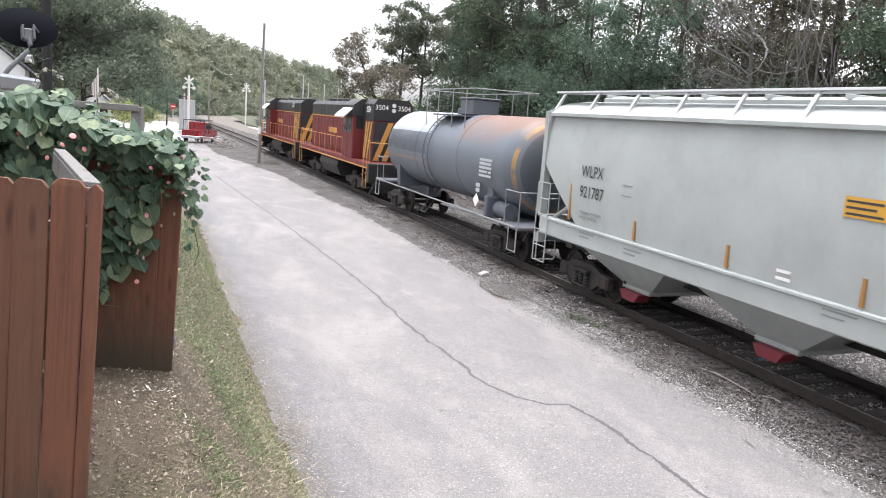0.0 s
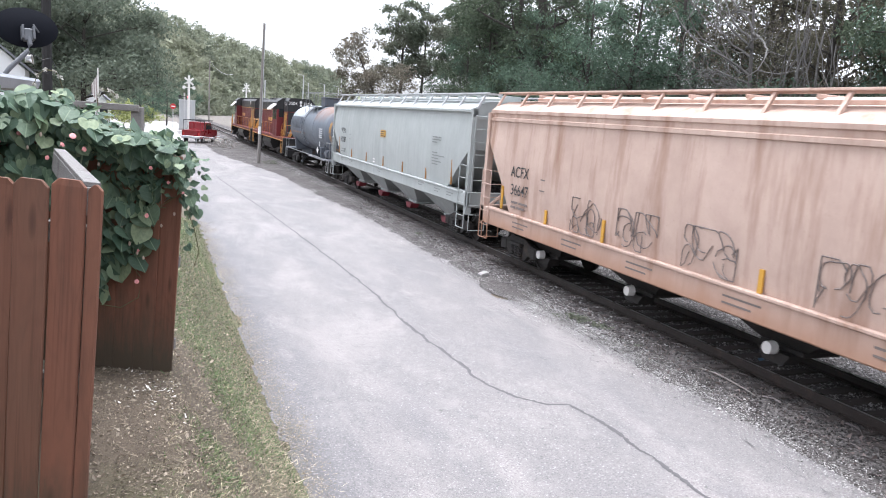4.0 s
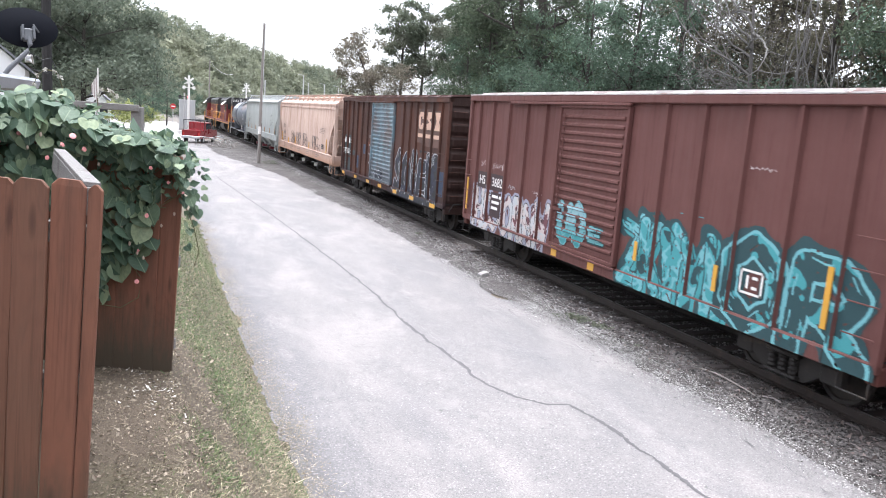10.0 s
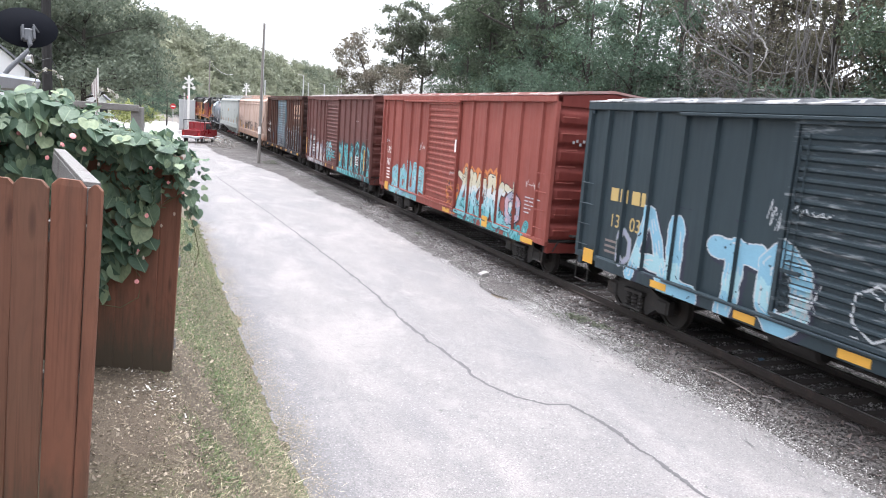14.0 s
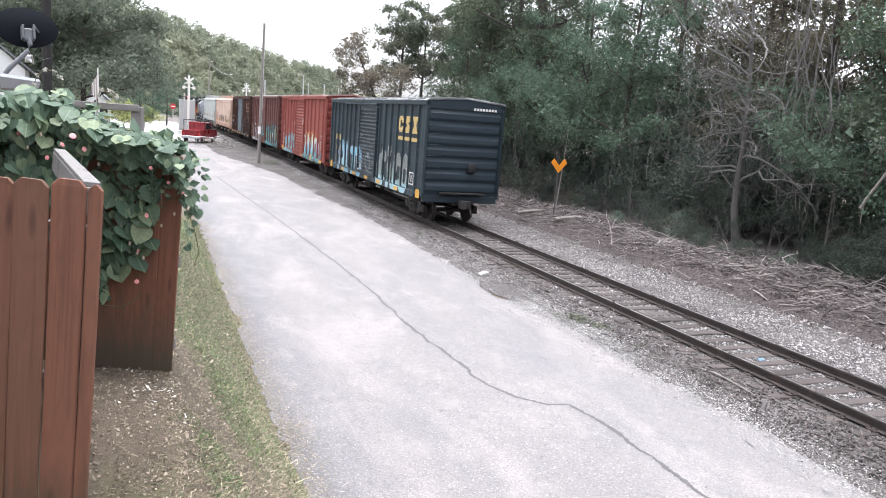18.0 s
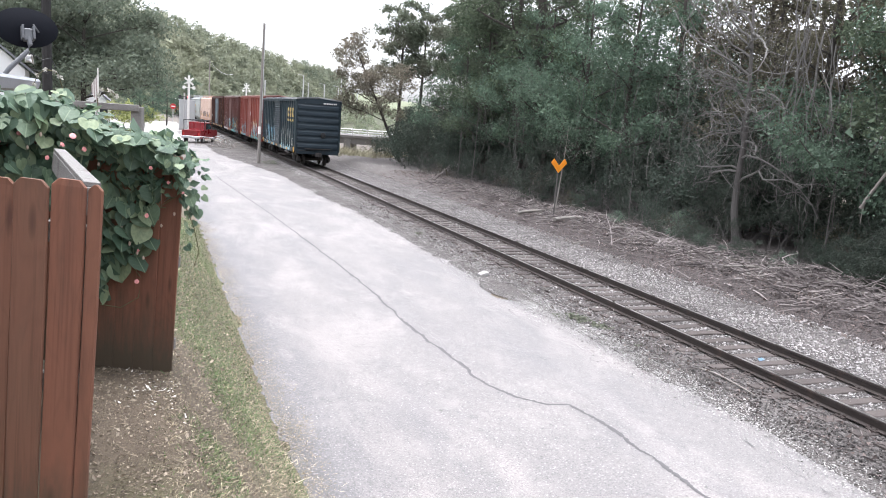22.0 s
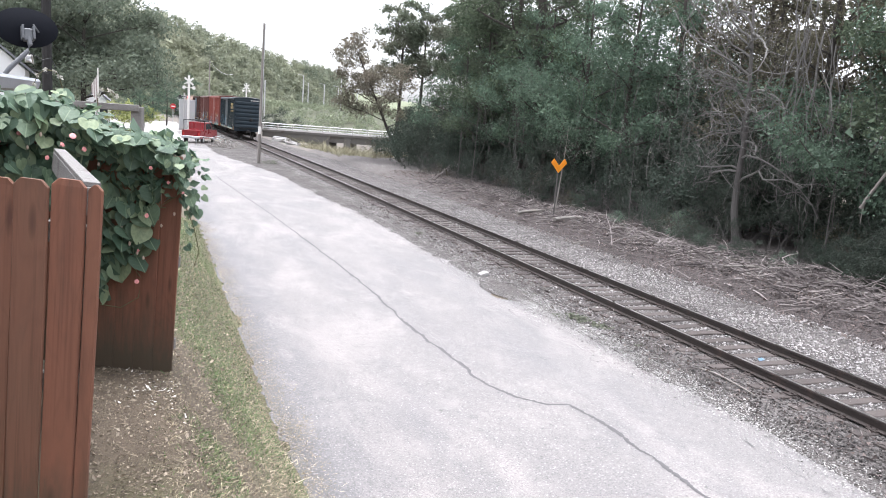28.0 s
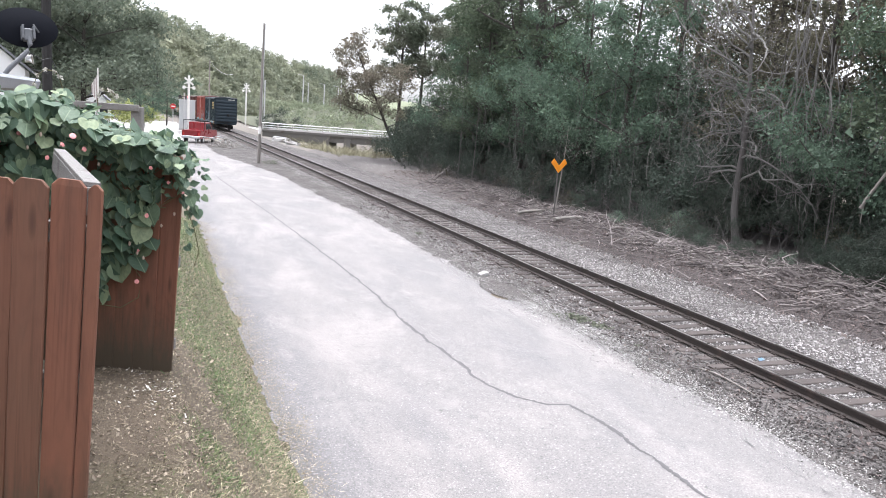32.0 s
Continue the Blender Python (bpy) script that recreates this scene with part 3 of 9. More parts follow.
def boxcar(label, y0, y1, eave, paint, door_paint, end_paint, roof_paint, door, posts, sill=0.95, rib_n=16, marks=(), tags=()):
    """door: its two ends from the car's middle. posts: where they stand. tags: painted graffiti."""
    car = car_root("boxcar", label, y0, y1)
    h = 0.5 * (y1 - y0)
    for s in (-1, 1):
        part("side_wall", Mesh().box(min(s * 1.46, s * 1.5), max(s * 1.46, s * 1.5), -h + 0.02, h - 0.02, sill, eave - 0.02), paint, car)
        part("top_chord", Mesh().box(min(s * 1.4, s * 1.6), max(s * 1.4, s * 1.6), -h, h, eave - 0.17, eave, 0.02), paint, car)
    part("floor_plate", Mesh().box(-1.46, 1.46, -h + 0.05, h - 0.05, 1.02, 1.12), M["black_steel"], car)
    for s in (-1, 1):
        q = Mesh().box(min(s * 1.44, s * 1.585), max(s * 1.44, s * 1.585), -h + 0.9, h - 0.9, sill - 0.14, sill + 0.1, 0.015)
        q.box(min(s * 1.44, s * 1.57), max(s * 1.44, s * 1.57), -h, h, sill - 0.02, sill + 0.12, 0.015)
        part("side_sill", q, paint, car)
    # side posts
    ys = [-h + 0.06, h - 0.06] + list(posts)
    for yy in ys:
        w = 0.032 if abs(abs(yy) - h) > 0.1 else 0.06
        for s in (-1, 1):
            part("side_post", Mesh().prism([(s * 1.49, yy - w - 0.03), (s * 1.575, yy - w), (s * 1.575, yy + w), (s * 1.49, yy + w + 0.03)], "z", sill + 0.1, eave - 0.15), paint, car)
    # doors, on both sides
    a, b = door
    for s in (-1, 1):
        q = Mesh()
        z0, z1 = sill + 0.16, eave - 0.24
        q.box(min(s * 1.5, s * 1.56), max(s * 1.5, s * 1.56), a, b, z0, z1)
        rn = rib_n
        d = part("door", q, door_paint, car, "ribbed steel sliding door")
        for i in range(rn):
            zc = z0 + 0.16 + (z1 - z0 - 0.32) * (i + 0.5) / rn
            wr = (z1 - z0 - 0.32) / rn * 0.33
            part("rib", Mesh().prism([(s * 1.555, zc - wr), (s * 1.605, zc - wr * 0.35), (s * 1.605, zc + wr * 0.35), (s * 1.555, zc + wr)], "y", a + 0.1, b - 0.1), door_paint, d)
        fr = Mesh()
        for yy in (a, b):
            fr.box(min(s * 1.5, s * 1.61), max(s * 1.5, s * 1.61), yy - 0.05, yy + 0.05, z0, z1, 0.01)
        fr.box(min(s * 1.5, s * 1.61), max(s * 1.5, s * 1.61), a, b, z1 - 0.06, z1 + 0.02, 0.01)
        fr.box(min(s * 1.5, s * 1.61), max(s * 1.5, s * 1.61), a, b, z0 - 0.02, z0 + 0.06, 0.01)
        part("door_frame", fr, door_paint, d)
        lk = Mesh()
        for yy in (b - 0.16, b - 0.3):
            lk.tube([(s * 1.63, yy, z0 + 0.15), (s * 1.63, yy, z1 - 0.2)], 0.014, 5)
        lk.box(min(s * 1.6, s * 1.64), max(s * 1.6, s * 1.64), b - 0.5, b - 0.1, 1.95, 2.01)
        part("door_latch", lk, door_paint, d)
        for xa, xb, za, zb in ((1.58, 1.66, eave - 0.23, eave - 0.17), (1.56, 1.64, sill + 0.08, sill + 0.13)):
            part("door_track", Mesh().box(min(s * xa, s * xb), max(s * xa, s * xb), a - 0.1, b + (b - a) * 0.95, za, zb, 0.01), paint, car)
    # corrugated ends
    for s in (-1, 1):
        ring = []
        nz = 96
        for i in range(nz + 1):
            z = sill + 0.02 + (eave - 0.05 - sill) * i / nz
            k = (z - sill - 0.12) / (eave - sill - 0.42)
            off = 0.0
            if 0 < k < 1:
                u = abs((k * 7.0) % 1.0 - 0.5) * 2
                off = 0.1 * min(1.0, max(0.0, (0.86 - u) / 0.42))
            ring.append([(x, s * (h - 0.06 + off * g), z) for x, g in ((-1.5, 0.0), (-1.44, 0.35), (-1.36, 1.0), (1.36, 1.0), (1.44, 0.35), (1.5, 0.0))])
        part("corrugated_end", Mesh().loft(ring, closed=False, caps=False), end_paint, car, smooth=True)
        q = Mesh().prism([(-1.55, eave - 0.25), (-1.55, eave - 0.01), (0, eave + 0.14), (1.55, eave - 0.01), (1.55, eave - 0.25)], "y", min(s * (h - 0.2), s * h), max(s * (h - 0.2), s * h))
        part("end_header", q, end_paint, car)
        part("end_sill", Mesh().box(-1.5, 1.5, min(s * (h - 0.2), s * h), max(s * (h - 0.2), s * h), sill - 0.2, sill + 0.06, 0.02), end_paint, car)
    # roof sheets with raised seams
    n = 13
    for i in range(n):
        ya, yb = -h + 2 * h * i / n, -h + 2 * h * (i + 1) / n
        q = Mesh().prism([(-1.6, eave + 0.002), (-1.6, eave + 0.03), (0, eave + 0.18), (1.6, eave + 0.03), (1.6, eave + 0.002), (0, eave + 0.15)], "y", ya + 0.01, yb - 0.01)
        q.prism([(-1.58, eave + 0.03), (-1.5, eave + 0.085), (0, eave + 0.225), (1.5, eave + 0.085), (1.58, eave + 0.03), (0, eave + 0.16)], "y", ya - 0.045, ya + 0.045)
        q.prism([(-1.4, eave + 0.045), (-1.3, eave + 0.085), (-0.1, eave + 0.195), (0, eave + 0.17)], "y", ya + 0.35, yb - 0.35)
        part("roof_sheet", q, roof_paint, car)
    # underframe, running gear
    q = Mesh().box(-0.28, 0.28, -h + 0.1, h - 0.1, 0.72, 1.03, 0.02)
    for i in range(9):
        yy = -h + 0.8 + (2 * h - 1.6) * i / 8
        q.box(-1.44, 1.44, yy - 0.05, yy + 0.05, 0.86, 1.03)
    q.lathe([(-0.35, 0.0), (-0.35, 0.2), (0.35, 0.2), (0.35, 0.0)], "y", (-0.75, -1.2, 0.75), 12)
    q.tube([(-0.45, -h + 2, 0.6), (-0.45, h - 2, 0.6)], 0.025, 5)
    part("underframe", q, M["black_steel"], car)
    for i in range(7):
        yy = -h + 3.2 + (2 * h - 6.4) * i / 6
        part("crossbearer", Mesh().prism([(-1.44, 1.03), (-1.44, 0.85), (-0.4, 0.5), (0.4, 0.5), (1.44, 0.85), (1.44, 1.03)], "y", yy - 0.06, yy + 0.06), M["black_steel"], car)
    part("centre_sill", Mesh().prism([(-h + 3.0, 0.72), (-h + 4.0, 0.42), (h - 4.0, 0.42), (h - 3.0, 0.72)], "x", -0.26, 0.26), M["black_steel"], car)
    part("brake_reservoir", Mesh().lathe([(-0.55, 0.0), (-0.55, 0.16), (-0.5, 0.22), (0.5, 0.22), (0.55, 0.16), (0.55, 0.0)], "y", (-0.85, 1.6, 0.72), 14), M["black_steel"], car, smooth=True)
    part("brake_rod", Mesh().tube([(-0.9, -h + 2.4, 0.68), (-0.7, 0.4, 0.6), (-0.6, h - 2.4, 0.66)], 0.02, 5), M["black_steel"], car)
    bogie(car, -h + 1.95)
    bogie(car, h - 1.95)
    couplers(car, -h, h)
    for e in (-1, 1):
        yo, yi = e * (h - 0.08), e * (h - 0.6)
        ladder(car, paint, ((-1.62, yo, 1.35), (-1.62, yo, 2.75)), ((-1.62, yi, 1.35), (-1.62, yi, 2.75)), 4, rails=False)
        ladder(car, paint, ((-1.44, e * (h + 0.1), 1.35), (-1.44, e * (h + 0.1), 4.2 if e < 0 else 2.8)), ((-0.95, e * (h + 0.1), 1.35), (-0.95, e * (h + 0.1), 4.2 if e < 0 else 2.8)), 8 if e < 0 else 4, rails=False)
        q = Mesh().tube([(-1.54, yo, sill), (-1.55, yo, 0.5), (-1.55, yi, 0.5), (-1.54, yi, sill)], 0.018, 5)
        part("step", q, M["black_steel"], car)
    q = Mesh().lathe([(0, 0.0), (0, 0.04), (0.02, 0.16), (0.05, 0.18), (0.06, 0.16), (0.03, 0.04)], "y", (0.35, -h - 0.16, 2.2), 16)
    q.box(0.2, 0.5, -h - 0.1, -h + 0.05, 2.0, 2.35, 0.02)
    part("brake_wheel", q, M["soot"], car)
    q = Mesh().box(-0.9, 0.9, -h - 0.3, -h + 0.02, 1.2, 1.24)
    part("end_platform", q, M["black_steel"], car)
    for yy, ww in marks:
        q = Mesh().box(-1.594, -1.586, yy - ww / 2, yy + ww / 2, sill - 0.1, sill + (0.22 if ww < 0.5 else 0.04))
        part("reflector", q, M["yellow"], car, "yellow reflective patch")

    def face(y, z):
        """How far out the side stands at a spot."""
        if z < sill - 0.135:
            return 0.0
        if z < sill + 0.1:
            return -1.585 if abs(y) < h - 0.9 else -1.57
        if a < y < b and sill + 0.16 < z < eave - 0.24:
            zz0, zz1 = sill + 0.32, eave - 0.4
            k = (z - zz0) / (zz1 - zz0) * rib_n % 1.0
            return -1.605 if 0.37 < k < 0.63 and a + 0.1 < y < b - 0.1 else -1.57
        if any(abs(y - q) < 0.032 for q in ys):
            return -1.575
        return -1.5
    for i, tag in enumerate(tags):
        graffiti(car, face, 0.004 + 0.003 * i, *tag)
    return car


# sprayed letter forms: each stroke runs through spots of across, up (0 to 8) and thickness
FORMS = {"a": "003-383-483-803 223-623", "l": "185-105-604", "t": "404-475 074-874", "o": "404-124-164-484-764-724-404", "c": "774-584-265-135-205-505-714", "i": "404-446 485-495", "s": "774-584-264-254-444-634-624-404-114",
         "e": "185-105 185-784 144-644 105-804", "n": "105-185 184-704 785-705", "r": "105-185 185-584-764-644-344 444-805", "k": "105-185 784-244-804", "y": "084-443-884 445-305", "u": "184-124-405-724-784",
         "v": "184-405-784 784-593 784-863", "z": "083-874-104-804 104-313 874-893", "m": "105-285-443-685-705", "h": "105-185 705-785 144-743", "d": "105-185 185-584-764-724-504-104", "p": "105-185 185-684-764-744-543-143",
         "w": "084-204-453-604-884", "g": "404-124-164-484-764-724-404 373-563-653 262-272 552-562 204-102", "x": "004-884 084-804", "1": "043-273-433-663-843 332-562", "2": "023-373-223-783-553 062-842", "3": "063-243-463-643-863 042-852"}


def graffiti(car, face, proud, y0, y1, z0, z1, word, fills, outline, halo, seed, mode="grade", fat=1.0, edge=0.03, drop=None):
    """Sprayed forms, laid onto the side wherever it stands: fills run from top to bottom (grade) or in patches."""
    rng = random.Random(seed)
    tall, pitch, cell = z1 - z0, (y0 - y1) / len(word), 0.017
    ny, nz = int((y0 - y1 + 0.7) / cell), int((tall + 0.5) / cell)
    top_y, low_z = y0 + 0.35, z0 - 0.22
    Y, Z = np.meshgrid(top_y - cell * (np.arange(ny) + 0.5), low_z + cell * (np.arange(nz) + 0.5), indexing="ij")
    def ripple(f, k):
        return np.sin(Y * f + 1.7 * np.sin(Z * f * 0.7 + k) + k) * np.sin(Z * f * 1.15 + 1.4 * np.sin(Y * f * 0.8 + k) + seed)
    shapes = []
    for i, ch in enumerate(word):
        cy, lean, hh, lift = y0 - pitch * (i + 0.5), rng.uniform(-0.14, 0.22), rng.uniform(0.86, 1.04), rng.uniform(-0.04, 0.08)
        sdf = np.full(Y.shape, 9.0)
        for run in FORMS[ch].split():
            pts = [(cy - (int(q[0]) / 8 - 0.5) * pitch * 0.92 - lean * (int(q[1]) / 8 - 0.5) * tall * 0.5, z0 + (lift + 0.06 + int(q[1]) / 8 * hh * 0.88) * tall, int(q[2]) * 0.022 * tall * fat) for q in run.split("-")]
            for (ya, za, ra), (yb, zb, rb) in zip(pts, pts[1:]):
                dy, dz = yb - ya, zb - za
                k = np.clip(((Y - ya) * dy + (Z - za) * dz) / (dy * dy + dz * dz + 1e-9), 0, 1)
                sdf = np.minimum(sdf, np.hypot(Y - ya - k * dy, Z - za - k * dz) - ra - (rb - ra) * k)
        shapes.append(sdf + 0.012 * tall * fat * ripple(7.0, i))
    n = len(fills)
    union = np.minimum.reduce(shapes)
    paint = np.full(Y.shape, -1)
    if halo:
        paint[union < edge + 0.07 * tall + 0.05 * tall * ripple(5.0, 2)] = n + 1
    if drop:
        paint[np.roll(union, (6, -5), (0, 1)) < edge] = n + 2
    if mode == "grade":
        level = np.clip((z1 - Z) / tall * n + 0.35 * ripple(6.0, 4) + 0.2 * ripple(17.0, 1), 0, n - 1).astype(int)
    else:
        level = np.clip((0.5 + 0.42 * ripple(4.3, 3) + 0.25 * ripple(11.0, 6)) * n, 0, n - 1).astype(int)
    for i, sdf in enumerate(shapes):
        if outline:
            paint[sdf < edge] = n
        paint[sdf < 0] = level[sdf < 0]
        if outline and mode != "line":
            deep = 0.045 * tall * fat
            paint[(np.abs(sdf + deep) < 0.013) & (ripple(5.0, i) > 0.38)] = n
    worn = (ripple(23.0, 2) * ripple(9.0, 5) > 0.66)
    paint[worn] = -1
    out = np.array([[face(Y[i, j], Z[i, j]) for j in range(nz)] for i in range(ny)])
    for k, mt in enumerate(list(fills) + [outline, halo, drop]):
        if mt is None or not (paint == k).any():
            continue
        q = Mesh()
        for j in range(nz):
            row, i = paint[:, j] == k, 0
            za, zb = low_z + cell * j, low_z + cell * (j + 1)
            while i < ny:
                if not row[i]:
                    i += 1
                    continue
                x, e = out[i, j], i
                if x == 0.0:
                    i += 1
                    continue
                while e < ny and row[e] and out[e, j] == x:
                    e += 1
                ya, yb = top_y - cell * i, top_y - cell * e
                q.add([(x - proud, ya, za), (x - proud, yb, za), (x - proud, yb, zb), (x - proud, ya, zb)], [(0, 1, 2, 3)])
                i = e
        if q.f:
            tagged(part("graffiti", q, mt, car, "sprayed graffiti paint"), kind="stuff")


def emblem(car, y, z, material, label, x):
    """Three block shapes in a row over three bars, as a road's emblem is painted."""
    ring = [(0.0, 0.14), (0.0, 0.5), (0.14, 0.64), (0.44, 0.64), (0.58, 0.5), (0.58, 0.38), (0.36, 0.38), (0.36, 0.48), (0.2, 0.46), (0.2, 0.18), (0.36, 0.16), (0.36, 0.24), (0.58, 0.24), (0.58, 0.14), (0.44, 0.0), (0.14, 0.0)]
    bolt = [(0.06, 0.0), (0.02, 0.2), (0.28, 0.26), (0.04, 0.4), (0.1, 0.64), (0.5, 0.64), (0.54, 0.44), (0.3, 0.38), (0.54, 0.24), (0.48, 0.0)]
    bow = [(0.0, 0.0), (0.2, 0.32), (0.02, 0.64), (0.64, 0.64), (0.44, 0.32), (0.66, 0.0)]
    for i, (shape, w) in enumerate(((ring, 0.58), (bolt, 0.58), (bow, 0.66))):
        a = y - 0.84 * i
        part("road_emblem", Mesh().prism([(a - u, z + v) for u, v in shape], "x", x - 0.005, x), material, car, label)
        part("road_emblem", Mesh().box(x - 0.005, x, a - w, a, z - 0.3, z - 0.16), material, car)


def covered_hopper(label, y0, y1, paint, style):
    car = car_root("covered_hopper", label, y0, y1)
    h = 0.5 * (y1 - y0)
    ribbed = style == "ribbed"
    eave = 4.22 if ribbed else 4.32
    s0, s1 = (0.98, 1.48) if ribbed else (1.25, 1.7)
    if ribbed:
        prof = [(1.5, 1.3), (1.56, 1.8), (1.585, 2.4), (1.585, 3.0), (1.56, 3.5), (1.54, 3.98), (1.58, 4.0), (1.58, 4.08), (1.53, 4.1), (1.53, 4.2), (1.57, 4.22), (1.57, 4.3), (1.5, 4.33), (1.4, 4.42), (1.05, 4.56), (0.5, 4.63), (0.0, 4.64)]
    else:
        prof = [(1.5, 1.3), (1.55, 1.8), (1.588, 2.4), (1.59, 2.75), (1.572, 3.2), (1.535, 3.7), (1.46, 4.2), (1.58, 4.22), (1.58, 4.29), (1.48, 4.32), (1.3, 4.47), (0.95, 4.57), (0.5, 4.63), (0.0, 4.64)]
    hb = h - 0.14
    # height of the slope sheet under the bin, along the car
    def low(y):
        d = hb - abs(y)
        if ribbed:
            return max(1.3, 3.45 - 1.05 * min(1.0, d) - 1.15 * max(0.0, d - 1.0) ** 1.2 * 1.4)
        return max(1.3, 3.05 - 0.78 * d)
    st = sorted(set([-hb, hb] + [s * (hb - d) for s in (-1, 1) for d in (0.15, 0.3, 0.5, 0.75, 1.0, 1.25, 1.5, 1.75)] + list(np.linspace(-hb + 2.2, hb - 2.2, 14))))
    rings = []
    for y in st:
        zl = low(y)
        half = []
        for x, z in prof:
            if z < zl:
                xs = np.interp(zl, [q[1] for q in prof], [q[0] for q in prof])
                half.append((float(xs), zl))
            else:
                half.append((x, z))
        rings.append([(-x, y, z) for x, z in half] + [(x, y, z) for x, z in half[::-1][1:]])
    part("hopper_body", Mesh().loft(rings), paint, car, smooth=True)
    for s in (-1, 1):
        sl = Mesh().box(min(s * 1.42, s * 1.6), max(s * 1.42, s * 1.6), -h, h, s0, s1, 0.03)
        sl.box(min(s * 1.4, s * 1.64), max(s * 1.4, s * 1.64), -h + 0.4, h - 0.4, s1 - 0.06, s1 + 0.01, 0.015)
        part("side_sill", sl, paint, car)
    # ends: posts, cross beam, platform, ladders
    for e in (-1, 1):
        for s in (-1, 1):
            part("corner_post", Mesh().prism([(s * 1.42, e * (h - 0.02)), (s * 1.6, e * (h - 0.02)), (s * 1.6, e * (h - 0.2)), (s * 1.42, e * (h - 0.2))], "z", 1.0, eave), paint, car)
            part("brace", Mesh().tube([(s * 1.5, e * (h - 0.1), 1.35), (s * 1.0, e * (hb - 1.2), 2.4)], 0.05, 5), paint, car)
            part("bracket", Mesh().box(min(s * 1.42, s * 1.58), max(s * 1.42, s * 1.58), min(e * (hb - 0.1), e * (h - 0.02)), max(e * (hb - 0.1), e * (h - 0.02)), 4.06, eave, 0.01), paint, car)
        part("end_sill", Mesh().box(-1.6, 1.6, min(e * h, e * (h - 0.14)), max(e * h, e * (h - 0.14)), s0 - 0.03, s1 + 0.02, 0.02), paint, car)
        part("end_plate", Mesh().prism([(-1.6, 4.0), (-1.6, eave), (-1.0, 4.56), (0, 4.64), (1.0, 4.56), (1.6, eave), (1.6, 4.0)], "y", min(e * hb, e * (hb + 0.03)), max(e * hb, e * (hb + 0.03))), paint, car)
        pl = Mesh().box(-1.4, 1.4, min(e * (h - 0.14), e * (h - 1.7)), max(e * (h - 0.14), e * (h - 1.7)), s0 + 0.2, s0 + 0.26)
        part("end_deck", pl, M["black_steel"], car)
        q = Mesh().box(-0.12, 0.12, min(e * (hb - 1.3), e * (h - 0.3)), max(e * (hb - 1.3), e * (h - 0.3)), 1.25, 2.0, 0.02)
        q.lathe([(-0.45, 0), (-0.45, 0.22), (0.45, 0.22), (0.45, 0)], "x", (0.1, e * (h - 0.9), 1.65), 12)
        q.box(-0.9, -0.5, min(e * (h - 0.5), e * (h - 0.9)), max(e * (h - 0.5), e * (h - 0.9)), 1.28, 1.7, 0.03)
        part("brake_gear", q, M["black_steel"], car)
        yo, yi = e * (h - 0.06), e * (h - 0.66)
        ladder(car, paint, ((-1.64, yo, 0.55), (-1.64, yo, 2.55)), ((-1.64, yi, 0.55), (-1.64, yi, 2.55)), 6)
        ladder(car, paint, ((-1.5, e * (h + 0.03), 1.3), (-1.5, e * (h + 0.03), 4.1)), ((-0.95, e * (h + 0.03), 1.3), (-0.95, e * (h + 0.03), 4.1)), 8)
        ladder(car, paint, ((-1.5, e * (h + 0.03), 0.5), (-1.5, e * (h + 0.03), 1.0)), ((-0.95, e * (h + 0.03), 0.5), (-0.95, e * (h + 0.03), 1.0)), 2, name="step")
    # roof: hatch trough and walkway with its stanchions
    q = Mesh().prism([(-0.32, 4.62), (-0.34, 4.72), (-0.2, 4.78), (0.2, 4.78), (0.34, 4.72), (0.32, 4.62)], "y", -hb + 0.5, hb - 0.5)
    part("hatch_cover", q, paint, car)
    n = 11
    for i in range(n):
        yy = -hb + 0.7 + (2 * hb - 1.4) * i / (n - 1)
        part("hatch_clamp", Mesh().box(-0.4, 0.4, yy - 0.03, yy + 0.03, 4.74, 4.82, 0.01), paint, car)
    for s in (-1, 1):
        w = Mesh().box(min(s * 0.72, s * 1.16), max(s * 0.72, s * 1.16), -hb - 0.3, hb + 0.3, 4.79, 4.83)
        w.tube([(s * 1.19, -hb - 0.35, 4.82), (s * 1.19, hb + 0.35, 4.82)], 0.03, 5)
        for yy in np.linspace(-hb, hb, 13):
            w.prism([(s * 1.5, 4.26), (s * 1.17, 4.8), (s * 1.12, 4.8), (s * 1.42, 4.26)], "y", yy - 0.04, yy + 0.04)
        part("roof_walkway", w, M["galv"] if not ribbed else paint, car)
    # discharge chutes and their gates
    for i in range(4):
        yy = -6.2 + 4.1 * i
        q = Mesh()
        q.loft([[(sx * 1.42, yy + sy * 1.75, 1.3) for sx, sy in ((-1, -1), (1, -1), (1, 1), (-1, 1))], [(sx * 0.72, yy + sy * 0.42, 0.5) for sx, sy in ((-1, -1), (1, -1), (1, 1), (-1, 1))]])
        part("chute", q, paint if not ribbed else M["black_steel"], car)
        part("gate_frame", Mesh().box(-0.82, 0.82, yy - 0.5, yy + 0.5, 0.46, 0.56, 0.02), M["black_steel"] if ribbed else paint, car)
        g = Mesh().prism([(yy - 0.36, 0.46), (yy + 0.36, 0.46), (yy + 0.22, 0.26), (yy - 0.22, 0.26)], "x", -0.98, -0.62)
        part("outlet_gate", g, M["red_gate"] if not ribbed else M["black_steel"], car, "red-painted outlet gate" if not ribbed else "")
        if ribbed:
            part("outlet_cap", Mesh().lathe([(0, 0), (0, 0.11), (0.16, 0.12), (0.18, 0)], "x", (-1.15, yy, 0.52), 12), M["white"], car, "pale round outlet cap")
    q = Mesh().box(-0.25, 0.25, -h + 0.1, h - 0.1, 0.75, 1.05, 0.02)
    part("centre_sill", q, M["black_steel"], car)
    bogie(car, -h + 1.75)
    bogie(car, h - 1.75)
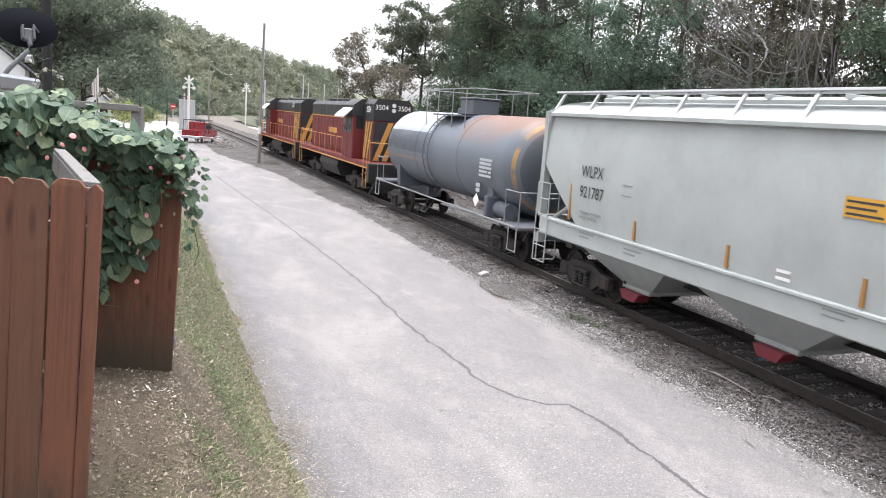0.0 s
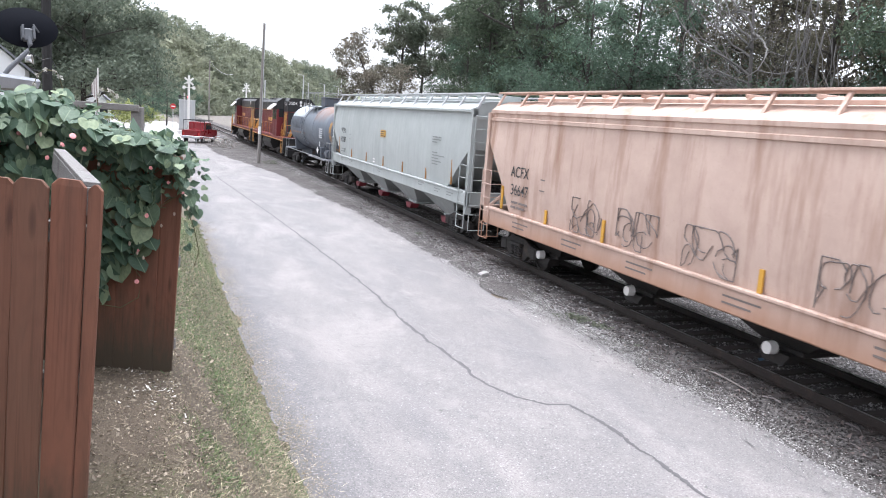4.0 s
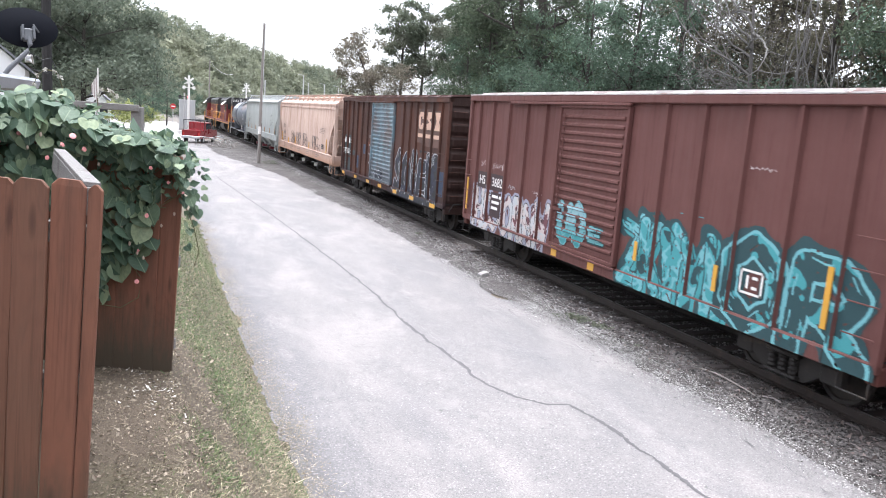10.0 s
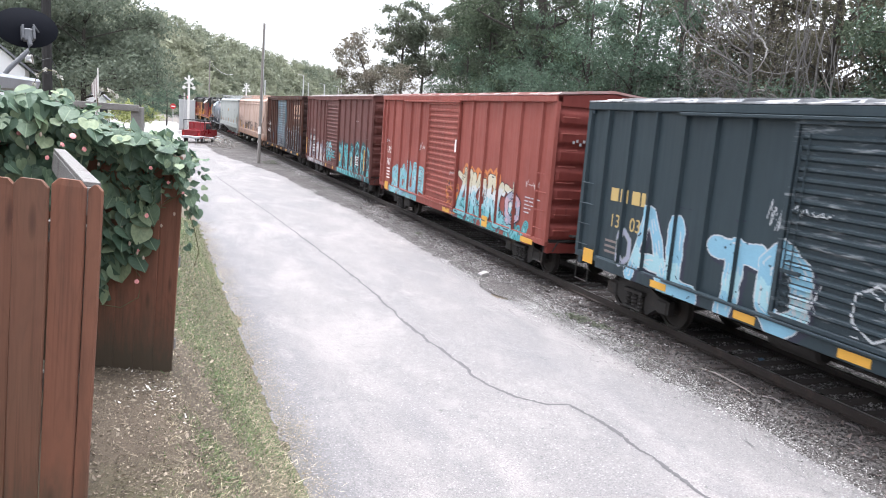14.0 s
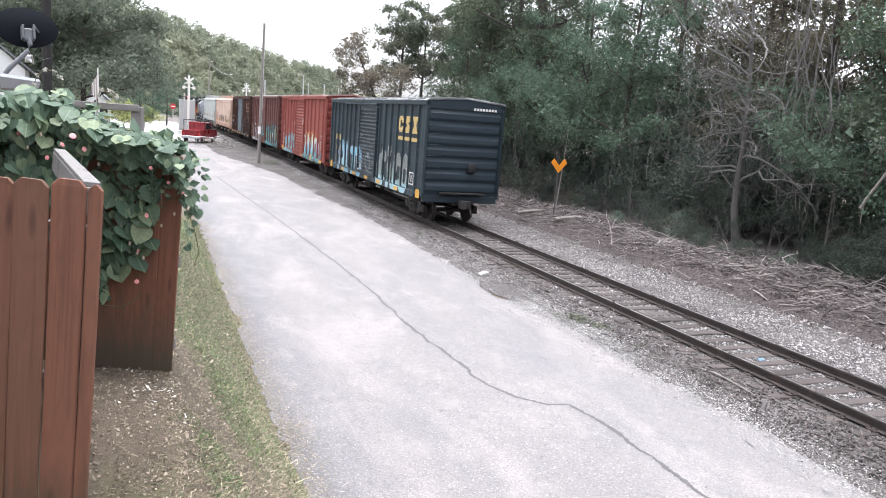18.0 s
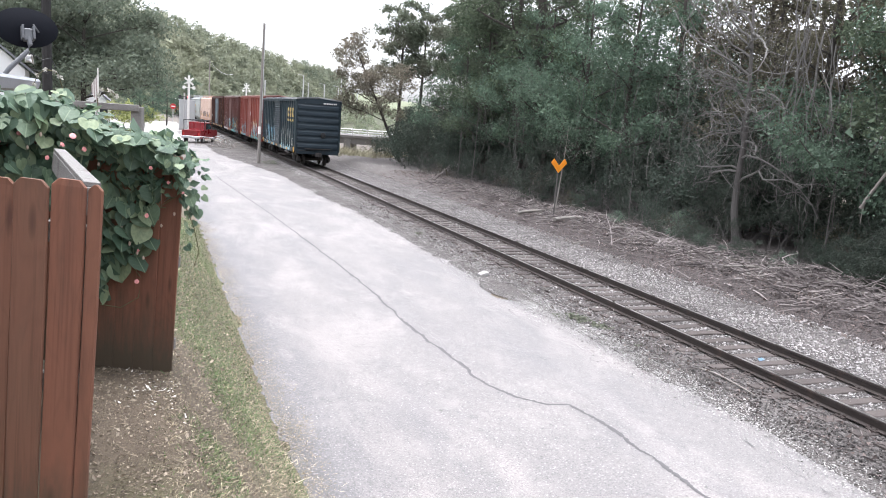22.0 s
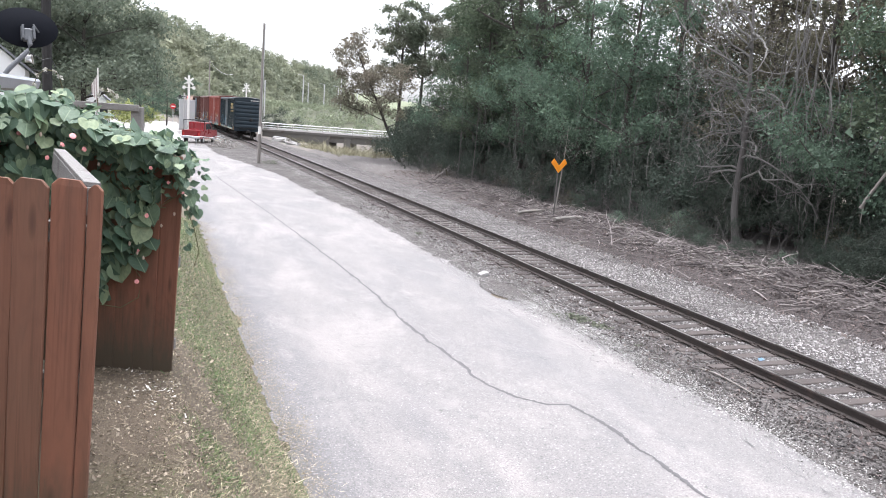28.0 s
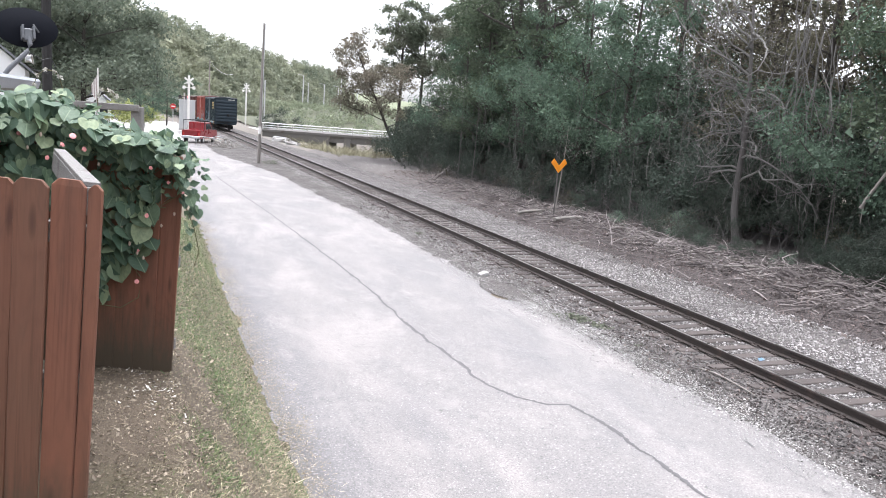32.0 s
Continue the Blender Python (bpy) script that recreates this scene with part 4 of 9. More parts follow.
    couplers(car, -h, h)
    return car


def tank_car(label, y0, y1):
    car = car_root("tank_car", label, y0, y1)
    h = 0.5 * (y1 - y0)
    R, zc, hb = 1.47, 2.72, h - 0.75
    prof = [(-hb, 0.0), (-hb + 0.03, 0.5), (-hb + 0.14, 0.95), (-hb + 0.34, 1.28), (-hb + 0.6, 1.43), (-hb + 0.75, R)]
    for yy in (-2.1, 2.1):
        prof += [(yy - 0.05, R), (yy - 0.04, R + 0.012), (yy + 0.04, R + 0.012), (yy + 0.05, R)]
    prof += [(hb - 0.75, R), (hb - 0.6, 1.43), (hb - 0.34, 1.28), (hb - 0.14, 0.95), (hb - 0.03, 0.5), (hb, 0.0)]
    part("tank", Mesh().lathe(prof, "y", (0, 0, zc), 40), M["tank"], car, "grey tank shell with rust-brown top, scuffed bands and shade painted on its rear end", smooth=True)
    # dome platform
    q = Mesh().box(-0.5, 0.5, -1.0, 0.2, zc + R - 0.05, zc + R + 0.5, 0.04)
    part("dome", q, M["tank_dark"], car, "dark grey valve housing")
    part("dome_lid", Mesh().box(-0.54, 0.54, -1.05, 0.25, zc + R + 0.5, zc + R + 0.56, 0.02), M["tank_dark"], car)
    part("manway", Mesh().lathe([(-0.05, 0.0), (-0.05, 0.32), (0.16, 0.32), (0.2, 0.25), (0.22, 0.0)], "z", (0, 0.75, zc + R), 16), M["tank_dark"], car, smooth=True)
    q = Mesh()
    for s in (-1, 1):
        q.box(min(s * 0.55, s * 1.15), max(s * 0.55, s * 1.15), -1.2, 1.2, zc + R - 0.12, zc + R - 0.07)
    part("dome_platform", q, M["tank_dark"], car)
    for sx in (-1.15, 1.15):
        for yy in (-1.9, -0.7, 0.7, 1.9):
            part("railing_post", Mesh().tube([(sx, yy, zc + 0.95), (sx, yy, zc + R + 0.8)], 0.02, 5), M["pole_grey"], car)
        part("handrail", Mesh().tube([(sx, -2.6, zc + R + 0.8), (sx, 2.6, zc + R + 0.8)], 0.018, 5), M["pole_grey"], car)
    for yy in (-2.6, 2.6):
        part("handrail", Mesh().tube([(-1.15, yy, zc + R + 0.8), (1.15, yy, zc + R + 0.8)], 0.018, 5), M["pole_grey"], car)
    for i in range(11):
        a = radians(-38 + 9.5 * i)
        x, z = -(R + 0.1) * math.cos(a), zc + (R + 0.1) * math.sin(a)
        part("rung", Mesh().tube([(x, 0.4, z), (x, 0.9, z)], 0.016, 5), M["tank_dark"], car)
    for yy in (0.4, 0.9):
        part("stile", Mesh().tube([(-1.5, yy, 0.5)] + [(-(R + 0.1) * math.cos(radians(a)), yy, zc + (R + 0.1) * math.sin(radians(a))) for a in range(-55, 70, 8)], 0.02, 5), M["tank_dark"], car)
    for z in (0.52, 0.8, 1.1):
        part("rung", Mesh().tube([(-1.5, 0.4, z), (-1.5, 0.9, z)], 0.016, 5), M["tank_dark"], car)
    # stub sills, saddles, end decks, long running boards
    for e in (-1, 1):
        q = Mesh().box(-0.3, 0.3, min(e * h, e * (h - 3.6)), max(e * h, e * (h - 3.6)), 0.75, 1.15, 0.03)
        q.prism([(-1.2, 1.1), (-1.28, 2.0), (-1.0, 1.75), (0, 1.32), (1.0, 1.75), (1.28, 2.0), (1.2, 1.1)], "y", e * (h - 2.5) - 0.2, e * (h - 2.5) + 0.2)
        q.box(-1.5, 1.5, min(e * h, e * (h - 1.2)), max(e * h, e * (h - 1.2)), 1.05, 1.15, 0.02)
        part("end_deck", q, M["tank_dark"], car)
        q = Mesh()
        for sx in (-1.46, 1.46):
            q.tube([(sx, e * (h - 1.0), 1.15), (sx, e * (h - 1.0), 2.1), (sx, e * (h - 0.1), 2.1), (sx, e * (h - 0.1), 1.15)], 0.022, 6)
        q.tube([(-1.46, e * (h - 0.1), 2.1), (1.46, e * (h - 0.1), 2.1)], 0.022, 6)
        part("end_handrail", q, M["pole_grey"], car)
        q = Mesh().tube([(-1.5, e * (h - 0.1), 1.1), (-1.5, e * (h - 0.1), 0.45), (-1.5, e * (h - 0.6), 0.45), (-1.5, e * (h - 0.6), 1.1)], 0.02, 5)
        part("step", q, M["galv"], car)
    q = Mesh()
    for s in (-1, 1):
        q.tube([(s * 1.5, -h + 0.2, 1.12), (s * 1.5, h - 0.2, 1.12)], 0.03, 6)
        q.box(min(s * 1.1, s * 1.5), max(s * 1.1, s * 1.5), -h + 1.2, -h + 6.0, 1.02, 1.06)
    part("side_rail", q, M["pole_grey"], car)
    q = Mesh().lathe([(-0.4, 0), (-0.4, 0.24), (0.4, 0.24), (0.4, 0)], "y", (-1.1, -h + 1.7, 1.4), 16)
    q.box(-1.5, -0.9, -h + 2.2, -h + 2.4, 1.1, 1.75, 0.03)
    part("brake_cylinder", q, M["tank_dark"], car, smooth=True)
    q = Mesh().box(-1.56, -1.54, -h + 2.75, -h + 3.05, 1.35, 1.65)
    q.v = [(x, (y - (-h + 2.9)) * 0.7 + (z - 1.5) * 0.7 + (-h + 2.9), (z - 1.5) * 0.7 - (y - (-h + 2.9)) * 0.7 + 1.55) for x, y, z in q.v]
    part("placard", q, M["white"], car, "white diamond placard")
    bars(car, [[0.9], [0.85], [0.9], [0.6, 0.2], [0.9]], -4.1, 2.85, -1.475, M["dim_white"], 0.075, 0.12)
    bars(car, [[0.3], [0.3]], -3.7, 2.05, -1.36, M["dim_white"], 0.12, 0.16)
    bogie(car, -h + 1.9)
    bogie(car, h - 1.9)
    couplers(car, -h, h)
    return car


def locomotive(label, y0, y1, cab_end, number):
    """cab_end: -1 where the cab faces the rear of the train."""
    car = car_root("locomotive", label, y0, y1, "locomotive")
    h, e = 0.5 * (y1 - y0), cab_end
    def span(a, b):
        return (min(e * a, e * b), max(e * a, e * b))
    q = Mesh().box(-1.5, 1.5, -h + 0.25, h - 0.25, 1.42, 1.66, 0.02)
    part("walkway_deck", q, M["loco_red"], car)
    q = Mesh()
    for s in (-1, 1):
        q.box(min(s * 1.5, s * 1.53), max(s * 1.5, s * 1.53), -h + 0.25, h - 0.25, 1.4, 1.46)
    part("sill_stripe", q, M["loco_yellow"], car, "yellow stripe along the sill")
    # long hood: maroon sides with a black top
    ya, yb = span(-h + 1.35, h - 5.3)
    part("long_hood", Mesh().box(-0.95, 0.95, ya, yb, 1.66, 3.62, 0.04), M["loco_red"], car)
    part("hood_top", Mesh().prism([(-0.96, 3.62), (-0.96, 4.3), (-0.75, 4.52), (0.75, 4.52), (0.96, 4.3), (0.96, 3.62)], "y", ya, yb), M["loco_black"], car)
    n = 12
    for i in range(n):
        a = ya + 0.25 + (yb - ya - 0.5) * i / n
        b = a + (yb - ya - 0.5) / n - 0.06
        for s in (-1, 1):
            part("hood_door", Mesh().box(min(s * 0.95, s * 0.975), max(s * 0.95, s * 0.975), a, b, 1.85, 3.45, 0.01), M["loco_red"], car)
    q = Mesh()
    for i in range(4):
        yy = ya + 1.2 + i * 1.5
        q.lathe([(0, 0), (0, 0.55), (0.14, 0.55), (0.18, 0.4), (0.18, 0)], "z", (0, yy, 4.5), 16)
    q.box(-0.3, 0.3, yb - 2.2, yb - 1.2, 4.5, 4.72, 0.04)
    part("radiator_fan", q, M["loco_black"], car)
    q = Mesh()
    for i in range(9):
        for s in (-1, 1):
            q.box(min(s * 0.965, s * 0.985), max(s * 0.965, s * 0.985), ya + 0.8, ya + 3.6, 3.7 + i * 0.06, 3.73 + i * 0.06)
    part("radiator_grille", q, M["loco_black"], car)
    # cab
    ca, cb = span(h - 5.3, h - 3.2)
    part("cab", Mesh().box(-1.5, 1.5, ca, cb, 1.66, 3.75, 0.04), M["loco_red"], car)
    part("cab_roof", Mesh().prism([(-1.52, 3.75), (-1.52, 4.3), (-1.1, 4.62), (1.1, 4.62), (1.52, 4.3), (1.52, 3.75)], "y", ca, cb), M["loco_black"], car)
    for s in (-1, 1):
        for y_w in (0.35, 1.25):
            part("cab_window", Mesh().box(min(s * 1.49, s * 1.51), max(s * 1.49, s * 1.51), ca + y_w, ca + y_w + 0.75, 2.95, 3.65), M["glass"], car)
        part("sun_awning", Mesh().prism([(s * 1.5, 4.1), (s * 1.52, 4.16), (s * 2.0, 3.72), (s * 1.97, 3.66)], "y", ca + 0.2, ca + 2.1), M["white"], car, "white sun awning over the cab window")
    f0, f1 = span(h - 3.21, h - 3.19)
    for xa, xb in ((-1.35, -0.6), (0.6, 1.35)):
        part("cab_window", Mesh().box(xa, xb, f0, f1, 3.15, 3.8), M["glass"], car)
    sa, sb = span(h - 3.2, h - 1.4)
    part("short_hood", Mesh().box(-0.98, 0.98, sa, sb, 1.66, 3.62, 0.05), M["loco_red"], car)
    part("short_hood_top", Mesh().prism([(-0.98, 3.62), (-0.98, 4.4), (-0.78, 4.66), (0.78, 4.66), (0.98, 4.4), (0.98, 3.62)], "y", sa, sb), M["loco_black"], car)
    q = Mesh()
    for s in (-1, 1):
        q.box(min(s * 0.95, s * 0.99), max(s * 0.95, s * 0.99), ya, sb if e > 0 else yb, 3.6, 3.65)
    part("belt_stripe", q, M["loco_yellow"], car)
    # stripes across both ends, and on the hood's flank
    for yy, d in ((e * (h - 1.4), e), (-e * (h - 1.35), -e)):
        part("nose_panel", Mesh().box(-0.94, 0.94, min(yy, yy + d * 0.003), max(yy, yy + d * 0.003), 1.7, 3.56), M["loco_black"], car)
        for i in range(4):
            x = -0.93 + i * 0.46
            z1 = 3.55
            q = Mesh().prism([(x, 1.7), (x + 0.26, 1.7), (min(x + 0.96, 0.94), z1 if x + 0.96 < 0.94 else 1.7 + (0.94 - x - 0.26) * 2.643), (min(x + 0.7, 0.93), z1 if x + 0.7 < 0.93 else 1.7 + (0.93 - x) * 2.643)], "y", min(yy, yy + d * 0.006), max(yy, yy + d * 0.006))
            part("nose_stripe", q, M["loco_yellow"], car)
    # the rear flank carries slanting stripes as well
    pa, pw = (-h + 1.5, 2.3) if e > 0 else (-h + 1.48, 1.5)
    part("stripe_panel", Mesh().box(-0.992, -0.9875, pa, pa + pw, 1.74, 3.56), M["loco_black"], car)
    for i in range(int(pw / 0.44)):
        a = pa + 0.06 + i * 0.44
        top = min(0.6, pa + pw - a - 0.22)
        part("hood_stripe", Mesh().prism([(a + top, 1.76), (a + top + 0.22, 1.76), (a + 0.22, 3.54), (a, 3.54)], "x", -0.999, -0.993), M["loco_yellow"], car)
    # handrails, end platforms, steps
    def rail(pts, r, name="handrail"):
        part(name, Mesh().tube(pts, r, 5), M["loco_yellow"], car)
    for s in (-1, 1):
        a, b = (-h + 0.5, h - 5.4) if e > 0 else (-h + 5.4, h - 0.5)
        rail([(s * 1.46, a, 2.6), (s * 1.46, b, 2.6)], 0.016)
        for yy in np.linspace(a, b, 9):
            rail([(s * 1.46, yy, 1.45), (s * 1.46, yy, 2.6)], 0.014, "stanchion")
        for d in (-1, 1):
            rail([(s * 1.4, d * (h - 0.3), 1.5), (s * 1.4, d * (h - 0.3), 2.7), (s * 1.45, d * (h - 1.0), 2.65), (s * 1.45, d * (h - 1.2), 1.5)], 0.02)
            for w in (0.35, 0.95):
                rail([(s * 1.5, d * (h - w), 0.5), (s * 1.5, d * (h - w), 2.3)], 0.02, "grab_iron")
    for d in (-1, 1):
        rail([(-1.4, d * (h - 0.3), 2.6), (1.4, d * (h - 0.3), 2.6)], 0.016)
    for d in (-1, 1):
        q = Mesh().box(-1.5, 1.5, min(d * h, d * (h - 0.3)), max(d * h, d * (h - 0.3)), 0.75, 1.66, 0.03)
        for s in (-1, 1):
            for k in range(3):
                q.box(min(s * 1.15, s * 1.52), max(s * 1.15, s * 1.52), min(d * (h - 0.35), d * (h - 0.95)), max(d * (h - 0.35), d * (h - 0.95)), 0.45 + 0.35 * k, 0.49 + 0.35 * k)
        q.prism([(-1.4, 0.3), (-1.2, 0.75), (1.2, 0.75), (1.4, 0.3)], "y", min(d * h, d * (h + 0.1)), max(d * h, d * (h + 0.1)))
        part("pilot", q, M["loco_black"], car)
    q = Mesh().prism([(-1.35, 1.35), (-1.45, 1.0), (-1.2, 0.5), (1.2, 0.5), (1.45, 1.0), (1.35, 1.35)], "y", -2.2, 2.2)
    part("fuel_tank", q, M["loco_black"], car)
    q = Mesh().tube([(-1.3, -2.0, 1.38), (-1.3, 2.0, 1.38)], 0.14, 10)
    part("air_reservoir", q, M["black_steel"], car, smooth=True)
    for d in (-1, 1):
        bogie(car, d * (h - 3.6), (-1.65, 0.0, 1.65))
    couplers(car, -h, h)
    zc = 4.0
    letters(car, number, 0.3, -h + 4.6 if e > 0 else -h + 2.7, zc, -0.995, M["white"], "number")
    bars(car, [[0.14, 0.5, 0.3, 0.9]], 2.2, 3.0, -0.985, M["loco_yellow"], 0.3, 0.3, "painted_name")
    if e < 0:
        for xn in (-0.93, 0.2):
            letters(car, number, 0.24, e * (h - 1.4) - 0.006, 4.15, xn, M["white"], "number", face="rear")
        for zl in (4.14, 4.38):
            part("headlight", Mesh().lathe([(0, 0), (0, 0.09), (-0.06, 0.1), (-0.06, 0)], "y", (0, e * (h - 1.4), zl), 12), M["white"], car)
    return car


M["pole_grey"] = plain("dull_grey_steel", (0.24, 0.245, 0.25), 0.6, 0.3, 5, 0.2, 0.1)
M["dim_white"] = plain("grimy_white_stencil", (0.4, 0.41, 0.43), 0.6, 0, 9, 0.15, 0.05)
M["loco_red"] = weathered("maroon_loco_paint", (0.115, 0.0155, 0.02), (0.06, 0.017, 0.018), 0.45, 0.62, fade=(0.14, 0.026, 0.028))
M["loco_black"] = plain("black_loco_paint", (0.02, 0.019, 0.02), 0.5, 0, 2, 0.3, 0.1, dirt=(0.05, 0.042, 0.036))
M["loco_yellow"] = plain("yellow_loco_paint", (0.52, 0.255, 0.06), 0.5, 0, 5, 0.15, 0.1)


def tank_material():
    m, t, b = shader("grey_tank_paint", 0.5)
    v = coords(t)
    blot, small = noise_node(t, coords(t, (1, 0.5, 1)), 1.1, 6, 0.65), noise_node(t, v, 25, 4)
    col = mix(t, blot, (0.075, 0.088, 0.11), (0.15, 0.168, 0.195))
    sep = t.nodes.new("ShaderNodeSeparateXYZ")
    link(t, v, sep.inputs[0])
    rust = calc(t, "ADD", calc(t, "MULTIPLY", sep.outputs[2], 0.3), calc(t, "MULTIPLY", blot, 0.55))
    rear = calc(t, "LESS_THAN", calc(t, "ADD", sep.outputs[1], calc(t, "MULTIPLY", blot, 2.0)), -0.6)
    col = mix(t, calc(t, "MULTIPLY", ramp(t, rust, [(0.36, 0.0), (0.46, 0.0), (0.5, 0.0)]), rear), col, (0.2, 0.1, 0.06))
    hi = ramp(t, calc(t, "MULTIPLY", calc(t, "ADD", sep.outputs[2], calc(t, "MULTIPLY", blot, 1.6)), 0.2), [(0.82, 0.0), (0.95, 1.0)])
    col = mix(t, calc(t, "MULTIPLY", hi, calc(t, "MULTIPLY", rear, 0.8)), col, (0.2, 0.105, 0.066))
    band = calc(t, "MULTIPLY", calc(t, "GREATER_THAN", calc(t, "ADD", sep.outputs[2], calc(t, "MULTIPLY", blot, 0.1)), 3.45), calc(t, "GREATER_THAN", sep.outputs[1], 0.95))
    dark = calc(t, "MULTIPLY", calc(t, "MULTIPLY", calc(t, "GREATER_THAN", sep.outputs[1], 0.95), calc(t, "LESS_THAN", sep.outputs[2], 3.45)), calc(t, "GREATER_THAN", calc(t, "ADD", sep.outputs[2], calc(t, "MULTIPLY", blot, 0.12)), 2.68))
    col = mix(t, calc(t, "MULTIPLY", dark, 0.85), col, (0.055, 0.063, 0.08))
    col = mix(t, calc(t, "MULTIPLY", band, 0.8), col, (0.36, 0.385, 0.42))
    edge = calc(t, "MULTIPLY", calc(t, "LESS_THAN", sep.outputs[1], -5.95), calc(t, "GREATER_THAN", sep.outputs[1], -6.05))
    col = mix(t, calc(t, "MULTIPLY", edge, ramp(t, blot, [(0.42, 0.0), (0.55, 0.8)])), col, (0.4, 0.22, 0.06))
    # the rear head's shade, laid into the colour as a darker grey
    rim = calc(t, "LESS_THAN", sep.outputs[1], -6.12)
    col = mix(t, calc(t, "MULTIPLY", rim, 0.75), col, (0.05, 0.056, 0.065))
    b2 = calc(t, "MULTIPLY", calc(t, "LESS_THAN", calc(t, "ABSOLUTE", calc(t, "SUBTRACT", sep.outputs[2], 2.36)), 0.06), calc(t, "GREATER_THAN", sep.outputs[1], 0.5))
    col = mix(t, calc(t, "MULTIPLY", b2, ramp(t, blot, [(0.4, 0.0), (0.6, 0.7)])), col, (0.3, 0.17, 0.09))
    link(t, col, b.inputs["Base Color"])
    link(t, ramp(t, blot, [(0.3, 0.35), (0.7, 0.65)]), b.inputs["Roughness"])
    bump(t, b, small, 0.1, 0.01)
    return m


M["tank"] = tank_material()
M["tank_dark"] = plain("dark_grey_tank_fittings", (0.09, 0.1, 0.12), 0.6, 0, 3, 0.3, 0.2, dirt=(0.12, 0.07, 0.045))


def spray(name, c):
    return plain(name, c, 0.7, 0, 2.5, 0.22, 0.05, dirt=shade(c, 0.55), dirt_at=0.66)


def build_train():
    P = {k: spray("spray_" + k, c) for k, c in (("sky", (0.17, 0.34, 0.45)), ("ice", (0.26, 0.43, 0.48)), ("lilac", (0.25, 0.26, 0.33)), ("white", (0.47, 0.49, 0.49)), ("black", (0.01, 0.011, 0.014)),
         ("ash", (0.4, 0.42, 0.44)), ("teal", (0.05, 0.26, 0.285)), ("deep", (0.015, 0.05, 0.058)), ("aqua", (0.14, 0.36, 0.4)), ("cream", (0.46, 0.42, 0.31)),
         ("orange", (0.5, 0.17, 0.045)), ("pink", (0.4, 0.27, 0.31)), ("navy", (0.014, 0.017, 0.034)), ("wine", (0.12, 0.04, 0.05)), ("dust", (0.46, 0.4, 0.39)), ("rust", (0.22, 0.07, 0.04)), ("stone", (0.15, 0.165, 0.16)), ("moss", (0.17, 0.225, 0.2)))}
    # dark blue boxcar at the tail
    p4 = weathered("dark_blue_car_paint", (0.023, 0.036, 0.044), (0.04, 0.039, 0.039), 0.45, 0.66)
    e4 = weathered("dark_blue_end_paint", (0.024, 0.036, 0.047), (0.07, 0.07, 0.072), 0.42, 0.6, streak=(0.6, 1, 5))
    d4 = weathered("scuffed_blue_door_paint", (0.023, 0.035, 0.043), (0.36, 0.38, 0.4), 0.45, 0.57, streak=(1, 1.4, 9))
    r4 = weathered("dark_roof_paint", (0.15, 0.155, 0.165), (0.65, 0.65, 0.65), 0.5, 0.44, streak=(0.4, 3, 1))
    c = boxcar("dark blue steel boxcar with gold lettering and pale blue graffiti", -13.5, 1.9, 4.56, p4, d4, e4, r4, (-1.3, 1.62),
               (6.89, 6.03, 5.2, 4.32, 3.47, 2.63, -1.68, -2.5, -3.35, -4.2, -5.05, -5.9, -6.8), rib_n=17, sill=1.05,
               marks=[(-7.3, 0.42), (-4.6, 0.55), (-2.05, 0.55), (0.0, 0.55), (2.16, 0.5), (4.5, 0.5), (7.1, 0.4)],
               tags=[(5.6, 0.9, 0.9, 2.34, "alto", [P["sky"], P["sky"], P["ice"], P["sky"]], P["ash"], None, 1, "grade", 1.45, 0.025, P["navy"]), (-1.7, -5.95, 0.92, 2.4, "cico", [P["stone"], P["stone"], P["moss"], P["ice"]], P["ash"], None, 2, "grade", 1.45, 0.016, P["black"]),
                     (6.2, 5.6, 1.1, 1.9, "o", [P["lilac"]], P["stone"], None, 21, "line", 0.8, 0.02), (1.3, 0.75, 1.0, 2.1, "12", [P["ash"]], None, None, 22, "line", 0.16), (0.3, -0.75, 1.25, 2.2, "g", [P["ash"]], None, None, 3, "line", 0.22), (-0.75, -1.15, 1.5, 1.9, "3", [P["ash"]], None, None, 23, "line", 0.3),
                     (2.05, 1.6, 2.3, 3.2, "12", [P["ash"]], None, None, 24, "line", 0.14), (1.5, 0.7, 2.7, 3.05, "13", [P["ash"]], None, None, 25, "line", 0.3)])
    for ya, yb, za, zb in ((-6.0, -6.5, 1.78, 1.82), (-6.0, -6.5, 1.34, 1.38), (-6.0, -6.04, 1.34, 1.82), (-6.46, -6.5, 1.34, 1.82), (-6.22, -6.28, 1.45, 1.7)):
        part("stencil_box", Mesh().box(-1.508, -1.503, yb, ya, za, zb), M["white"], c)
    letters(c, "13", 0.29, 6.52, 1.9, -1.506, M["goldp"], "number")
    letters(c, "03", 0.29, 5.78, 1.9, -1.506, M["goldp"], "number")
    for yy in (6.55, 6.2, 5.78, 5.45):
        part("road_mark", Mesh().box(-1.51, -1.504, yy - 0.27, yy, 2.46, 2.74).box(-1.512, -1.51, yy - 0.17, yy - 0.1, 2.53, 2.74), M["goldp"], c)
    bars(c, [[0.5], [0.4], [0.5]], 6.6, 1.6, -1.504, M["scrawl"], 0.05, 0.12)
    emblem(c, -4.55, 3.3, M["goldp"], "gold painted emblem shape", -1.579)
    q = Mesh()
    for i in range(8):
        q.box(0.3 + i * 0.12, 0.38 + i * 0.12, -7.71, -7.702, 4.32, 4.41)
    part("stencil_line", q, M["white"], c)
    # red boxcar
    p3 = weathered("red_car_paint", (0.195, 0.043, 0.034), (0.11, 0.036, 0.028), 0.55, 0.64, fade=(0.245, 0.073, 0.058))
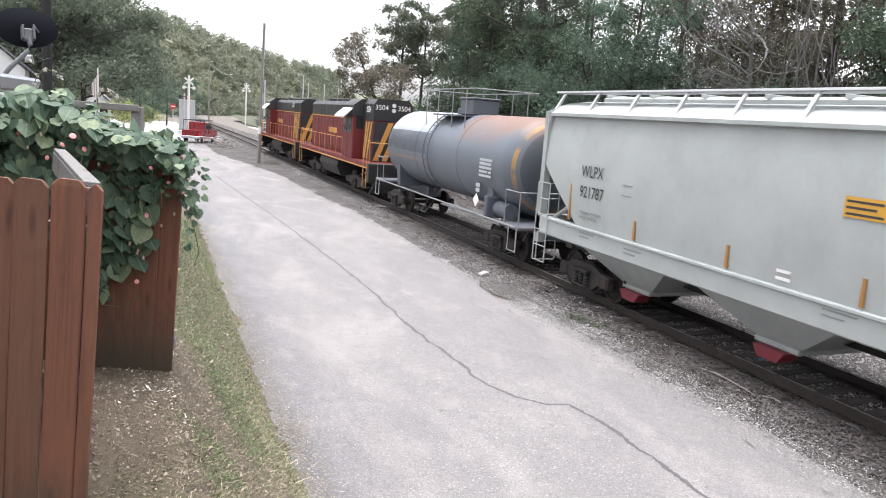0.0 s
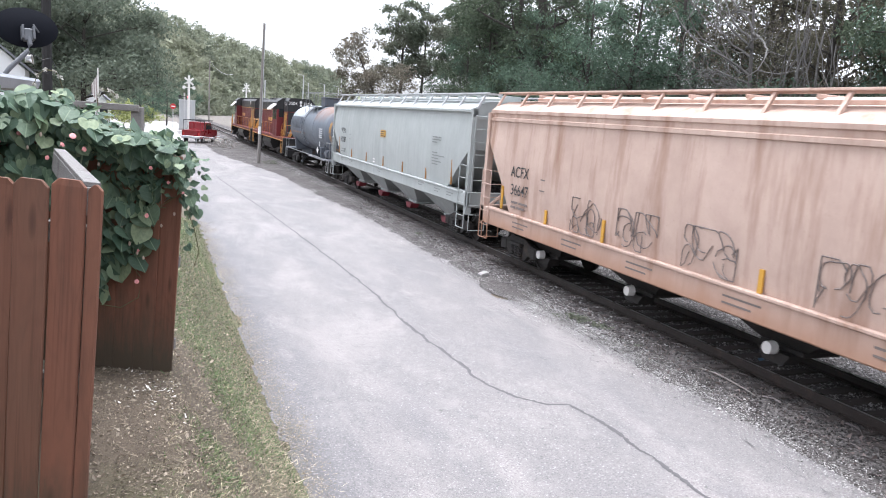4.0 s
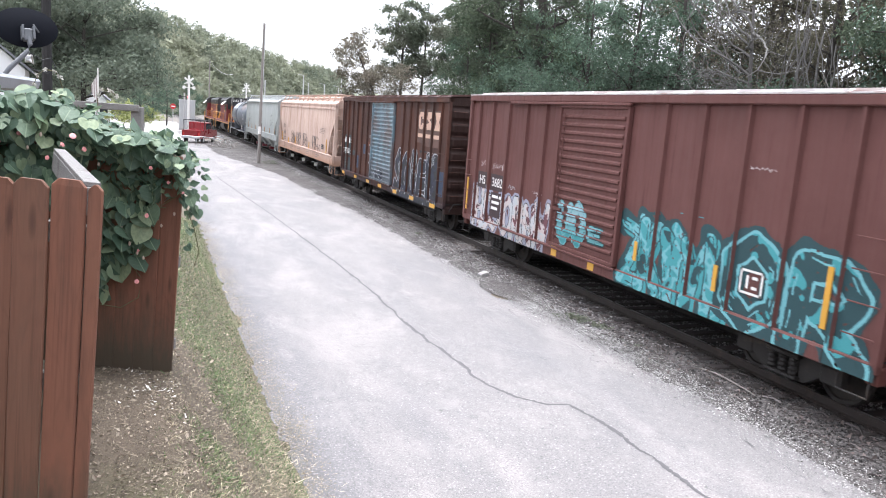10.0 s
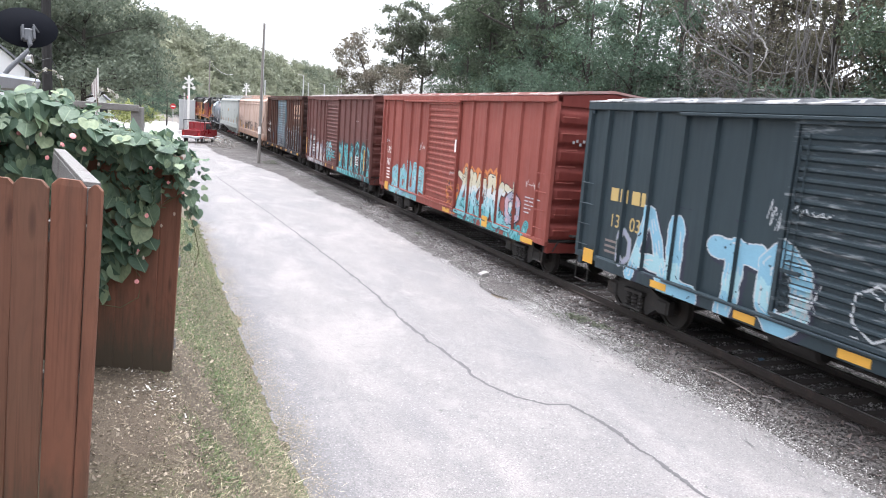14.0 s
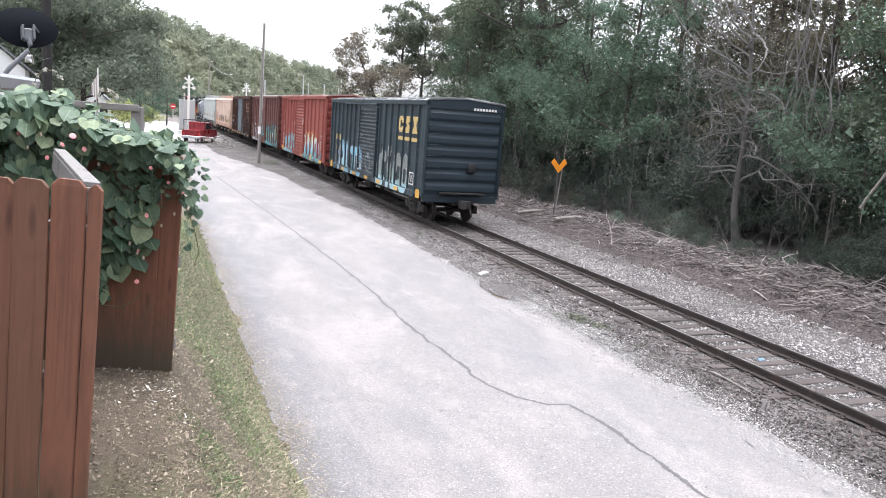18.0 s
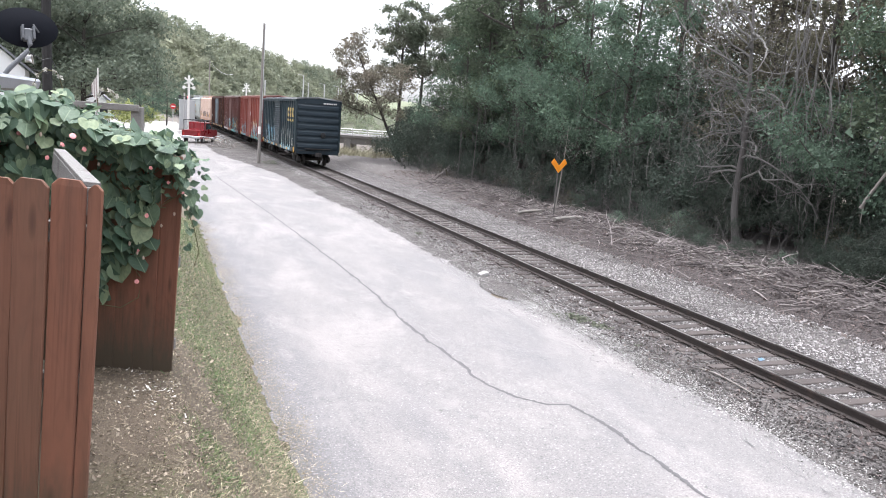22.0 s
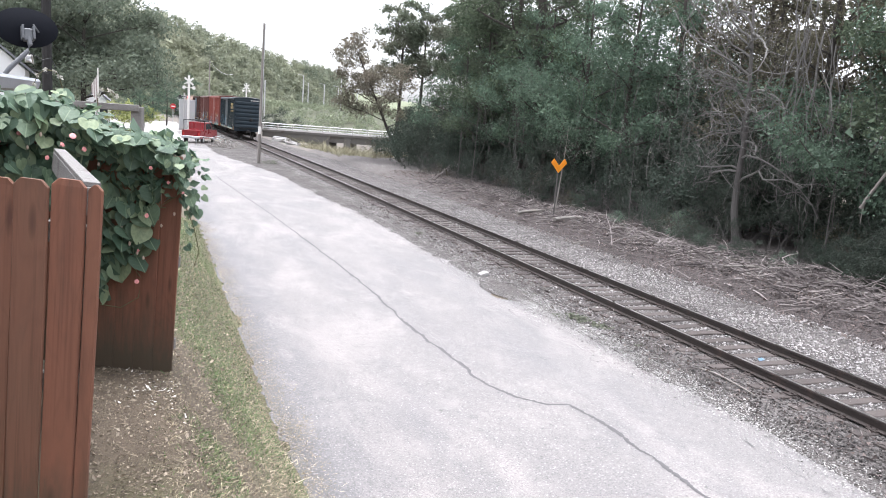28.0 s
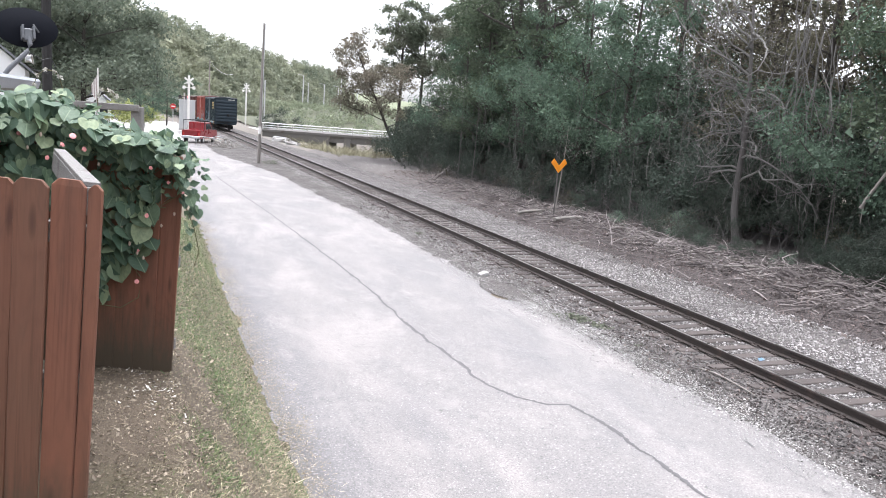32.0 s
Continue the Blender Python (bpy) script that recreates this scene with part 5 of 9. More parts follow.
    e3 = weathered("red_end_paint", (0.17, 0.036, 0.029), (0.075, 0.03, 0.025), 0.6, 0.6)
    r3 = weathered("pale_red_roof", (0.38, 0.2, 0.18), (0.5, 0.46, 0.45), 0.6, 0.45, streak=(0.4, 3, 1))
    c = boxcar("bright red steel boxcar with white lettering and colourful graffiti", 3.4, 18.4, 4.72, p3, p3, e3, r3, (-1.2, 1.7),
               (6.9, 6.0, 4.92, 3.78, 2.69, -2.25, -3.3, -4.4, -5.55, -6.75), marks=[(-6.55, 0.7), (-3.8, 0.4), (-0.6, 0.6), (6.4, 0.45)],
               tags=[(5.95, 1.95, 0.8, 2.0, "soup", [P["aqua"], P["ice"], P["aqua"], P["sky"]], P["wine"], P["aqua"], 4, "patch", 1.25, 0.02), (-1.2, -6.3, 0.75, 1.4, "zwmzhw", [P["teal"], P["aqua"], P["teal"], P["wine"]], P["deep"], P["teal"], 5, "patch", 1.3, 0.02),
                     (-1.7, -4.5, 1.85, 2.5, "ooscoo", [P["orange"], P["rust"]], P["orange"], P["orange"], 11, "patch", 0.9, 0.02), (-0.45, -1.4, 0.9, 1.9, "sz", [P["orange"], P["wine"], P["orange"]], P["orange"], None, 12, "patch", 0.6), (-0.7, -1.2, 2.0, 2.35, "13", [P["ash"]], None, None, 26, "line", 0.3),
                     (-1.35, -5.5, 1.05, 2.32, "zvkarcz", [P["cream"], P["white"], P["ice"], P["aqua"]], P["navy"], None, 106, "grade", 1.1, 0.02), (-4.9, -5.95, 1.15, 2.05, "g", [P["pink"], P["lilac"], P["pink"]], P["navy"], None, 13, "patch", 1.25, 0.03),
                     (-6.1, -6.9, 2.2, 2.5, "2312", [P["dust"]], None, None, 27, "line", 0.3), (6.85, 6.4, 2.72, 3.0, "21", [P["ash"]], None, None, 28, "line", 0.3), (2.6, 2.0, 2.6, 3.05, "23", [P["dust"]], None, None, 29, "line", 0.4)])
    letters(c, "LRS", 0.28, 6.77, 2.38, -1.506, M["white"], "road_mark")
    letters(c, "7679", 0.28, 6.77, 1.87, -1.506, M["white"], "number", wide=0.86)
    bars(c, [[0.4], [0.5], [0.35], [0.5]], 6.7, 1.75, -1.506, M["white"], 0.05, 0.13)
    bars(c, [[0.3, 0.15, 0.25], [0.2, 0.35], [0.3, 0.2], [0.2, 0.1], [0.3]], -6.1, 2.05, -1.506, M["dim_white"], 0.03, 0.1)
    bars(c, [[0.14]], -1.1, 3.3, -1.63, M["white"], 0.4, 0.5)
    q = Mesh()
    for i in range(9):
        k = 0.05 * math.sin(i * 2.3)
        q.box(-1.1 + i * 0.1, -1.04 + i * 0.1, -7.61, -7.6, 3.56 + k, 3.63 + k)
        q.box(-0.7 + i * 0.12, -0.64 + i * 0.12, -7.61, -7.6, 2.97 + k * 0.4, 3.0 + k * 0.4)
    part("scrawl", q, M["dim_white"], c)
    # brown boxcar
    p2 = weathered("brown_red_car_paint", (0.1, 0.039, 0.034), (0.055, 0.027, 0.024), 0.6, 0.6, fade=(0.122, 0.053, 0.048))
    e2 = weathered("brown_end_paint", (0.1, 0.034, 0.028), (0.05, 0.022, 0.02), 0.6, 0.6)
    r2 = weathered("pale_galvanised_roof", (0.5, 0.47, 0.46), (0.3, 0.14, 0.11), 0.5, 0.52, streak=(0.4, 3, 1))
    c = boxcar("brownish red steel boxcar with teal graffiti and pale roof", 20.1, 35.1, 4.72, p2, p2, e2, r2, (-1.03, 1.8),
               (6.75, 5.8, 4.72, 3.64, 2.6, -2.26, -3.35, -4.45, -5.56, -6.65), sill=0.9, marks=[(1.5, 0.25), (-0.2, 0.25)],
               tags=[(-1.2, -4.5, 0.8, 2.25, "zkvyw", [P["teal"], P["aqua"], P["teal"], P["deep"]], P["deep"], P["deep"], 7, "patch", 1.05, 0.03, P["teal"]), (-4.2, -7.25, 0.72, 2.3, "or", [P["deep"], P["deep"], P["teal"]], P["aqua"], P["deep"], 107, "patch", 1.2, 0.06),
                     (6.7, 2.1, 0.8, 1.95, "hdsornw", [P["dust"], P["ash"], P["dust"], P["wine"]], P["black"], P["lilac"], 8, "patch", 1.0, 0.025), (1.45, 0.2, 1.2, 2.15, "uo", [P["ice"], P["aqua"], P["teal"]], P["aqua"], None, 10, "grade", 1.25, 0.03), (0.1, -0.6, 1.45, 1.8, "e", [P["aqua"]], P["deep"], None, 30, "patch", 1.2),
                     (5.6, 4.8, 2.5, 2.85, "2132", [P["dust"]], None, None, 31, "line", 0.35), (6.45, 6.1, 2.55, 2.85, "2", [P["dust"]], None, None, 32, "line", 0.35), (4.5, 4.0, 2.0, 2.3, "1", [P["ash"]], None, None, 33, "line", 0.4), (3.0, 2.5, 2.05, 2.3, "31", [P["dust"]], None, None, 34, "line", 0.3),
                     (-4.6, -5.2, 3.42, 3.56, "31", [P["dust"]], None, None, 35, "line", 0.6)])
    for ya, yb, za, zb in ((6.62, 6.0, 1.98, 2.46), (5.68, 4.82, 1.98, 2.46), (5.6, 4.9, 1.2, 1.93)):
        part("paint_patch", Mesh().box(-1.512, -1.51, yb, ya, za, zb), M["tag_maroon"], c)
    letters(c, "HS", 0.26, 6.5, 2.1, -1.514, M["white"], "road_mark")
    letters(c, "3682", 0.26, 5.6, 2.1, -1.514, M["white"], "number")
    bars(c, [[0.4, 0.15], [0.5], [0.4]], 5.5, 1.85, -1.516, M["white"], 0.08, 0.17)
    for yy, za, zb in ((-1.8, 1.35, 1.75), (-4.18, 1.28, 1.75), (-6.55, 1.28, 2.22), (7.2, 1.2, 2.2)):
        part("reflector", Mesh().box(-1.6, -1.585, yy - 0.05, yy + 0.05, za, zb), M["yellow"], c, "upright yellow reflective strip")
    for ya, yb, za, zb in ((-4.7, -5.22, 1.78, 1.82), (-4.7, -5.22, 1.4, 1.44), (-4.7, -4.74, 1.4, 1.82), (-5.18, -5.22, 1.4, 1.82), (-4.85, -4.9, 1.5, 1.72), (-4.98, -5.1, 1.5, 1.55), (-4.98, -5.1, 1.67, 1.72)):
        part("stencil_box", Mesh().box(-1.516, -1.51, yb, ya, za, zb), M["white"], c)
    # brown boxcar with the blue door
    p1 = weathered("rusty_brown_car_paint", (0.026, 0.0128, 0.0108), (0.1, 0.039, 0.025), 0.6, 0.46, streak=(1.3, 1.3, 0.3), fade=(0.066, 0.029, 0.022), lower=((0.012, 0.013, 0.022), 1.3))
    d1 = weathered("pale_blue_door_paint", (0.04, 0.1, 0.14), (0.13, 0.075, 0.058), 0.5, 0.44, streak=(1.2, 1.2, 0.8), fade=(0.19, 0.255, 0.29), lower=((0.09, 0.1, 0.115), 1.9))
    e1 = weathered("dark_brown_end_paint", (0.036, 0.019, 0.016), (0.02, 0.013, 0.012), 0.6, 0.55)
    r1 = weathered("brown_roof_paint", (0.1, 0.055, 0.05), (0.25, 0.22, 0.21), 0.6, 0.6, streak=(0.4, 3, 1))
    c = boxcar("rusty brown steel boxcar with a pale blue sliding door", 36.9, 51.9, 4.66, p1, d1, e1, r1, (-1.32, 1.83),
               (7.05, 6.35, 5.5, 4.6, 3.7, 2.75, -2.53, -3.36, -4.14, -5.02, -5.86, -6.73), rib_n=18, sill=0.9,
               marks=[(-6.5, 0.55), (-4.22, 0.5), (-2.07, 0.5), (0.13, 0.5), (2.08, 0.5), (4.32, 0.5), (6.77, 0.5)],
               tags=[(-1.6, -6.5, 0.78, 2.45, "soien", [P["black"], P["navy"], P["black"]], P["ash"], None, 11, "patch", 1.45, 0.035, P["black"]), (-2.5, -6.7, 0.78, 1.15, "zxwz", [P["black"], P["navy"]], P["navy"], None, 36, "patch", 1.3, 0.02),
                     (2.6, 2.3, 2.35, 2.8, "2", [P["rust"]], None, None, 37, "line", 0.35), (-5.4, -6.1, 2.6, 2.75, "31", [P["dust"]], None, None, 38, "line", 0.4), (1.3, -0.2, 1.15, 1.55, "wz", [P["navy"], P["ash"]], P["navy"], None, 39, "patch", 0.8)])
    letters(c, "143 002", 0.28, 6.95, 1.89, -1.582, M["white"], "number", gap=1.12)
    for yy in (6.96, 6.62, 6.15, 5.8):
        part("road_mark", Mesh().box(-1.516, -1.51, yy - 0.2, yy, 2.41, 2.67).box(-1.518, -1.516, yy - 0.14, yy - 0.06, 2.48, 2.67), M["white"], c)
    for ya, yb, za, zb, mt in ((7.0, 6.42, 1.78, 2.8, "tag_dark"), (6.28, 5.55, 1.78, 2.8, "tag_dark"), (3.4, 2.9, 2.05, 2.5, "tag_blue"), (-6.8, -7.35, 1.25, 2.12, "tag_blue"), (7.4, 7.12, 1.36, 2.17, "tag_blue"), (5.4, 4.7, 1.85, 2.1, "tag_dark"), (4.5, 4.2, 1.3, 1.9, "tag_blue"), (6.95, 6.42, 1.1, 1.68, "tag_dark"), (6.28, 5.6, 1.05, 1.68, "tag_dark")):
        part("paint_patch", Mesh().box(-1.508, -1.502, yb, ya, za, zb), M[mt], c)
    bars(c, [[0.3], [0.2], [0.25]], 6.75, 1.55, -1.512, M["scrawl"], 0.05, 0.13)
    for ya, yb, za, zb in ((-4.2, -4.98, 3.0, 4.25), (-5.05, -5.82, 2.9, 4.25), (-5.9, -6.7, 2.9, 4.2)):
        part("paint_patch", Mesh().box(-1.504, -1.502, yb, ya, za, zb), M["faded_brown"], c, "faded brown panel behind the emblem")
    emblem(c, -4.3, 3.5, M["faded"], "faded tan painted emblem shape", -1.505)
    bars(c, [[0.07], [0.05], [0.09], [0.05]], 2.4, 2.95, -1.506, M["dim_white"], 0.1, 0.4)
    # tan covered hopper
    h2 = weathered("dusty_tan_hopper_paint", (0.43, 0.295, 0.24), (0.27, 0.15, 0.1), 0.7, 0.49, streak=(2.0, 2.0, 0.25), fade=(0.53, 0.405, 0.345), lower=((0.34, 0.175, 0.105), 1.55))
    c = covered_hopper("dusty tan covered hopper car streaked with rust", 53.5, 71.7, h2, "ribbed")
    letters(c, "ACFX", 0.3, 7.25, 2.52, -1.607, M["blackp"], "road_mark")
    letters(c, "36647", 0.3, 7.19, 2.03, -1.607, M["blackp"], "number")
    bars(c, [[0.4, 0.5], [0.3, 0.45]], 7.15, 1.85, -1.582, M["scrawl"], 0.06, 0.13)
    bars(c, [[1.6], [1.4], [1.5], [1.1]], -5.3, 2.9, -1.592, M["scrawl"], 0.025, 0.09)
    for k in range(3):
        part("stencil_box", Mesh().box(-1.594, -1.586, -6.35, -5.87, 1.7 + 0.1 * k, 1.775 + 0.1 * k), M["blackp"], c)
    bars(c, [[0.25]], 5.55, 2.6, -1.592, M["scrawl"], 0.03, 0.1)
    bars(c, [[0.25]], 5.55, 2.32, -1.592, M["scrawl"], 0.03, 0.1)
    for yy, za, zb in ((5.12, 1.5, 1.85), (2.5, 1.5, 2.0), (-2.2, 1.5, 1.9), (-7.1, 1.55, 2.3), (7.72, 1.55, 2.2)):
        part("reflector", Mesh().box(-1.6, -1.57, yy - 0.05, yy + 0.05, za, zb), M["yellow"], c, "upright yellow reflective strip")
    for a0, a1, sd in ((2.4, 3.9, 1), (0.6, 2.0, 2), (-1.6, -0.2, 3), (-5.7, -3.3, 4)):
        rng = random.Random(sd)
        for k in range(9):
            y, z = rng.uniform(a0, a1), rng.uniform(1.6, 2.1)
            pts, ang = [], rng.uniform(0, 6.28)
            for i in range(14):
                ang += rng.uniform(-0.2, 0.9)
                pts.append((-1.588, y, z))
                y, z = min(a1, max(a0, y + 0.1 * math.cos(ang))), min(2.35, max(1.55, z + 0.13 * math.sin(ang)))
            part("scrawl", Mesh().tube(pts, 0.012, 4), M["scrawl"], c, "dark spray-painted scrawl")
    for yy in (6.9, 4.2, 1.5, -1.4, -4.4):
        bars(c, [[0.9], [0.7]], yy, 1.3, -1.604, M["scrawl"], 0.035, 0.12)
    # pale grey covered hopper
    h1 = weathered("pale_grey_hopper_paint", (0.335, 0.355, 0.348), (0.25, 0.265, 0.258), 0.42, 0.72, streak=(4, 4, 0.4), fade=(0.36, 0.38, 0.372))
    c = covered_hopper("pale grey covered hopper car with red outlet gates", 72.85, 91.95, h1, "smooth")
    letters(c, "WLPX", 0.27, 7.57, 2.87, -1.604, M["blackp"], "road_mark", wide=0.88)
    letters(c, "921787", 0.27, 7.57, 2.4, -1.604, M["blackp"], "number", wide=0.88)
    bars(c, [[0.35, 0.45], [0.25, 0.4]], 7.5, 2.08, -1.587, M["pale_print"], 0.05, 0.12)
    bars(c, [[0.35], [0.35]], 5.9, 2.85, -1.6, M["pale_print"], 0.02, 0.22)
    bars(c, [[0.5, 0.25], [0.8], [0.5]], -6.1, 3.32, -1.6, M["pale_print"], 0.04, 0.09)
    bars(c, [[0.5], [1.2], [0.6], [0.9], [0.6]], -6.15, 2.78, -1.599, M["pale_print"], 0.035, 0.1)
    part("warning_label", Mesh().box(-1.602, -1.594, -0.31, 0.42, 2.98, 3.28), M["yellow"], c, "yellow warning label")
    bars(c, [[0.6], [0.5], [0.62]], 0.38, 3.23, -1.602, M["blackp"], 0.035, 0.09)
    for yy, za, zb in ((7.98, 1.8, 2.65), (5.35, 1.75, 2.15), (2.62, 1.75, 2.15), (-0.1, 1.75, 2.17), (-2.8, 1.75, 2.15), (-5.55, 1.75, 2.15), (-8.05, 1.8, 2.63)):
        part("reflector", Mesh().box(-1.594, -1.55, yy - 0.03, yy + 0.03, za, zb), M["dull_orange"], c, "upright yellow reflective strip")
    for y, z in ((7.4, 1.6), (5.6, 1.55), (0.5, 1.6), (-4.9, 1.6), (-6.6, 1.55), (-7.8, 1.55)):
        bars(c, [[0.6], [0.4]], y, z, -1.604, M["pale_print"], 0.03, 0.09)
    bars(c, [[0.3], [0.3]], 1.5, 1.98, -1.57, M["white"], 0.05, 0.12)
    tank_car("dark grey tank car with scuffed rusty shell", 93.1, 107.3)
    locomotive("maroon diesel locomotive with yellow stripes and handrails", 108.6, 125.9, -1, "3504")
    locomotive("maroon and black leading diesel locomotive", 127.2, 144.3, 1, "2003")


M["dull_orange"] = plain("dull_orange_reflective", (0.33, 0.16, 0.045), 0.5, 0, 9, 0.2, 0.1)
M["pale_print"] = plain("faint_grey_print", (0.2, 0.21, 0.205), 0.6, 0, 5, 0.2, 0)
M["tag_dark"] = plain("dark_stencil_patch", (0.012, 0.02, 0.023), 0.6, 0, 3, 0.3, 0.1)
M["tag_maroon"] = plain("dark_maroon_stencil_patch", (0.03, 0.014, 0.017), 0.6, 0, 3, 0.3, 0.1)
M["tag_blue"] = plain("blue_paint_patch", (0.016, 0.034, 0.07), 0.6, 0, 3, 0.3, 0.1)
M["faded"] = plain("faded_tan_lettering", (0.5, 0.33, 0.25), 0.7, 0, 3, 0.25, 0.1, dirt=(0.15, 0.07, 0.05), dirt_at=0.6)
M["faded_brown"] = plain("faded_brown_panel", (0.1, 0.052, 0.04), 0.7, 0, 2.5, 0.4, 0.1, dirt=(0.04, 0.02, 0.016), dirt_at=0.5)
M["scrawl"] = plain("dark_grey_paint_marks", (0.16, 0.13, 0.12), 0.7, 0, 5, 0.3, 0)
build_train()


# ---- trees, scrub and grass ----
def leaf_material(name, lo, hi, light=0.3, odd=None):
    m, t, b = shader(name, 0.75)
    b.inputs["Specular IOR Level"].default_value = 0.3
    col = mix(t, island(t), lo, hi)
    col = mix(t, calc(t, "MULTIPLY", each(t), 0.5), col, shade(lo, 1.3))
    patch = noise_node(t, coords(t, world_space=True), 0.35, 3)
    col = mix(t, ramp(t, patch, [(0.38, 0.0), (0.68, 0.65)]), col, odd or shade(hi, 0.6))
    link(t, col, b.inputs["Base Color"])
    tr = t.nodes.new("ShaderNodeBsdfTranslucent")
    link(t, col, tr.inputs[0])
    ms = t.nodes.new("ShaderNodeMixShader")
    ms.inputs[0].default_value = light
    link(t, b.outputs[0], ms.inputs[1])
    link(t, tr.outputs[0], ms.inputs[2])
    link(t, ms.outputs[0], t.nodes["Material Output"].inputs[0])
    return m


M["leaf"] = leaf_material("dark_green_leaves", (0.045, 0.064, 0.041), (0.145, 0.19, 0.115), 0.42, (0.07, 0.08, 0.058))
M["leaf_blue"] = leaf_material("bluish_green_leaves", (0.056, 0.09, 0.064), (0.165, 0.235, 0.162), 0.42, (0.064, 0.088, 0.066))
M["leaf_shrub"] = leaf_material("dull_shrub_leaves", (0.033, 0.048, 0.038), (0.088, 0.115, 0.088), 0.35, (0.064, 0.066, 0.056))
M["leaf_dry"] = leaf_material("olive_brown_leaves", (0.052, 0.055, 0.037), (0.15, 0.142, 0.096), 0.4, (0.115, 0.092, 0.072))
M["leaf_olive"] = leaf_material("thin_olive_leaves", (0.1, 0.096, 0.072), (0.27, 0.25, 0.195), 0.5, (0.2, 0.165, 0.135))
M["leaf_open"] = leaf_material("thin_grey_green_leaves", (0.08, 0.1, 0.072), (0.2, 0.23, 0.165), 0.5, (0.13, 0.125, 0.096))
def hazed_leaf_material():
    """Distant foliage: mild leaf to leaf, stronger from tree to tree. Haze is painted in as paler, greyer greens."""
    m, t, b = shader("hazed_hillside_leaves", 0.85)
    v = coords(t, world_space=True)
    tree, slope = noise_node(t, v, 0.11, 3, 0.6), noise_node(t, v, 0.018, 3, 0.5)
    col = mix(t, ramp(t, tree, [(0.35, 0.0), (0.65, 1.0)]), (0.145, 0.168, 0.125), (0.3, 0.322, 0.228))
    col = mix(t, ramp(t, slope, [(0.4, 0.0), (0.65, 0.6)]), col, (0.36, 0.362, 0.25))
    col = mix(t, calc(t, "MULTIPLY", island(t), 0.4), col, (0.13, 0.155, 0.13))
    link(t, col, b.inputs["Base Color"])
    tr = t.nodes.new("ShaderNodeBsdfTranslucent")
    link(t, col, tr.inputs[0])
    ms = t.nodes.new("ShaderNodeMixShader")
    ms.inputs[0].default_value = 0.4
    link(t, b.outputs[0], ms.inputs[1])
    link(t, tr.outputs[0], ms.inputs[2])
    link(t, ms.outputs[0], t.nodes["Material Output"].inputs[0])
    return m


M["leaf_hill"] = hazed_leaf_material()
M["leaf_big"] = leaf_material("grey_green_leaves", (0.075, 0.097, 0.076), (0.255, 0.295, 0.215), 0.35, (0.155, 0.176, 0.132))
M["leaf_pale"] = leaf_material("greyish_green_leaves", (0.12, 0.145, 0.1), (0.36, 0.395, 0.27), 0.45, (0.24, 0.26, 0.18))
M["leaf_mound"] = leaf_material("pale_bluish_leaves", (0.07, 0.1, 0.082), (0.19, 0.25, 0.19), 0.35)
M["leaf_lime"] = leaf_material("yellow_green_leaves", (0.22, 0.25, 0.08), (0.42, 0.44, 0.2), 0.4, (0.3, 0.32, 0.14))
M["bark"] = plain("grey_brown_bark", (0.05, 0.043, 0.038), 0.95, 0, 5, 0.4, 0.8)
M["pale_bark"] = plain("pale_dead_wood", (0.2, 0.185, 0.17), 0.95, 0, 6, 0.35, 0.6)
M["bare_bark"] = plain("grey_bare_bark", (0.13, 0.124, 0.118), 0.95, 0, 6, 0.35, 0.5)
M["twig"] = plain("grey_twigs", (0.095, 0.088, 0.084), 0.95, 0, 6, 0.4, 0.3)


def leaf_mesh(name, centres, spreads, counts, size, material, seed, flat=0.75, small=False):
    """Leaves scattered round centres: each a folded four-sided blade, or a three-sided one where they are small."""
    rng = np.random.default_rng(seed)
    c = np.repeat(np.array(centres, float), counts, axis=0)
    s = np.repeat(np.array(spreads, float), counts, axis=0)[:, None]
    n = len(c)
    d = rng.normal(0, 1, (n, 3))
    d /= np.linalg.norm(d, axis=1)[:, None]
    p = c + d * s * rng.random((n, 1)) ** 0.45 * np.array([1, 1, flat])
    a = rng.normal(0, 1, (n, 3)) + np.array([0, 0, -0.35])
    a /= np.linalg.norm(a, axis=1)[:, None]
    u = np.cross(a, rng.normal(0, 1, (n, 3)))
    u /= np.linalg.norm(u, axis=1)[:, None] + 1e-9
    w = np.cross(a, u)
    L = size * rng.lognormal(0, 0.35, (n, 1))
    if small:
        v = np.stack([p - u * L * 0.1, p + a * L * 0.5 + u * L * 0.36 + w * L * 0.1, p + a * L - u * L * 0.12], 1)
        me = bpy.data.meshes.new(name)
        me.from_pydata(v.reshape(-1, 3).tolist(), [], np.arange(3 * n).reshape(-1, 3).tolist())
        me.materials.append(material)
        return me
    v = np.stack([p, p + a * L * 0.45 + u * L * 0.33 + w * L * 0.1, p + a * L, p + a * L * 0.45 - u * L * 0.33 + w * L * 0.1], 1)
    f = np.array([(0, 1, 2), (0, 2, 3)])[None] + 4 * np.arange(n)[:, None, None]
    me = bpy.data.meshes.new(name)
    me.from_pydata(v.reshape(-1, 3).tolist(), [], f.reshape(-1, 3).tolist())
    me.materials.append(material)
    return me


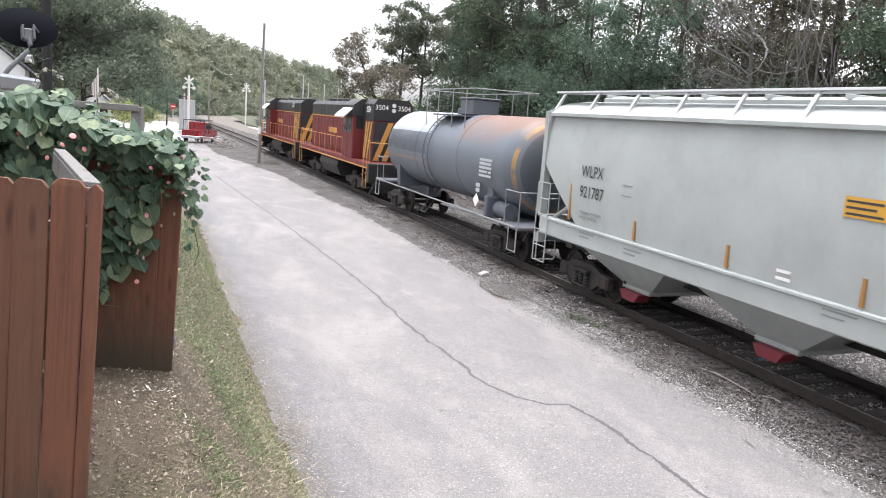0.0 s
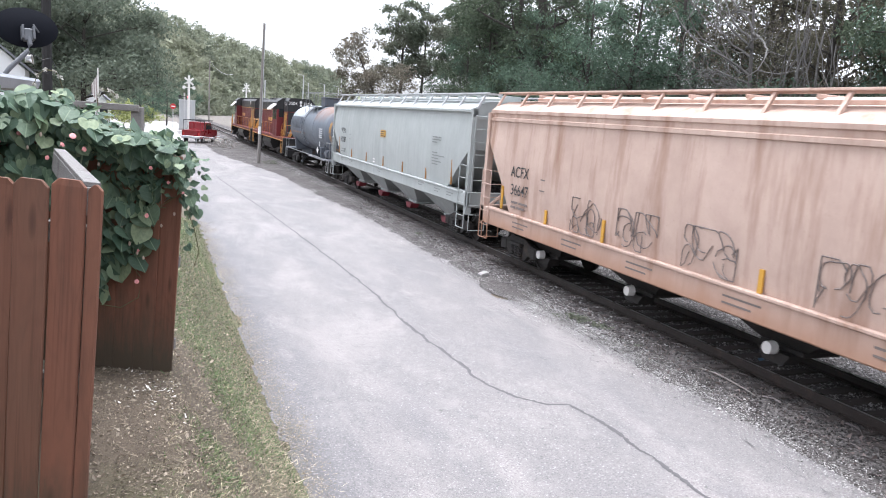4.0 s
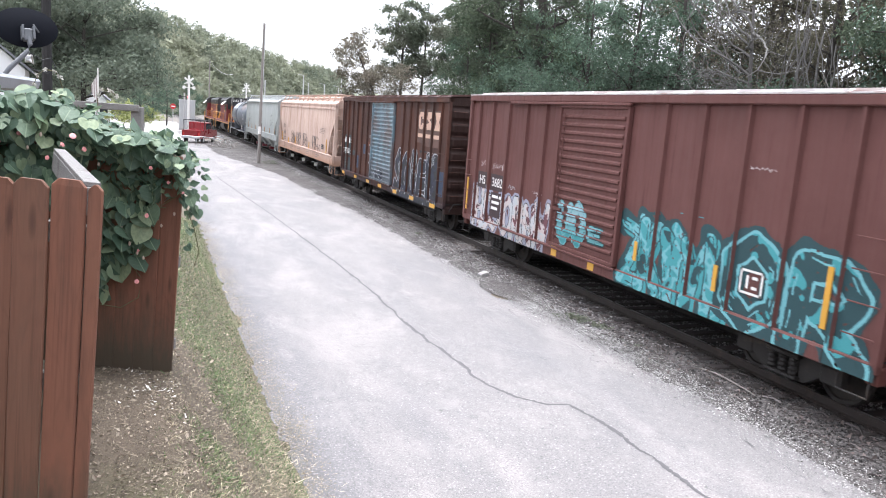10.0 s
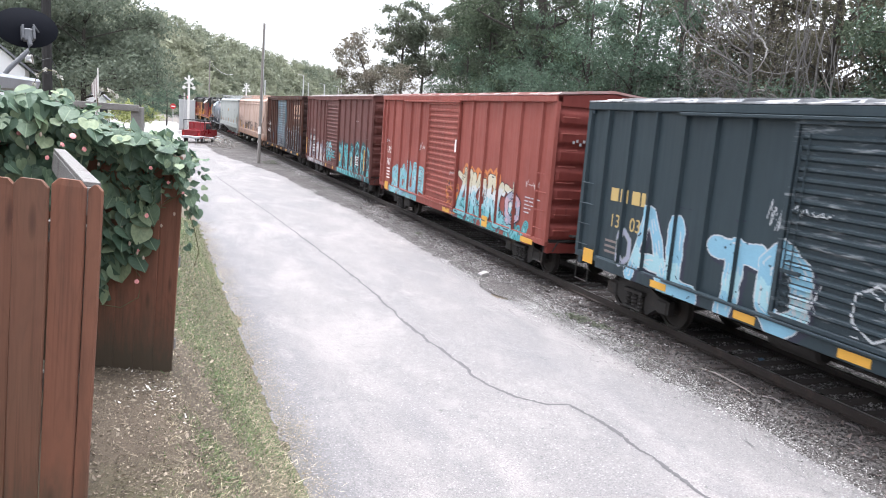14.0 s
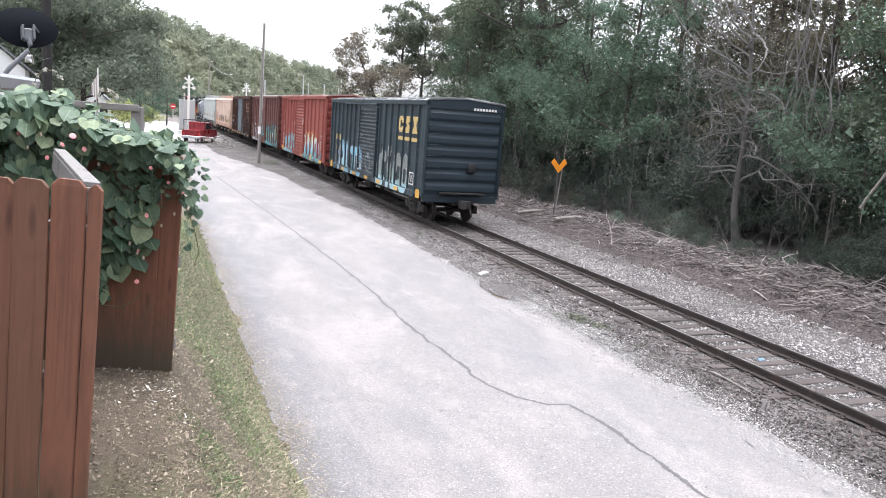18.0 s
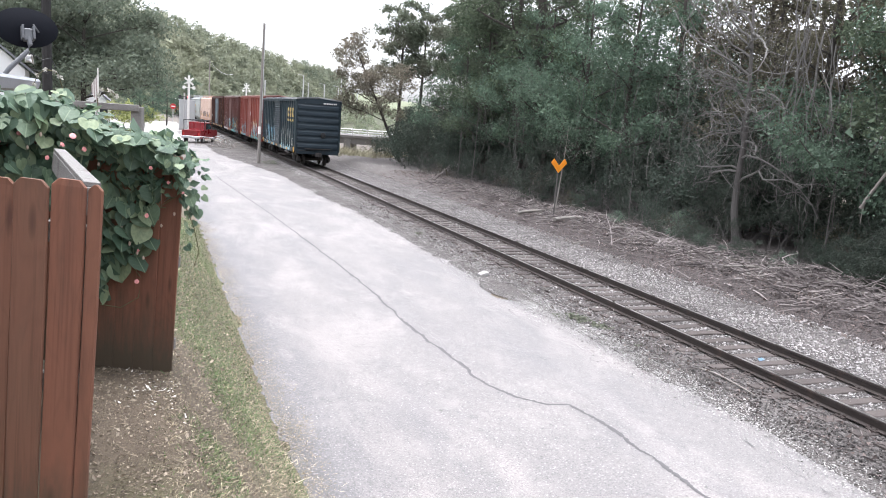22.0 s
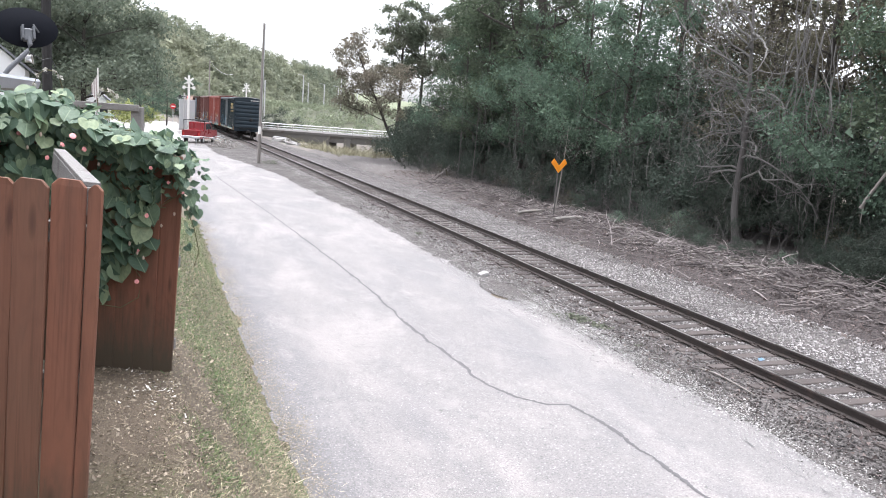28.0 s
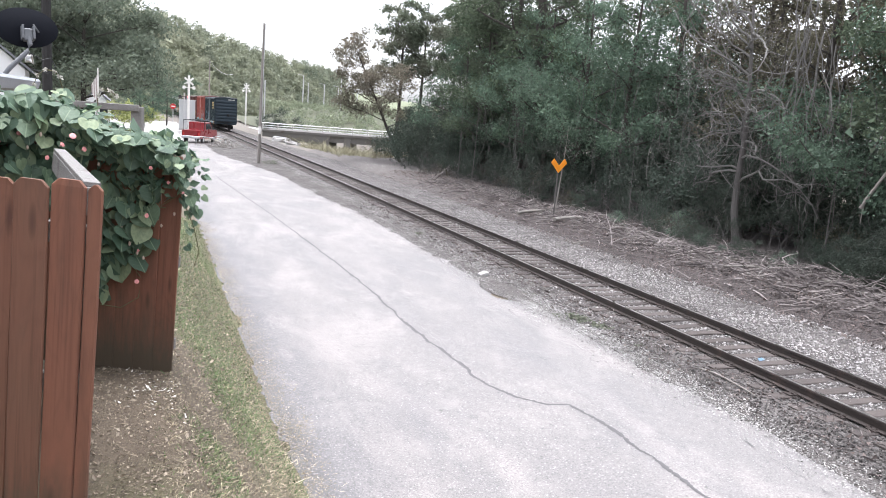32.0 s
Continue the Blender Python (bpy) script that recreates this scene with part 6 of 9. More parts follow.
def grow(rng, height, spread, low=0.25, limbs=9, lean=0.0, thick=1.0):
    """A trunk, its limbs and twigs, as lists of points with radii, and the tips."""
    r0 = (0.014 * height + 0.05) * thick
    lx, ly = lean if isinstance(lean, tuple) else (rng.uniform(-lean, lean), rng.uniform(-lean, lean))
    trunk = [Vector((lx * k * height + 0.12 * math.sin(3 * k + lx), ly * k * height + 0.12 * math.sin(4 * k), k * height * 0.92)) for k in (0, 0.15, 0.3, 0.45, 0.6, 0.75, 0.9, 1.0)]
    wood, tips = [(trunk, r0, r0 * 0.15)], [(trunk[-1], 0.5)]
    for i in range(limbs):
        k = low + (0.95 - low) * (i + rng.random() * 0.7) / limbs
        base = trunk[0].lerp(trunk[-1], k)
        base = Vector((lx * k * height, ly * k * height, k * height * 0.92))
        a = 2.4 * i + rng.uniform(-0.5, 0.5)
        reach = spread * (1.15 - 0.75 * k) * rng.uniform(0.7, 1.15)
        up = rng.uniform(0.15, 0.7)
        d = Vector((math.cos(a), math.sin(a), up))
        pts = [base, base + d * reach * 0.4 + Vector((0, 0, 0.1)), base + d * reach * 0.75 + Vector((rng.uniform(-0.3, 0.3), rng.uniform(-0.3, 0.3), 0)), base + d * reach]
        wood.append((pts, r0 * 0.4 * (1.1 - k), r0 * 0.07))
        for j in range(4):
            q = pts[1 + j % 3]
            dd = Vector((rng.uniform(-1, 1), rng.uniform(-1, 1), rng.uniform(-0.15, 0.8))) * reach * 0.45
            wood.append(([q, q + dd * 0.55 + Vector((0, 0, 0.06)), q + dd], r0 * 0.13, r0 * 0.035))
            tips.append((q + dd, reach * 0.34 + 0.25))
            tips.append((q + dd * 0.5, reach * 0.3 + 0.2))
        tips.append((pts[-1], reach * 0.35 + 0.25))
    return wood, tips


def make_tree(label, seed, height, spread, leaves, size, material, low=0.25, limbs=9, bark=None, name="tree", lean=0.02, flat=0.7, thick=1.0, clump=0.62):
    rng = random.Random(seed)
    wood, tips = grow(rng, height, spread, low, limbs, lean, thick)
    root = thing(name, label, name.replace("_", " "))
    trunk = Mesh().tube(wood[0][0], wood[0][1], 9, wood[0][2])
    part("trunk", trunk, bark or M["bark"], root, smooth=True)
    for i in range(limbs):
        br = Mesh()
        for pts, a, b in wood[1 + 5 * i:6 + 5 * i]:
            br.tube(pts, a, 5, b)
        part("limb", br, bark or M["bark"], root)
    if leaves:
        w = np.array([s ** 2 for _, s in tips])
        counts = np.maximum(1, (w / w.sum() * leaves)).astype(int)
        part("crown", leaf_mesh("crown", [tuple(p) for p, _ in tips], [s * clump for _, s in tips], counts, size, material, seed, flat, True), material, root)
    return root


def bare_tree(rng):
    """A leafless tree of crooked pale limbs, with old vines looping down beside it."""
    root = thing("bare_tree", "bare pale grey dead tree with crooked spreading limbs", "bare tree")
    spine = [Vector(p) for p in ((0, 0, -0.1), (0.02, 0.2, 0.7), (0, 0.36, 1.4), (-0.03, 0.38, 2.5), (0.02, 0.36, 3.9), (0.05, 0.46, 5.3), (0.0, 0.58, 6.9), (0.05, 0.85, 8.7))]
    part("trunk", Mesh().tube(spine, 0.16, 9, 0.045), M["twig"], root, smooth=True)
    def crooked(p, d, length, n):
        pts = [p]
        for k in range(n):
            d = (d + Vector((rng.gauss(0, 0.22), rng.gauss(0, 0.3), rng.gauss(0.03, 0.3)))).normalized()
            pts.append(pts[-1] + d * length / n)
        return pts
    for i in range(24):
        z = 2.4 + 6.0 * (i + rng.random()) / 24
        k = next(j for j in range(len(spine)) if spine[j].z > z)
        base = spine[k - 1].lerp(spine[k], (z - spine[k - 1].z) / (spine[k].z - spine[k - 1].z))
        way = 1 if i % 3 else -1
        d = Vector((rng.uniform(-0.6, 0.2), way * rng.uniform(0.6, 1.0), rng.uniform(-0.15, 0.9))).normalized()
        q = Mesh()
        limb = crooked(base, d, rng.uniform(1.8, 4.2), 8)
        q.tube(limb, 0.045, 5, 0.012)
        for j in range(6):
            p = limb[2 + j]
            t1 = crooked(p, Vector((rng.uniform(-0.5, 0.5), rng.uniform(-0.9, 0.9), rng.uniform(-0.3, 1.0))).normalized(), rng.uniform(0.7, 1.8), 5)
            q.tube(t1, 0.018, 4, 0.006)
            for m in range(3):
                t2 = crooked(t1[1 + m], Vector((rng.uniform(-0.6, 0.6), rng.uniform(-1, 1), rng.uniform(-0.6, 0.9))).normalized(), rng.uniform(0.3, 0.9), 4)
                q.tube(t2, 0.009, 3, 0.004)
        part("limb", q, M["bare_bark"], root)
    root.matrix_basis = pose(8.95, 21.15, 0.0)
    for i in range(22):
        y, x, z = rng.gauss(19.3, 0.55), 8.9 + rng.uniform(-0.4, 0.5), rng.uniform(6.5, 9.5)
        low, pts, drift = rng.uniform(2.4, 5.0), [], rng.gauss(0.0, 0.1)
        while z > low:
            pts.append((x, y, z))
            drift += rng.gauss(0, 0.09)
            x, y, z = x + rng.uniform(-0.08, 0.08), y + drift * 0.5, z - rng.uniform(0.25, 0.5)
        for k in range(5):
            pts.append((x, y, z))
            y, z = y + 0.16 * (1 if i % 2 else -1), z + 0.09 * k - 0.12
        thing("hanging_vine", "old pale vine hanging in loops beside the bare tree", "vine", "hanging vines", mesh=Mesh().tube(pts, rng.uniform(0.012, 0.028), 5, 0.008), material=M["bare_bark"])


def build_woods():
    rng = random.Random(11)
    kinds = []
    for k, (ht, sp, lv, sz, mt, low) in enumerate(((15, 4.6, 15000, 0.15, "leaf", 0.2), (13, 4.4, 17000, 0.13, "leaf_blue", 0.14), (16.5, 4.4, 14000, 0.16, "leaf", 0.3), (12, 4.0, 16000, 0.125, "leaf_blue", 0.12), (13, 3.8, 8000, 0.13, "leaf_dry", 0.26))):
        t = make_tree(("tall dark green deciduous tree", "bluish green broad-leaved tree", "tall tree with dense dark crown", "leafy green tree branching near the ground", "thin-crowned tree with olive-brown leaves")[k], 20 + k, ht, sp, lv, sz, M[mt], low, 12 + k % 3)
        kinds.append(t)
    shrubs = []
    for k, (ht, sp, lv, sz, mt) in enumerate(((3.6, 1.9, 6500, 0.085, "leaf_shrub"), (2.8, 1.7, 6000, 0.075, "leaf_shrub"), (4.4, 2.0, 7000, 0.095, "leaf_shrub"), (2.2, 1.5, 2600, 0.07, "leaf_dry"))):
        s = make_tree(("bluish green shrub at the wood's edge", "low dark green shrub at the wood's edge", "tall dark green bush", "sparse brownish undergrowth bush")[k], 40 + k, ht, sp, lv, sz, M[mt], 0.05, 9, name="shrub", flat=0.9, thick=0.35, clump=0.66)
        shrubs.append(s)
    s = make_tree("low pale bluish-green bush before the trees", 44, 1.7, 1.2, 3600, 0.06, M["leaf_mound"], 0.05, 9, name="shrub", flat=0.9, thick=0.35)
    shrubs.append(s)
    used = set()

    def put(src, x, y, turn, sc=1.0):
        if src in shrubs and sc > 0.4 and math.hypot(x - 8.1, y - 20.2) < 1.6:
            return None
        m = Matrix.Translation((x, y, ground_z(x, y) - 0.05)) @ Matrix.Rotation(turn, 4, "Z")
        if src not in used:
            used.add(src)
            src.matrix_basis = m @ Matrix.Scale(sc, 4)
            return src
        o = copy_thing(src, m)
        o.scale = (sc, sc, sc)
        return o
    # the belt of trees along the track, from a ragged front to a solid back
    y, row = 9.0, 0
    while y < 56:
        front = 8.0 + 0.5 * math.sin(y * 0.5) - 0.9 * smooth(35, 60, y) + 2.2 * math.exp(-((y - 20.4) / 1.9) ** 2) - 0.9 * (1 - smooth(14.5, 18, y))
        put(shrubs[rng.choice((0, 1, 1, 3, 3))], front + rng.uniform(-0.6, 0.5), y + rng.uniform(-0.7, 0.7), rng.uniform(0, 6.28), rng.uniform(0.22, 0.5))
        if row % 2:
            put(shrubs[rng.choice((0, 1, 2, 3))], front + rng.uniform(0.8, 1.6), y + rng.uniform(-0.8, 0.8), rng.uniform(0, 6.28), rng.uniform(0.55, 0.95))
        put(shrubs[rng.choice((0, 1, 2))], front + rng.uniform(2.6, 3.8), y + rng.uniform(-0.8, 0.8), rng.uniform(0, 6.28), rng.uniform(1.0, 1.4))
        y, row = y + 1.9, row + 1
    for x, y, k, sc in ((11.4, 9.0, 1, 0.8), (11.3, 12.4, 3, 0.82), (11.2, 16.4, 3, 0.88), (10.4, 30.8, 1, 0.86), (9.9, 34.6, 3, 0.95), (10.2, 38.4, 1, 0.85), (10.0, 42.0, 3, 0.9), (9.6, 45.6, 0, 0.74), (9.4, 49.0, 1, 0.78)):
        put(kinds[k], x, y, rng.uniform(0, 6.28), sc)
    for x, y, k, sc in ((17.4, 10.5, 0, 1.0), (16.9, 17.7, 0, 0.95), (15.5, 33.2, 0, 1.0), (16.0, 37.0, 1, 1.0), (17.2, 43.1, 0, 1.03), (17.2, 50.8, 2, 0.94), (19.0, 60.7, 0, 0.91)):
        put(kinds[k], x, y, rng.uniform(0, 6.28), sc)
    for x, y, k, sc in ((12.6, 19.0, 3, 0.9), (13.9, 17.4, 0, 1.0), (11.6, 14.2, 1, 0.9), (17.5, 21.5, 2, 1.0)):
        put(kinds[k], x, y, rng.uniform(0, 6.28), sc)
    for x, y, sc in ((12.7, 21.6, 1.0), (14.5, 23.6, 1.1), (18.5, 27.5, 1.15), (12.9, 24.4, 0.85), (14.6, 27.2, 0.95), (13.8, 26.0, 0.9), (16.0, 29.5, 1.1)):
        put(kinds[4], x, y, rng.uniform(0, 6.28), sc)
    # the thin end of the belt: a leaning tree, an open one behind it, bushes under them
    lt = make_tree("leaning thin tree with sparse olive-brown leaves", 81, 11.0, 4.0, 13000, 0.17, M["leaf_olive"], 0.3, 16, lean=(-0.42, 0.13), thick=0.75)
    lt.matrix_basis = pose(8.6, 59.5, -0.3)
    lt = make_tree("tall open-crowned tree with a bare lower trunk", 82, 15.0, 3.8, 12500, 0.18, M["leaf_open"], 0.5, 13, lean=(0.03, 0.0), thick=0.8)
    lt.matrix_basis = pose(10.9, 63.5, -0.3)
    for x, y, turn in ((12.5, 58.5, 100), (13.6, 56.5, 220)):
        copy_thing(lt, pose(x, y, -0.3, 0, 0, turn))
    copy_thing(lt, pose(9.9, 66.5, -0.3, 0, 0, 300))
    for x, y, k, sc in ((8.0, 55.5, 2, 1.1), (9.4, 56.5, 0, 1.3), (8.6, 58, 2, 1.0), (10.6, 59, 2, 1.35), (11.5, 55, 2, 1.4), (9.6, 61, 3, 1.4), (7.6, 60, 3, 1.0), (7.3, 63, 3, 0.9), (12.5, 62, 2, 1.3), (8.2, 52.5, 0, 1.1), (7.7, 22.9, 4, 0.62), (7.3, 21.1, 4, 0.38), (7.0, 19.6, 4, 0.32), (7.2, 17.2, 4, 0.42), (6.8, 25.6, 4, 0.4), (7.3, 19.4, 1, 0.3), (7.0, 20.6, 0, 0.26), (7.4, 21.8, 1, 0.34), (7.0, 18.4, 1, 0.3), (6.9, 23.2, 0, 0.3), (11.2, 23.2, 0, 1.15), (11.8, 21.6, 2, 1.0), (11.4, 25.3, 2, 1.05), (11.4, 27.6, 2, 1.2), (12.6, 24.4, 0, 1.3), (15.5, 19.5, 2, 1.6), (16.5, 22.5, 0, 1.7), (8.3, 15.9, 1, 0.5), (7.9, 14.6, 0, 0.42), (7.5, 13.4, 1, 0.45), (8.9, 16.9, 1, 0.42), (8.6, 14.6, 2, 0.5), (7.7, 12.2, 2, 0.42), (14.0, 16.5, 2, 1.5), (17.5, 25.5, 2, 1.6), (19.0, 29.0, 0, 1.8), (13.6, 31.0, 2, 1.5), (14.2, 34.5, 2, 1.5), (13.8, 28.6, 0, 1.6), (15.0, 38.0, 2, 1.6), (16.5, 32.5, 2, 1.8), (20.5, 34.0, 0, 2.0)):
        put(shrubs[k], x, y, rng.uniform(0, 6.28), sc)
    # coarse unseen trees, added behind and beside the view to block low light
    plainer = make_tree("unseen leafy green tree added outside the view", 71, 14.0, 4.6, 1600, 0.5, M["leaf"], 0.2, 7)
    for x, y, k in ((13, -4, 0), (12.5, -14, 1), (14, -26, 2), (19, -9, 2), (20, -22, 0), (13, -38, 3), (-26, -22, 0), (-20, -28, 2), (-12, -32, 1), (-4, -42, 0), (-33, -10, 2), (-38, 8, 0), (-34, 24, 1), (-40, 42, 2), (-30, 36, 3)):
        put(plainer, x, y, rng.uniform(0, 6.28), rng.uniform(0.9, 1.1))
    for x, y, k, sc in ((11.5, 45, 2, 1.05), (11.3, 50.5, 0, 1.0), (15.5, 54, 2, 1.1), (12.4, 39, 0, 1.1), (12.6, 30.6, 1, 1.05), (10.9, 15.0, 0, 0.9), (12, 15.5, 2, 1.0)):
        put(kinds[k], x, y, rng.uniform(0, 6.28), sc)
    old = make_tree("big old tree with a thick dark trunk", 83, 19.0, 5.0, 9000, 0.16, M["leaf"], 0.4, 13, thick=1.7)
    for x, y, sc in ((10.9, 42.0, 1.0), (10.9, 48.2, 1.0)):
        put(old, x, y, rng.uniform(0, 6.28), sc)
    # big trees over by the houses and behind them
    big = make_tree("large spreading grey-green tree over by the houses", 91, 17.5, 8.8, 52000, 0.27, M["leaf_big"], 0.12, 19, clump=0.8)
    for x, y, sc in ((-17.0, 82, 1.0), (-24.5, 88, 1.1)):
        put(big, x, y, rng.uniform(0, 6.28), sc)
    lime = make_tree("bright yellow-green bush by the far houses", 92, 3.2, 2.0, 2600, 0.2, M["leaf_lime"], 0.05, 9, name="shrub", flat=0.9, thick=0.4)
    for x, y, sc in ((-14.2, 104, 1.1), (-11.8, 113, 0.9)):
        put(lime, x, y, rng.uniform(0, 6.28), sc)
    for x, y, sc, k in ((-27, 80, 1.0, 1), (-32, 92, 1.1, 0), (-8.6, 128, 0.62, 1), (-10.5, 150, 0.85, 1), (-13, 158, 0.95, 0), (-4, 172, 0.9, 3), (-13.2, 112, 0.6, 3), (-24, 150, 1.0, 2), (-36, 140, 1.1, 1), (-48, 120, 1.1, 0)):
        put(kinds[k], x, y, rng.uniform(0, 6.28), sc)
    put(shrubs[0], 7.2, 116.5, 0.7, 1.5)
    for x, y, sc in ((4.6, 92, 0.45), (5.3, 88, 0.55), (6.1, 84, 0.6), (6.9, 80, 0.55), (7.6, 76, 0.6), (5.6, 95, 0.4), (6.6, 89, 0.5)):
        put(shrubs[3], x, y, rng.uniform(0, 6.28), sc)
    for x, y, sc, k in ((5.8, 119, 1.0, 0), (7.5, 121, 1.15, 1), (9.5, 122, 0.8, 0), (-12.5, 118, 0.9, 3), (-15, 121, 0.8, 1)):
        put(shrubs[k], x, y, rng.uniform(0, 6.28), sc)
    # bare pale tree before the wood, and dead stems beside it
    bare_tree(rng)
    b = make_tree("small bare dead sapling with pale forked twigs", 62, 4.4, 1.1, 0, 0, None, 0.55, 6, M["pale_bark"], "bare_tree", 0.04, thick=0.35)
    b.matrix_basis = pose(5.75, 28.9, 0.0)
    for i, (x, y, ht) in enumerate(((6.9, 41, 6.5), (7.0, 43.5, 6.0), (8.0, 33, 5), (8.6, 17.0, 5), (8.0, 26.5, 4.5))):
        b = make_tree("thin bare grey stem among the bushes", 63 + i, ht, 1.5, 0, 0, None, 0.5, 7, M["twig"], "bare_tree", 0.05, thick=0.22)
        b.matrix_basis = pose(x, y, 0.0)
    # hanging creepers, dead and tangled
    q = Mesh()
    for i in range(190):
        y = rng.uniform(11, 50)
        x, z = 8.3 + rng.uniform(-0.2, 2.2) - 1.0 * smooth(35, 60, y), rng.uniform(2.5, 7.5)
        pts = []
        while z > rng.uniform(0.4, 2.2) and len(pts) < 10:
            pts.append((x, y, z))
            x, y, z = x + rng.uniform(-0.2, 0.2), y + rng.uniform(-0.25, 0.25), z - rng.uniform(0.2, 0.7)
        if len(pts) > 2:
            q.tube(pts, rng.uniform(0.006, 0.014), 3)
    # a haze of fine twigs before the gap in the wood
    for i in range(520):
        x, y, z = rng.uniform(8.8, 10.6), rng.uniform(18.5, 27.0), rng.uniform(1.6, 7.0)
        a, up, pts = rng.uniform(0, 6.28), rng.gauss(0.1, 0.5), []
        for k in range(5):
            pts.append((x, y, z))
            a, up = a + rng.gauss(0, 0.5), up + rng.gauss(0, 0.3)
            x, y, z = x + 0.12 * math.cos(a), y + 0.26 * math.sin(a), z + 0.24 * up
        q.tube(pts, rng.uniform(0.006, 0.012), 3, 0.003)
    # thin dead twigs standing among the shrubs at the edge
    for i in range(620):
        y = 10 + 42 * rng.random()
        x = 7.6 + 0.7 * math.sin(y * 0.5) - 1.2 * smooth(35, 60, y) + rng.uniform(-0.5, 1.2)
        z = ground_z(x, y)
        hh, dx, dy = rng.uniform(0.4, 2.2), rng.gauss(0, 0.6), rng.gauss(0, 0.6)
        q.tube([(x, y, z), (x + dx * 0.4, y + dy * 0.5, z + hh * 0.6), (x + dx, y + dy, z + hh)], 0.007, 4, 0.003)
    thing("dead_creepers", "tangled dead grey creepers and twigs among the bushes", "creeper", kind="stuff", mesh=q, material=M["twig"])
    q = Mesh().tube([(7.86, 15.46, 2.3), (7.98, 15.28, 2.8), (8.2, 15.0, 3.5), (8.6, 14.6, 4.5), (9.4, 14.3, 6.1)], 0.05, 7, 0.035)
    q.tube([(7.9, 15.4, 2.45), (7.88, 15.4, 1.85)], 0.03, 5, 0.006)
    thing("broken_branch", "broken pale branch hanging out of the trees", "branch", mesh=q, material=M["pale_bark"])


def build_scrub():
    """Cut sticks and litter on the verge, grass and weeds."""
    rng = random.Random(7)
    q = Mesh()
    for i in range(8600):
        y = 7 + 36 * rng.random() ** 1.7
        x = rng.gauss(6.0, 1.05)
        if not 3.7 < x < min(9.5, 6.5 + 0.48 * (y - 13.2)):
            continue
        big = rng.random() < 0.05
        L, a, r = rng.uniform(0.15, 0.75) * (2.8 if big else 1), rng.uniform(0, 2 * math.pi), rng.uniform(0.007, 0.023) * (1.6 if big else 1)
        heap = math.exp(-((x - 6.9) / 1.0) ** 2 - ((y - 16.0) / 5.0) ** 2)
        z = ground_z(x, y) + rng.uniform(0.07, 0.17 + 0.3 * heap)
        pts, lift = [], rng.gauss(0.05, 0.25)
        for k in range(5):
            pts.append((x, y, z))
            a += rng.gauss(0, 0.42)
            x, y, z = x + math.cos(a) * L / 4, y + math.sin(a) * L / 4, max(ground_z(x, y) + 0.06, z + (lift - 0.05 * k) * L / 4)
        q.tube(pts, r, 3, r * 0.45)
    thing("brushwood", "grey cut sticks and brushwood strewn on the verge", "brushwood", kind="stuff", mesh=q, material=M["stick"])
    rows = []
    for i in range(300):
        y = -30 + 0.35 * i
        e = 3.35 + 0.3 * noise.noise((1, y * 0.6, 2)) + 0.15 * noise.noise((4, y * 2, 2))
        rows.append([(x, y, ground_z(x, y) + (0.07 if k else -0.03) + 0.03 * noise.noise((x * 2, y * 2, 5))) for k, x in enumerate((e, e + 0.35, e + 0.7, e + 1.1, e + 1.5, e + 2.0, e + 2.5, e + 3.2, e + 4.0, e + 5, 10, 12, 14, 17, 21, 26))])
    thing("verge", "brown earth and leaf litter between track and trees", "verge", kind="structure", mesh=Mesh().loft(rows, closed=False, caps=False), material=M["verge"], smooth=True)
    rg = np.random.default_rng(18)
    n = 40000
    ys, xs = 6 + 44 * rg.random(n) ** 1.4, np.clip(rg.normal(5.6, 1.3, n), 3.4, 9.5)
    q2 = leaf_mesh("leaf_litter", [(x, y, ground_z(x, y) + 0.09) for x, y in zip(xs, ys)], [0.03] * n, [1] * n, 0.06, M["litter"], 19, 0.4, True)
    tagged(new("leaf_litter", q2), "dry brown leaves lying on the verge", "litter", kind="stuff")
    for x, y, L, a, r in ((6.55, 14.6, 1.15, 2.25, 0.06), (6.5, 18.2, 2.6, 2.5, 0.05), (5.9, 17.0, 2.0, 2.9, 0.04), (7.4, 15.5, 2.4, 1.7, 0.045), (4.7, 29.0, 2.3, 0.5, 0.07), (5.3, 26.9, 1.9, 0.4, 0.08), (3.6, 23, 0.9, 0.2, 0.03), (6.6, 13.0, 1.8, 2.0, 0.04)):
        z = ground_z(x, y) + r + 0.09
        m = Mesh().tube([(-L / 2, 0, 0), (-L / 6, 0.03, 0.02), (L / 5, -0.02, 0.03), (L / 2, 0.02, 0.0)], r, 8, r * 0.75)
        o = thing("log", "pale dead log lying on the verge", "log", "logs on the verge", mesh=m, material=M["pale_bark"])
        o.matrix_basis = pose(x, y, z, 0, 0, math.degrees(a))
    # blades of grass: a green strip along the bank, straw towards the road
    def blades(n, place, h, seed, flat=0.5, wide=0.06):
        rg = np.random.default_rng(seed)
        p = np.array([place(rg) for _ in range(n)])
        a = rg.uniform(0, 6.28, n)
        hh = h * rg.lognormal(0, 0.4, n)
        w = 0.0025 + wide * hh * rg.random(n)
        d = np.stack([np.cos(a), np.sin(a), np.zeros(n)], 1)
        tip = p + np.stack([rg.normal(0, 1, n) * hh * flat, rg.normal(0, 1, n) * hh * flat, hh * (1.1 - 0.7 * flat)], 1)
        v = np.stack([p - d * w[:, None], p + d * w[:, None], tip], 1).reshape(-1, 3)
        me = bpy.data.meshes.new("grass")
        me.from_pydata(v.tolist(), [], np.arange(3 * n).reshape(-1, 3).tolist())
        return me
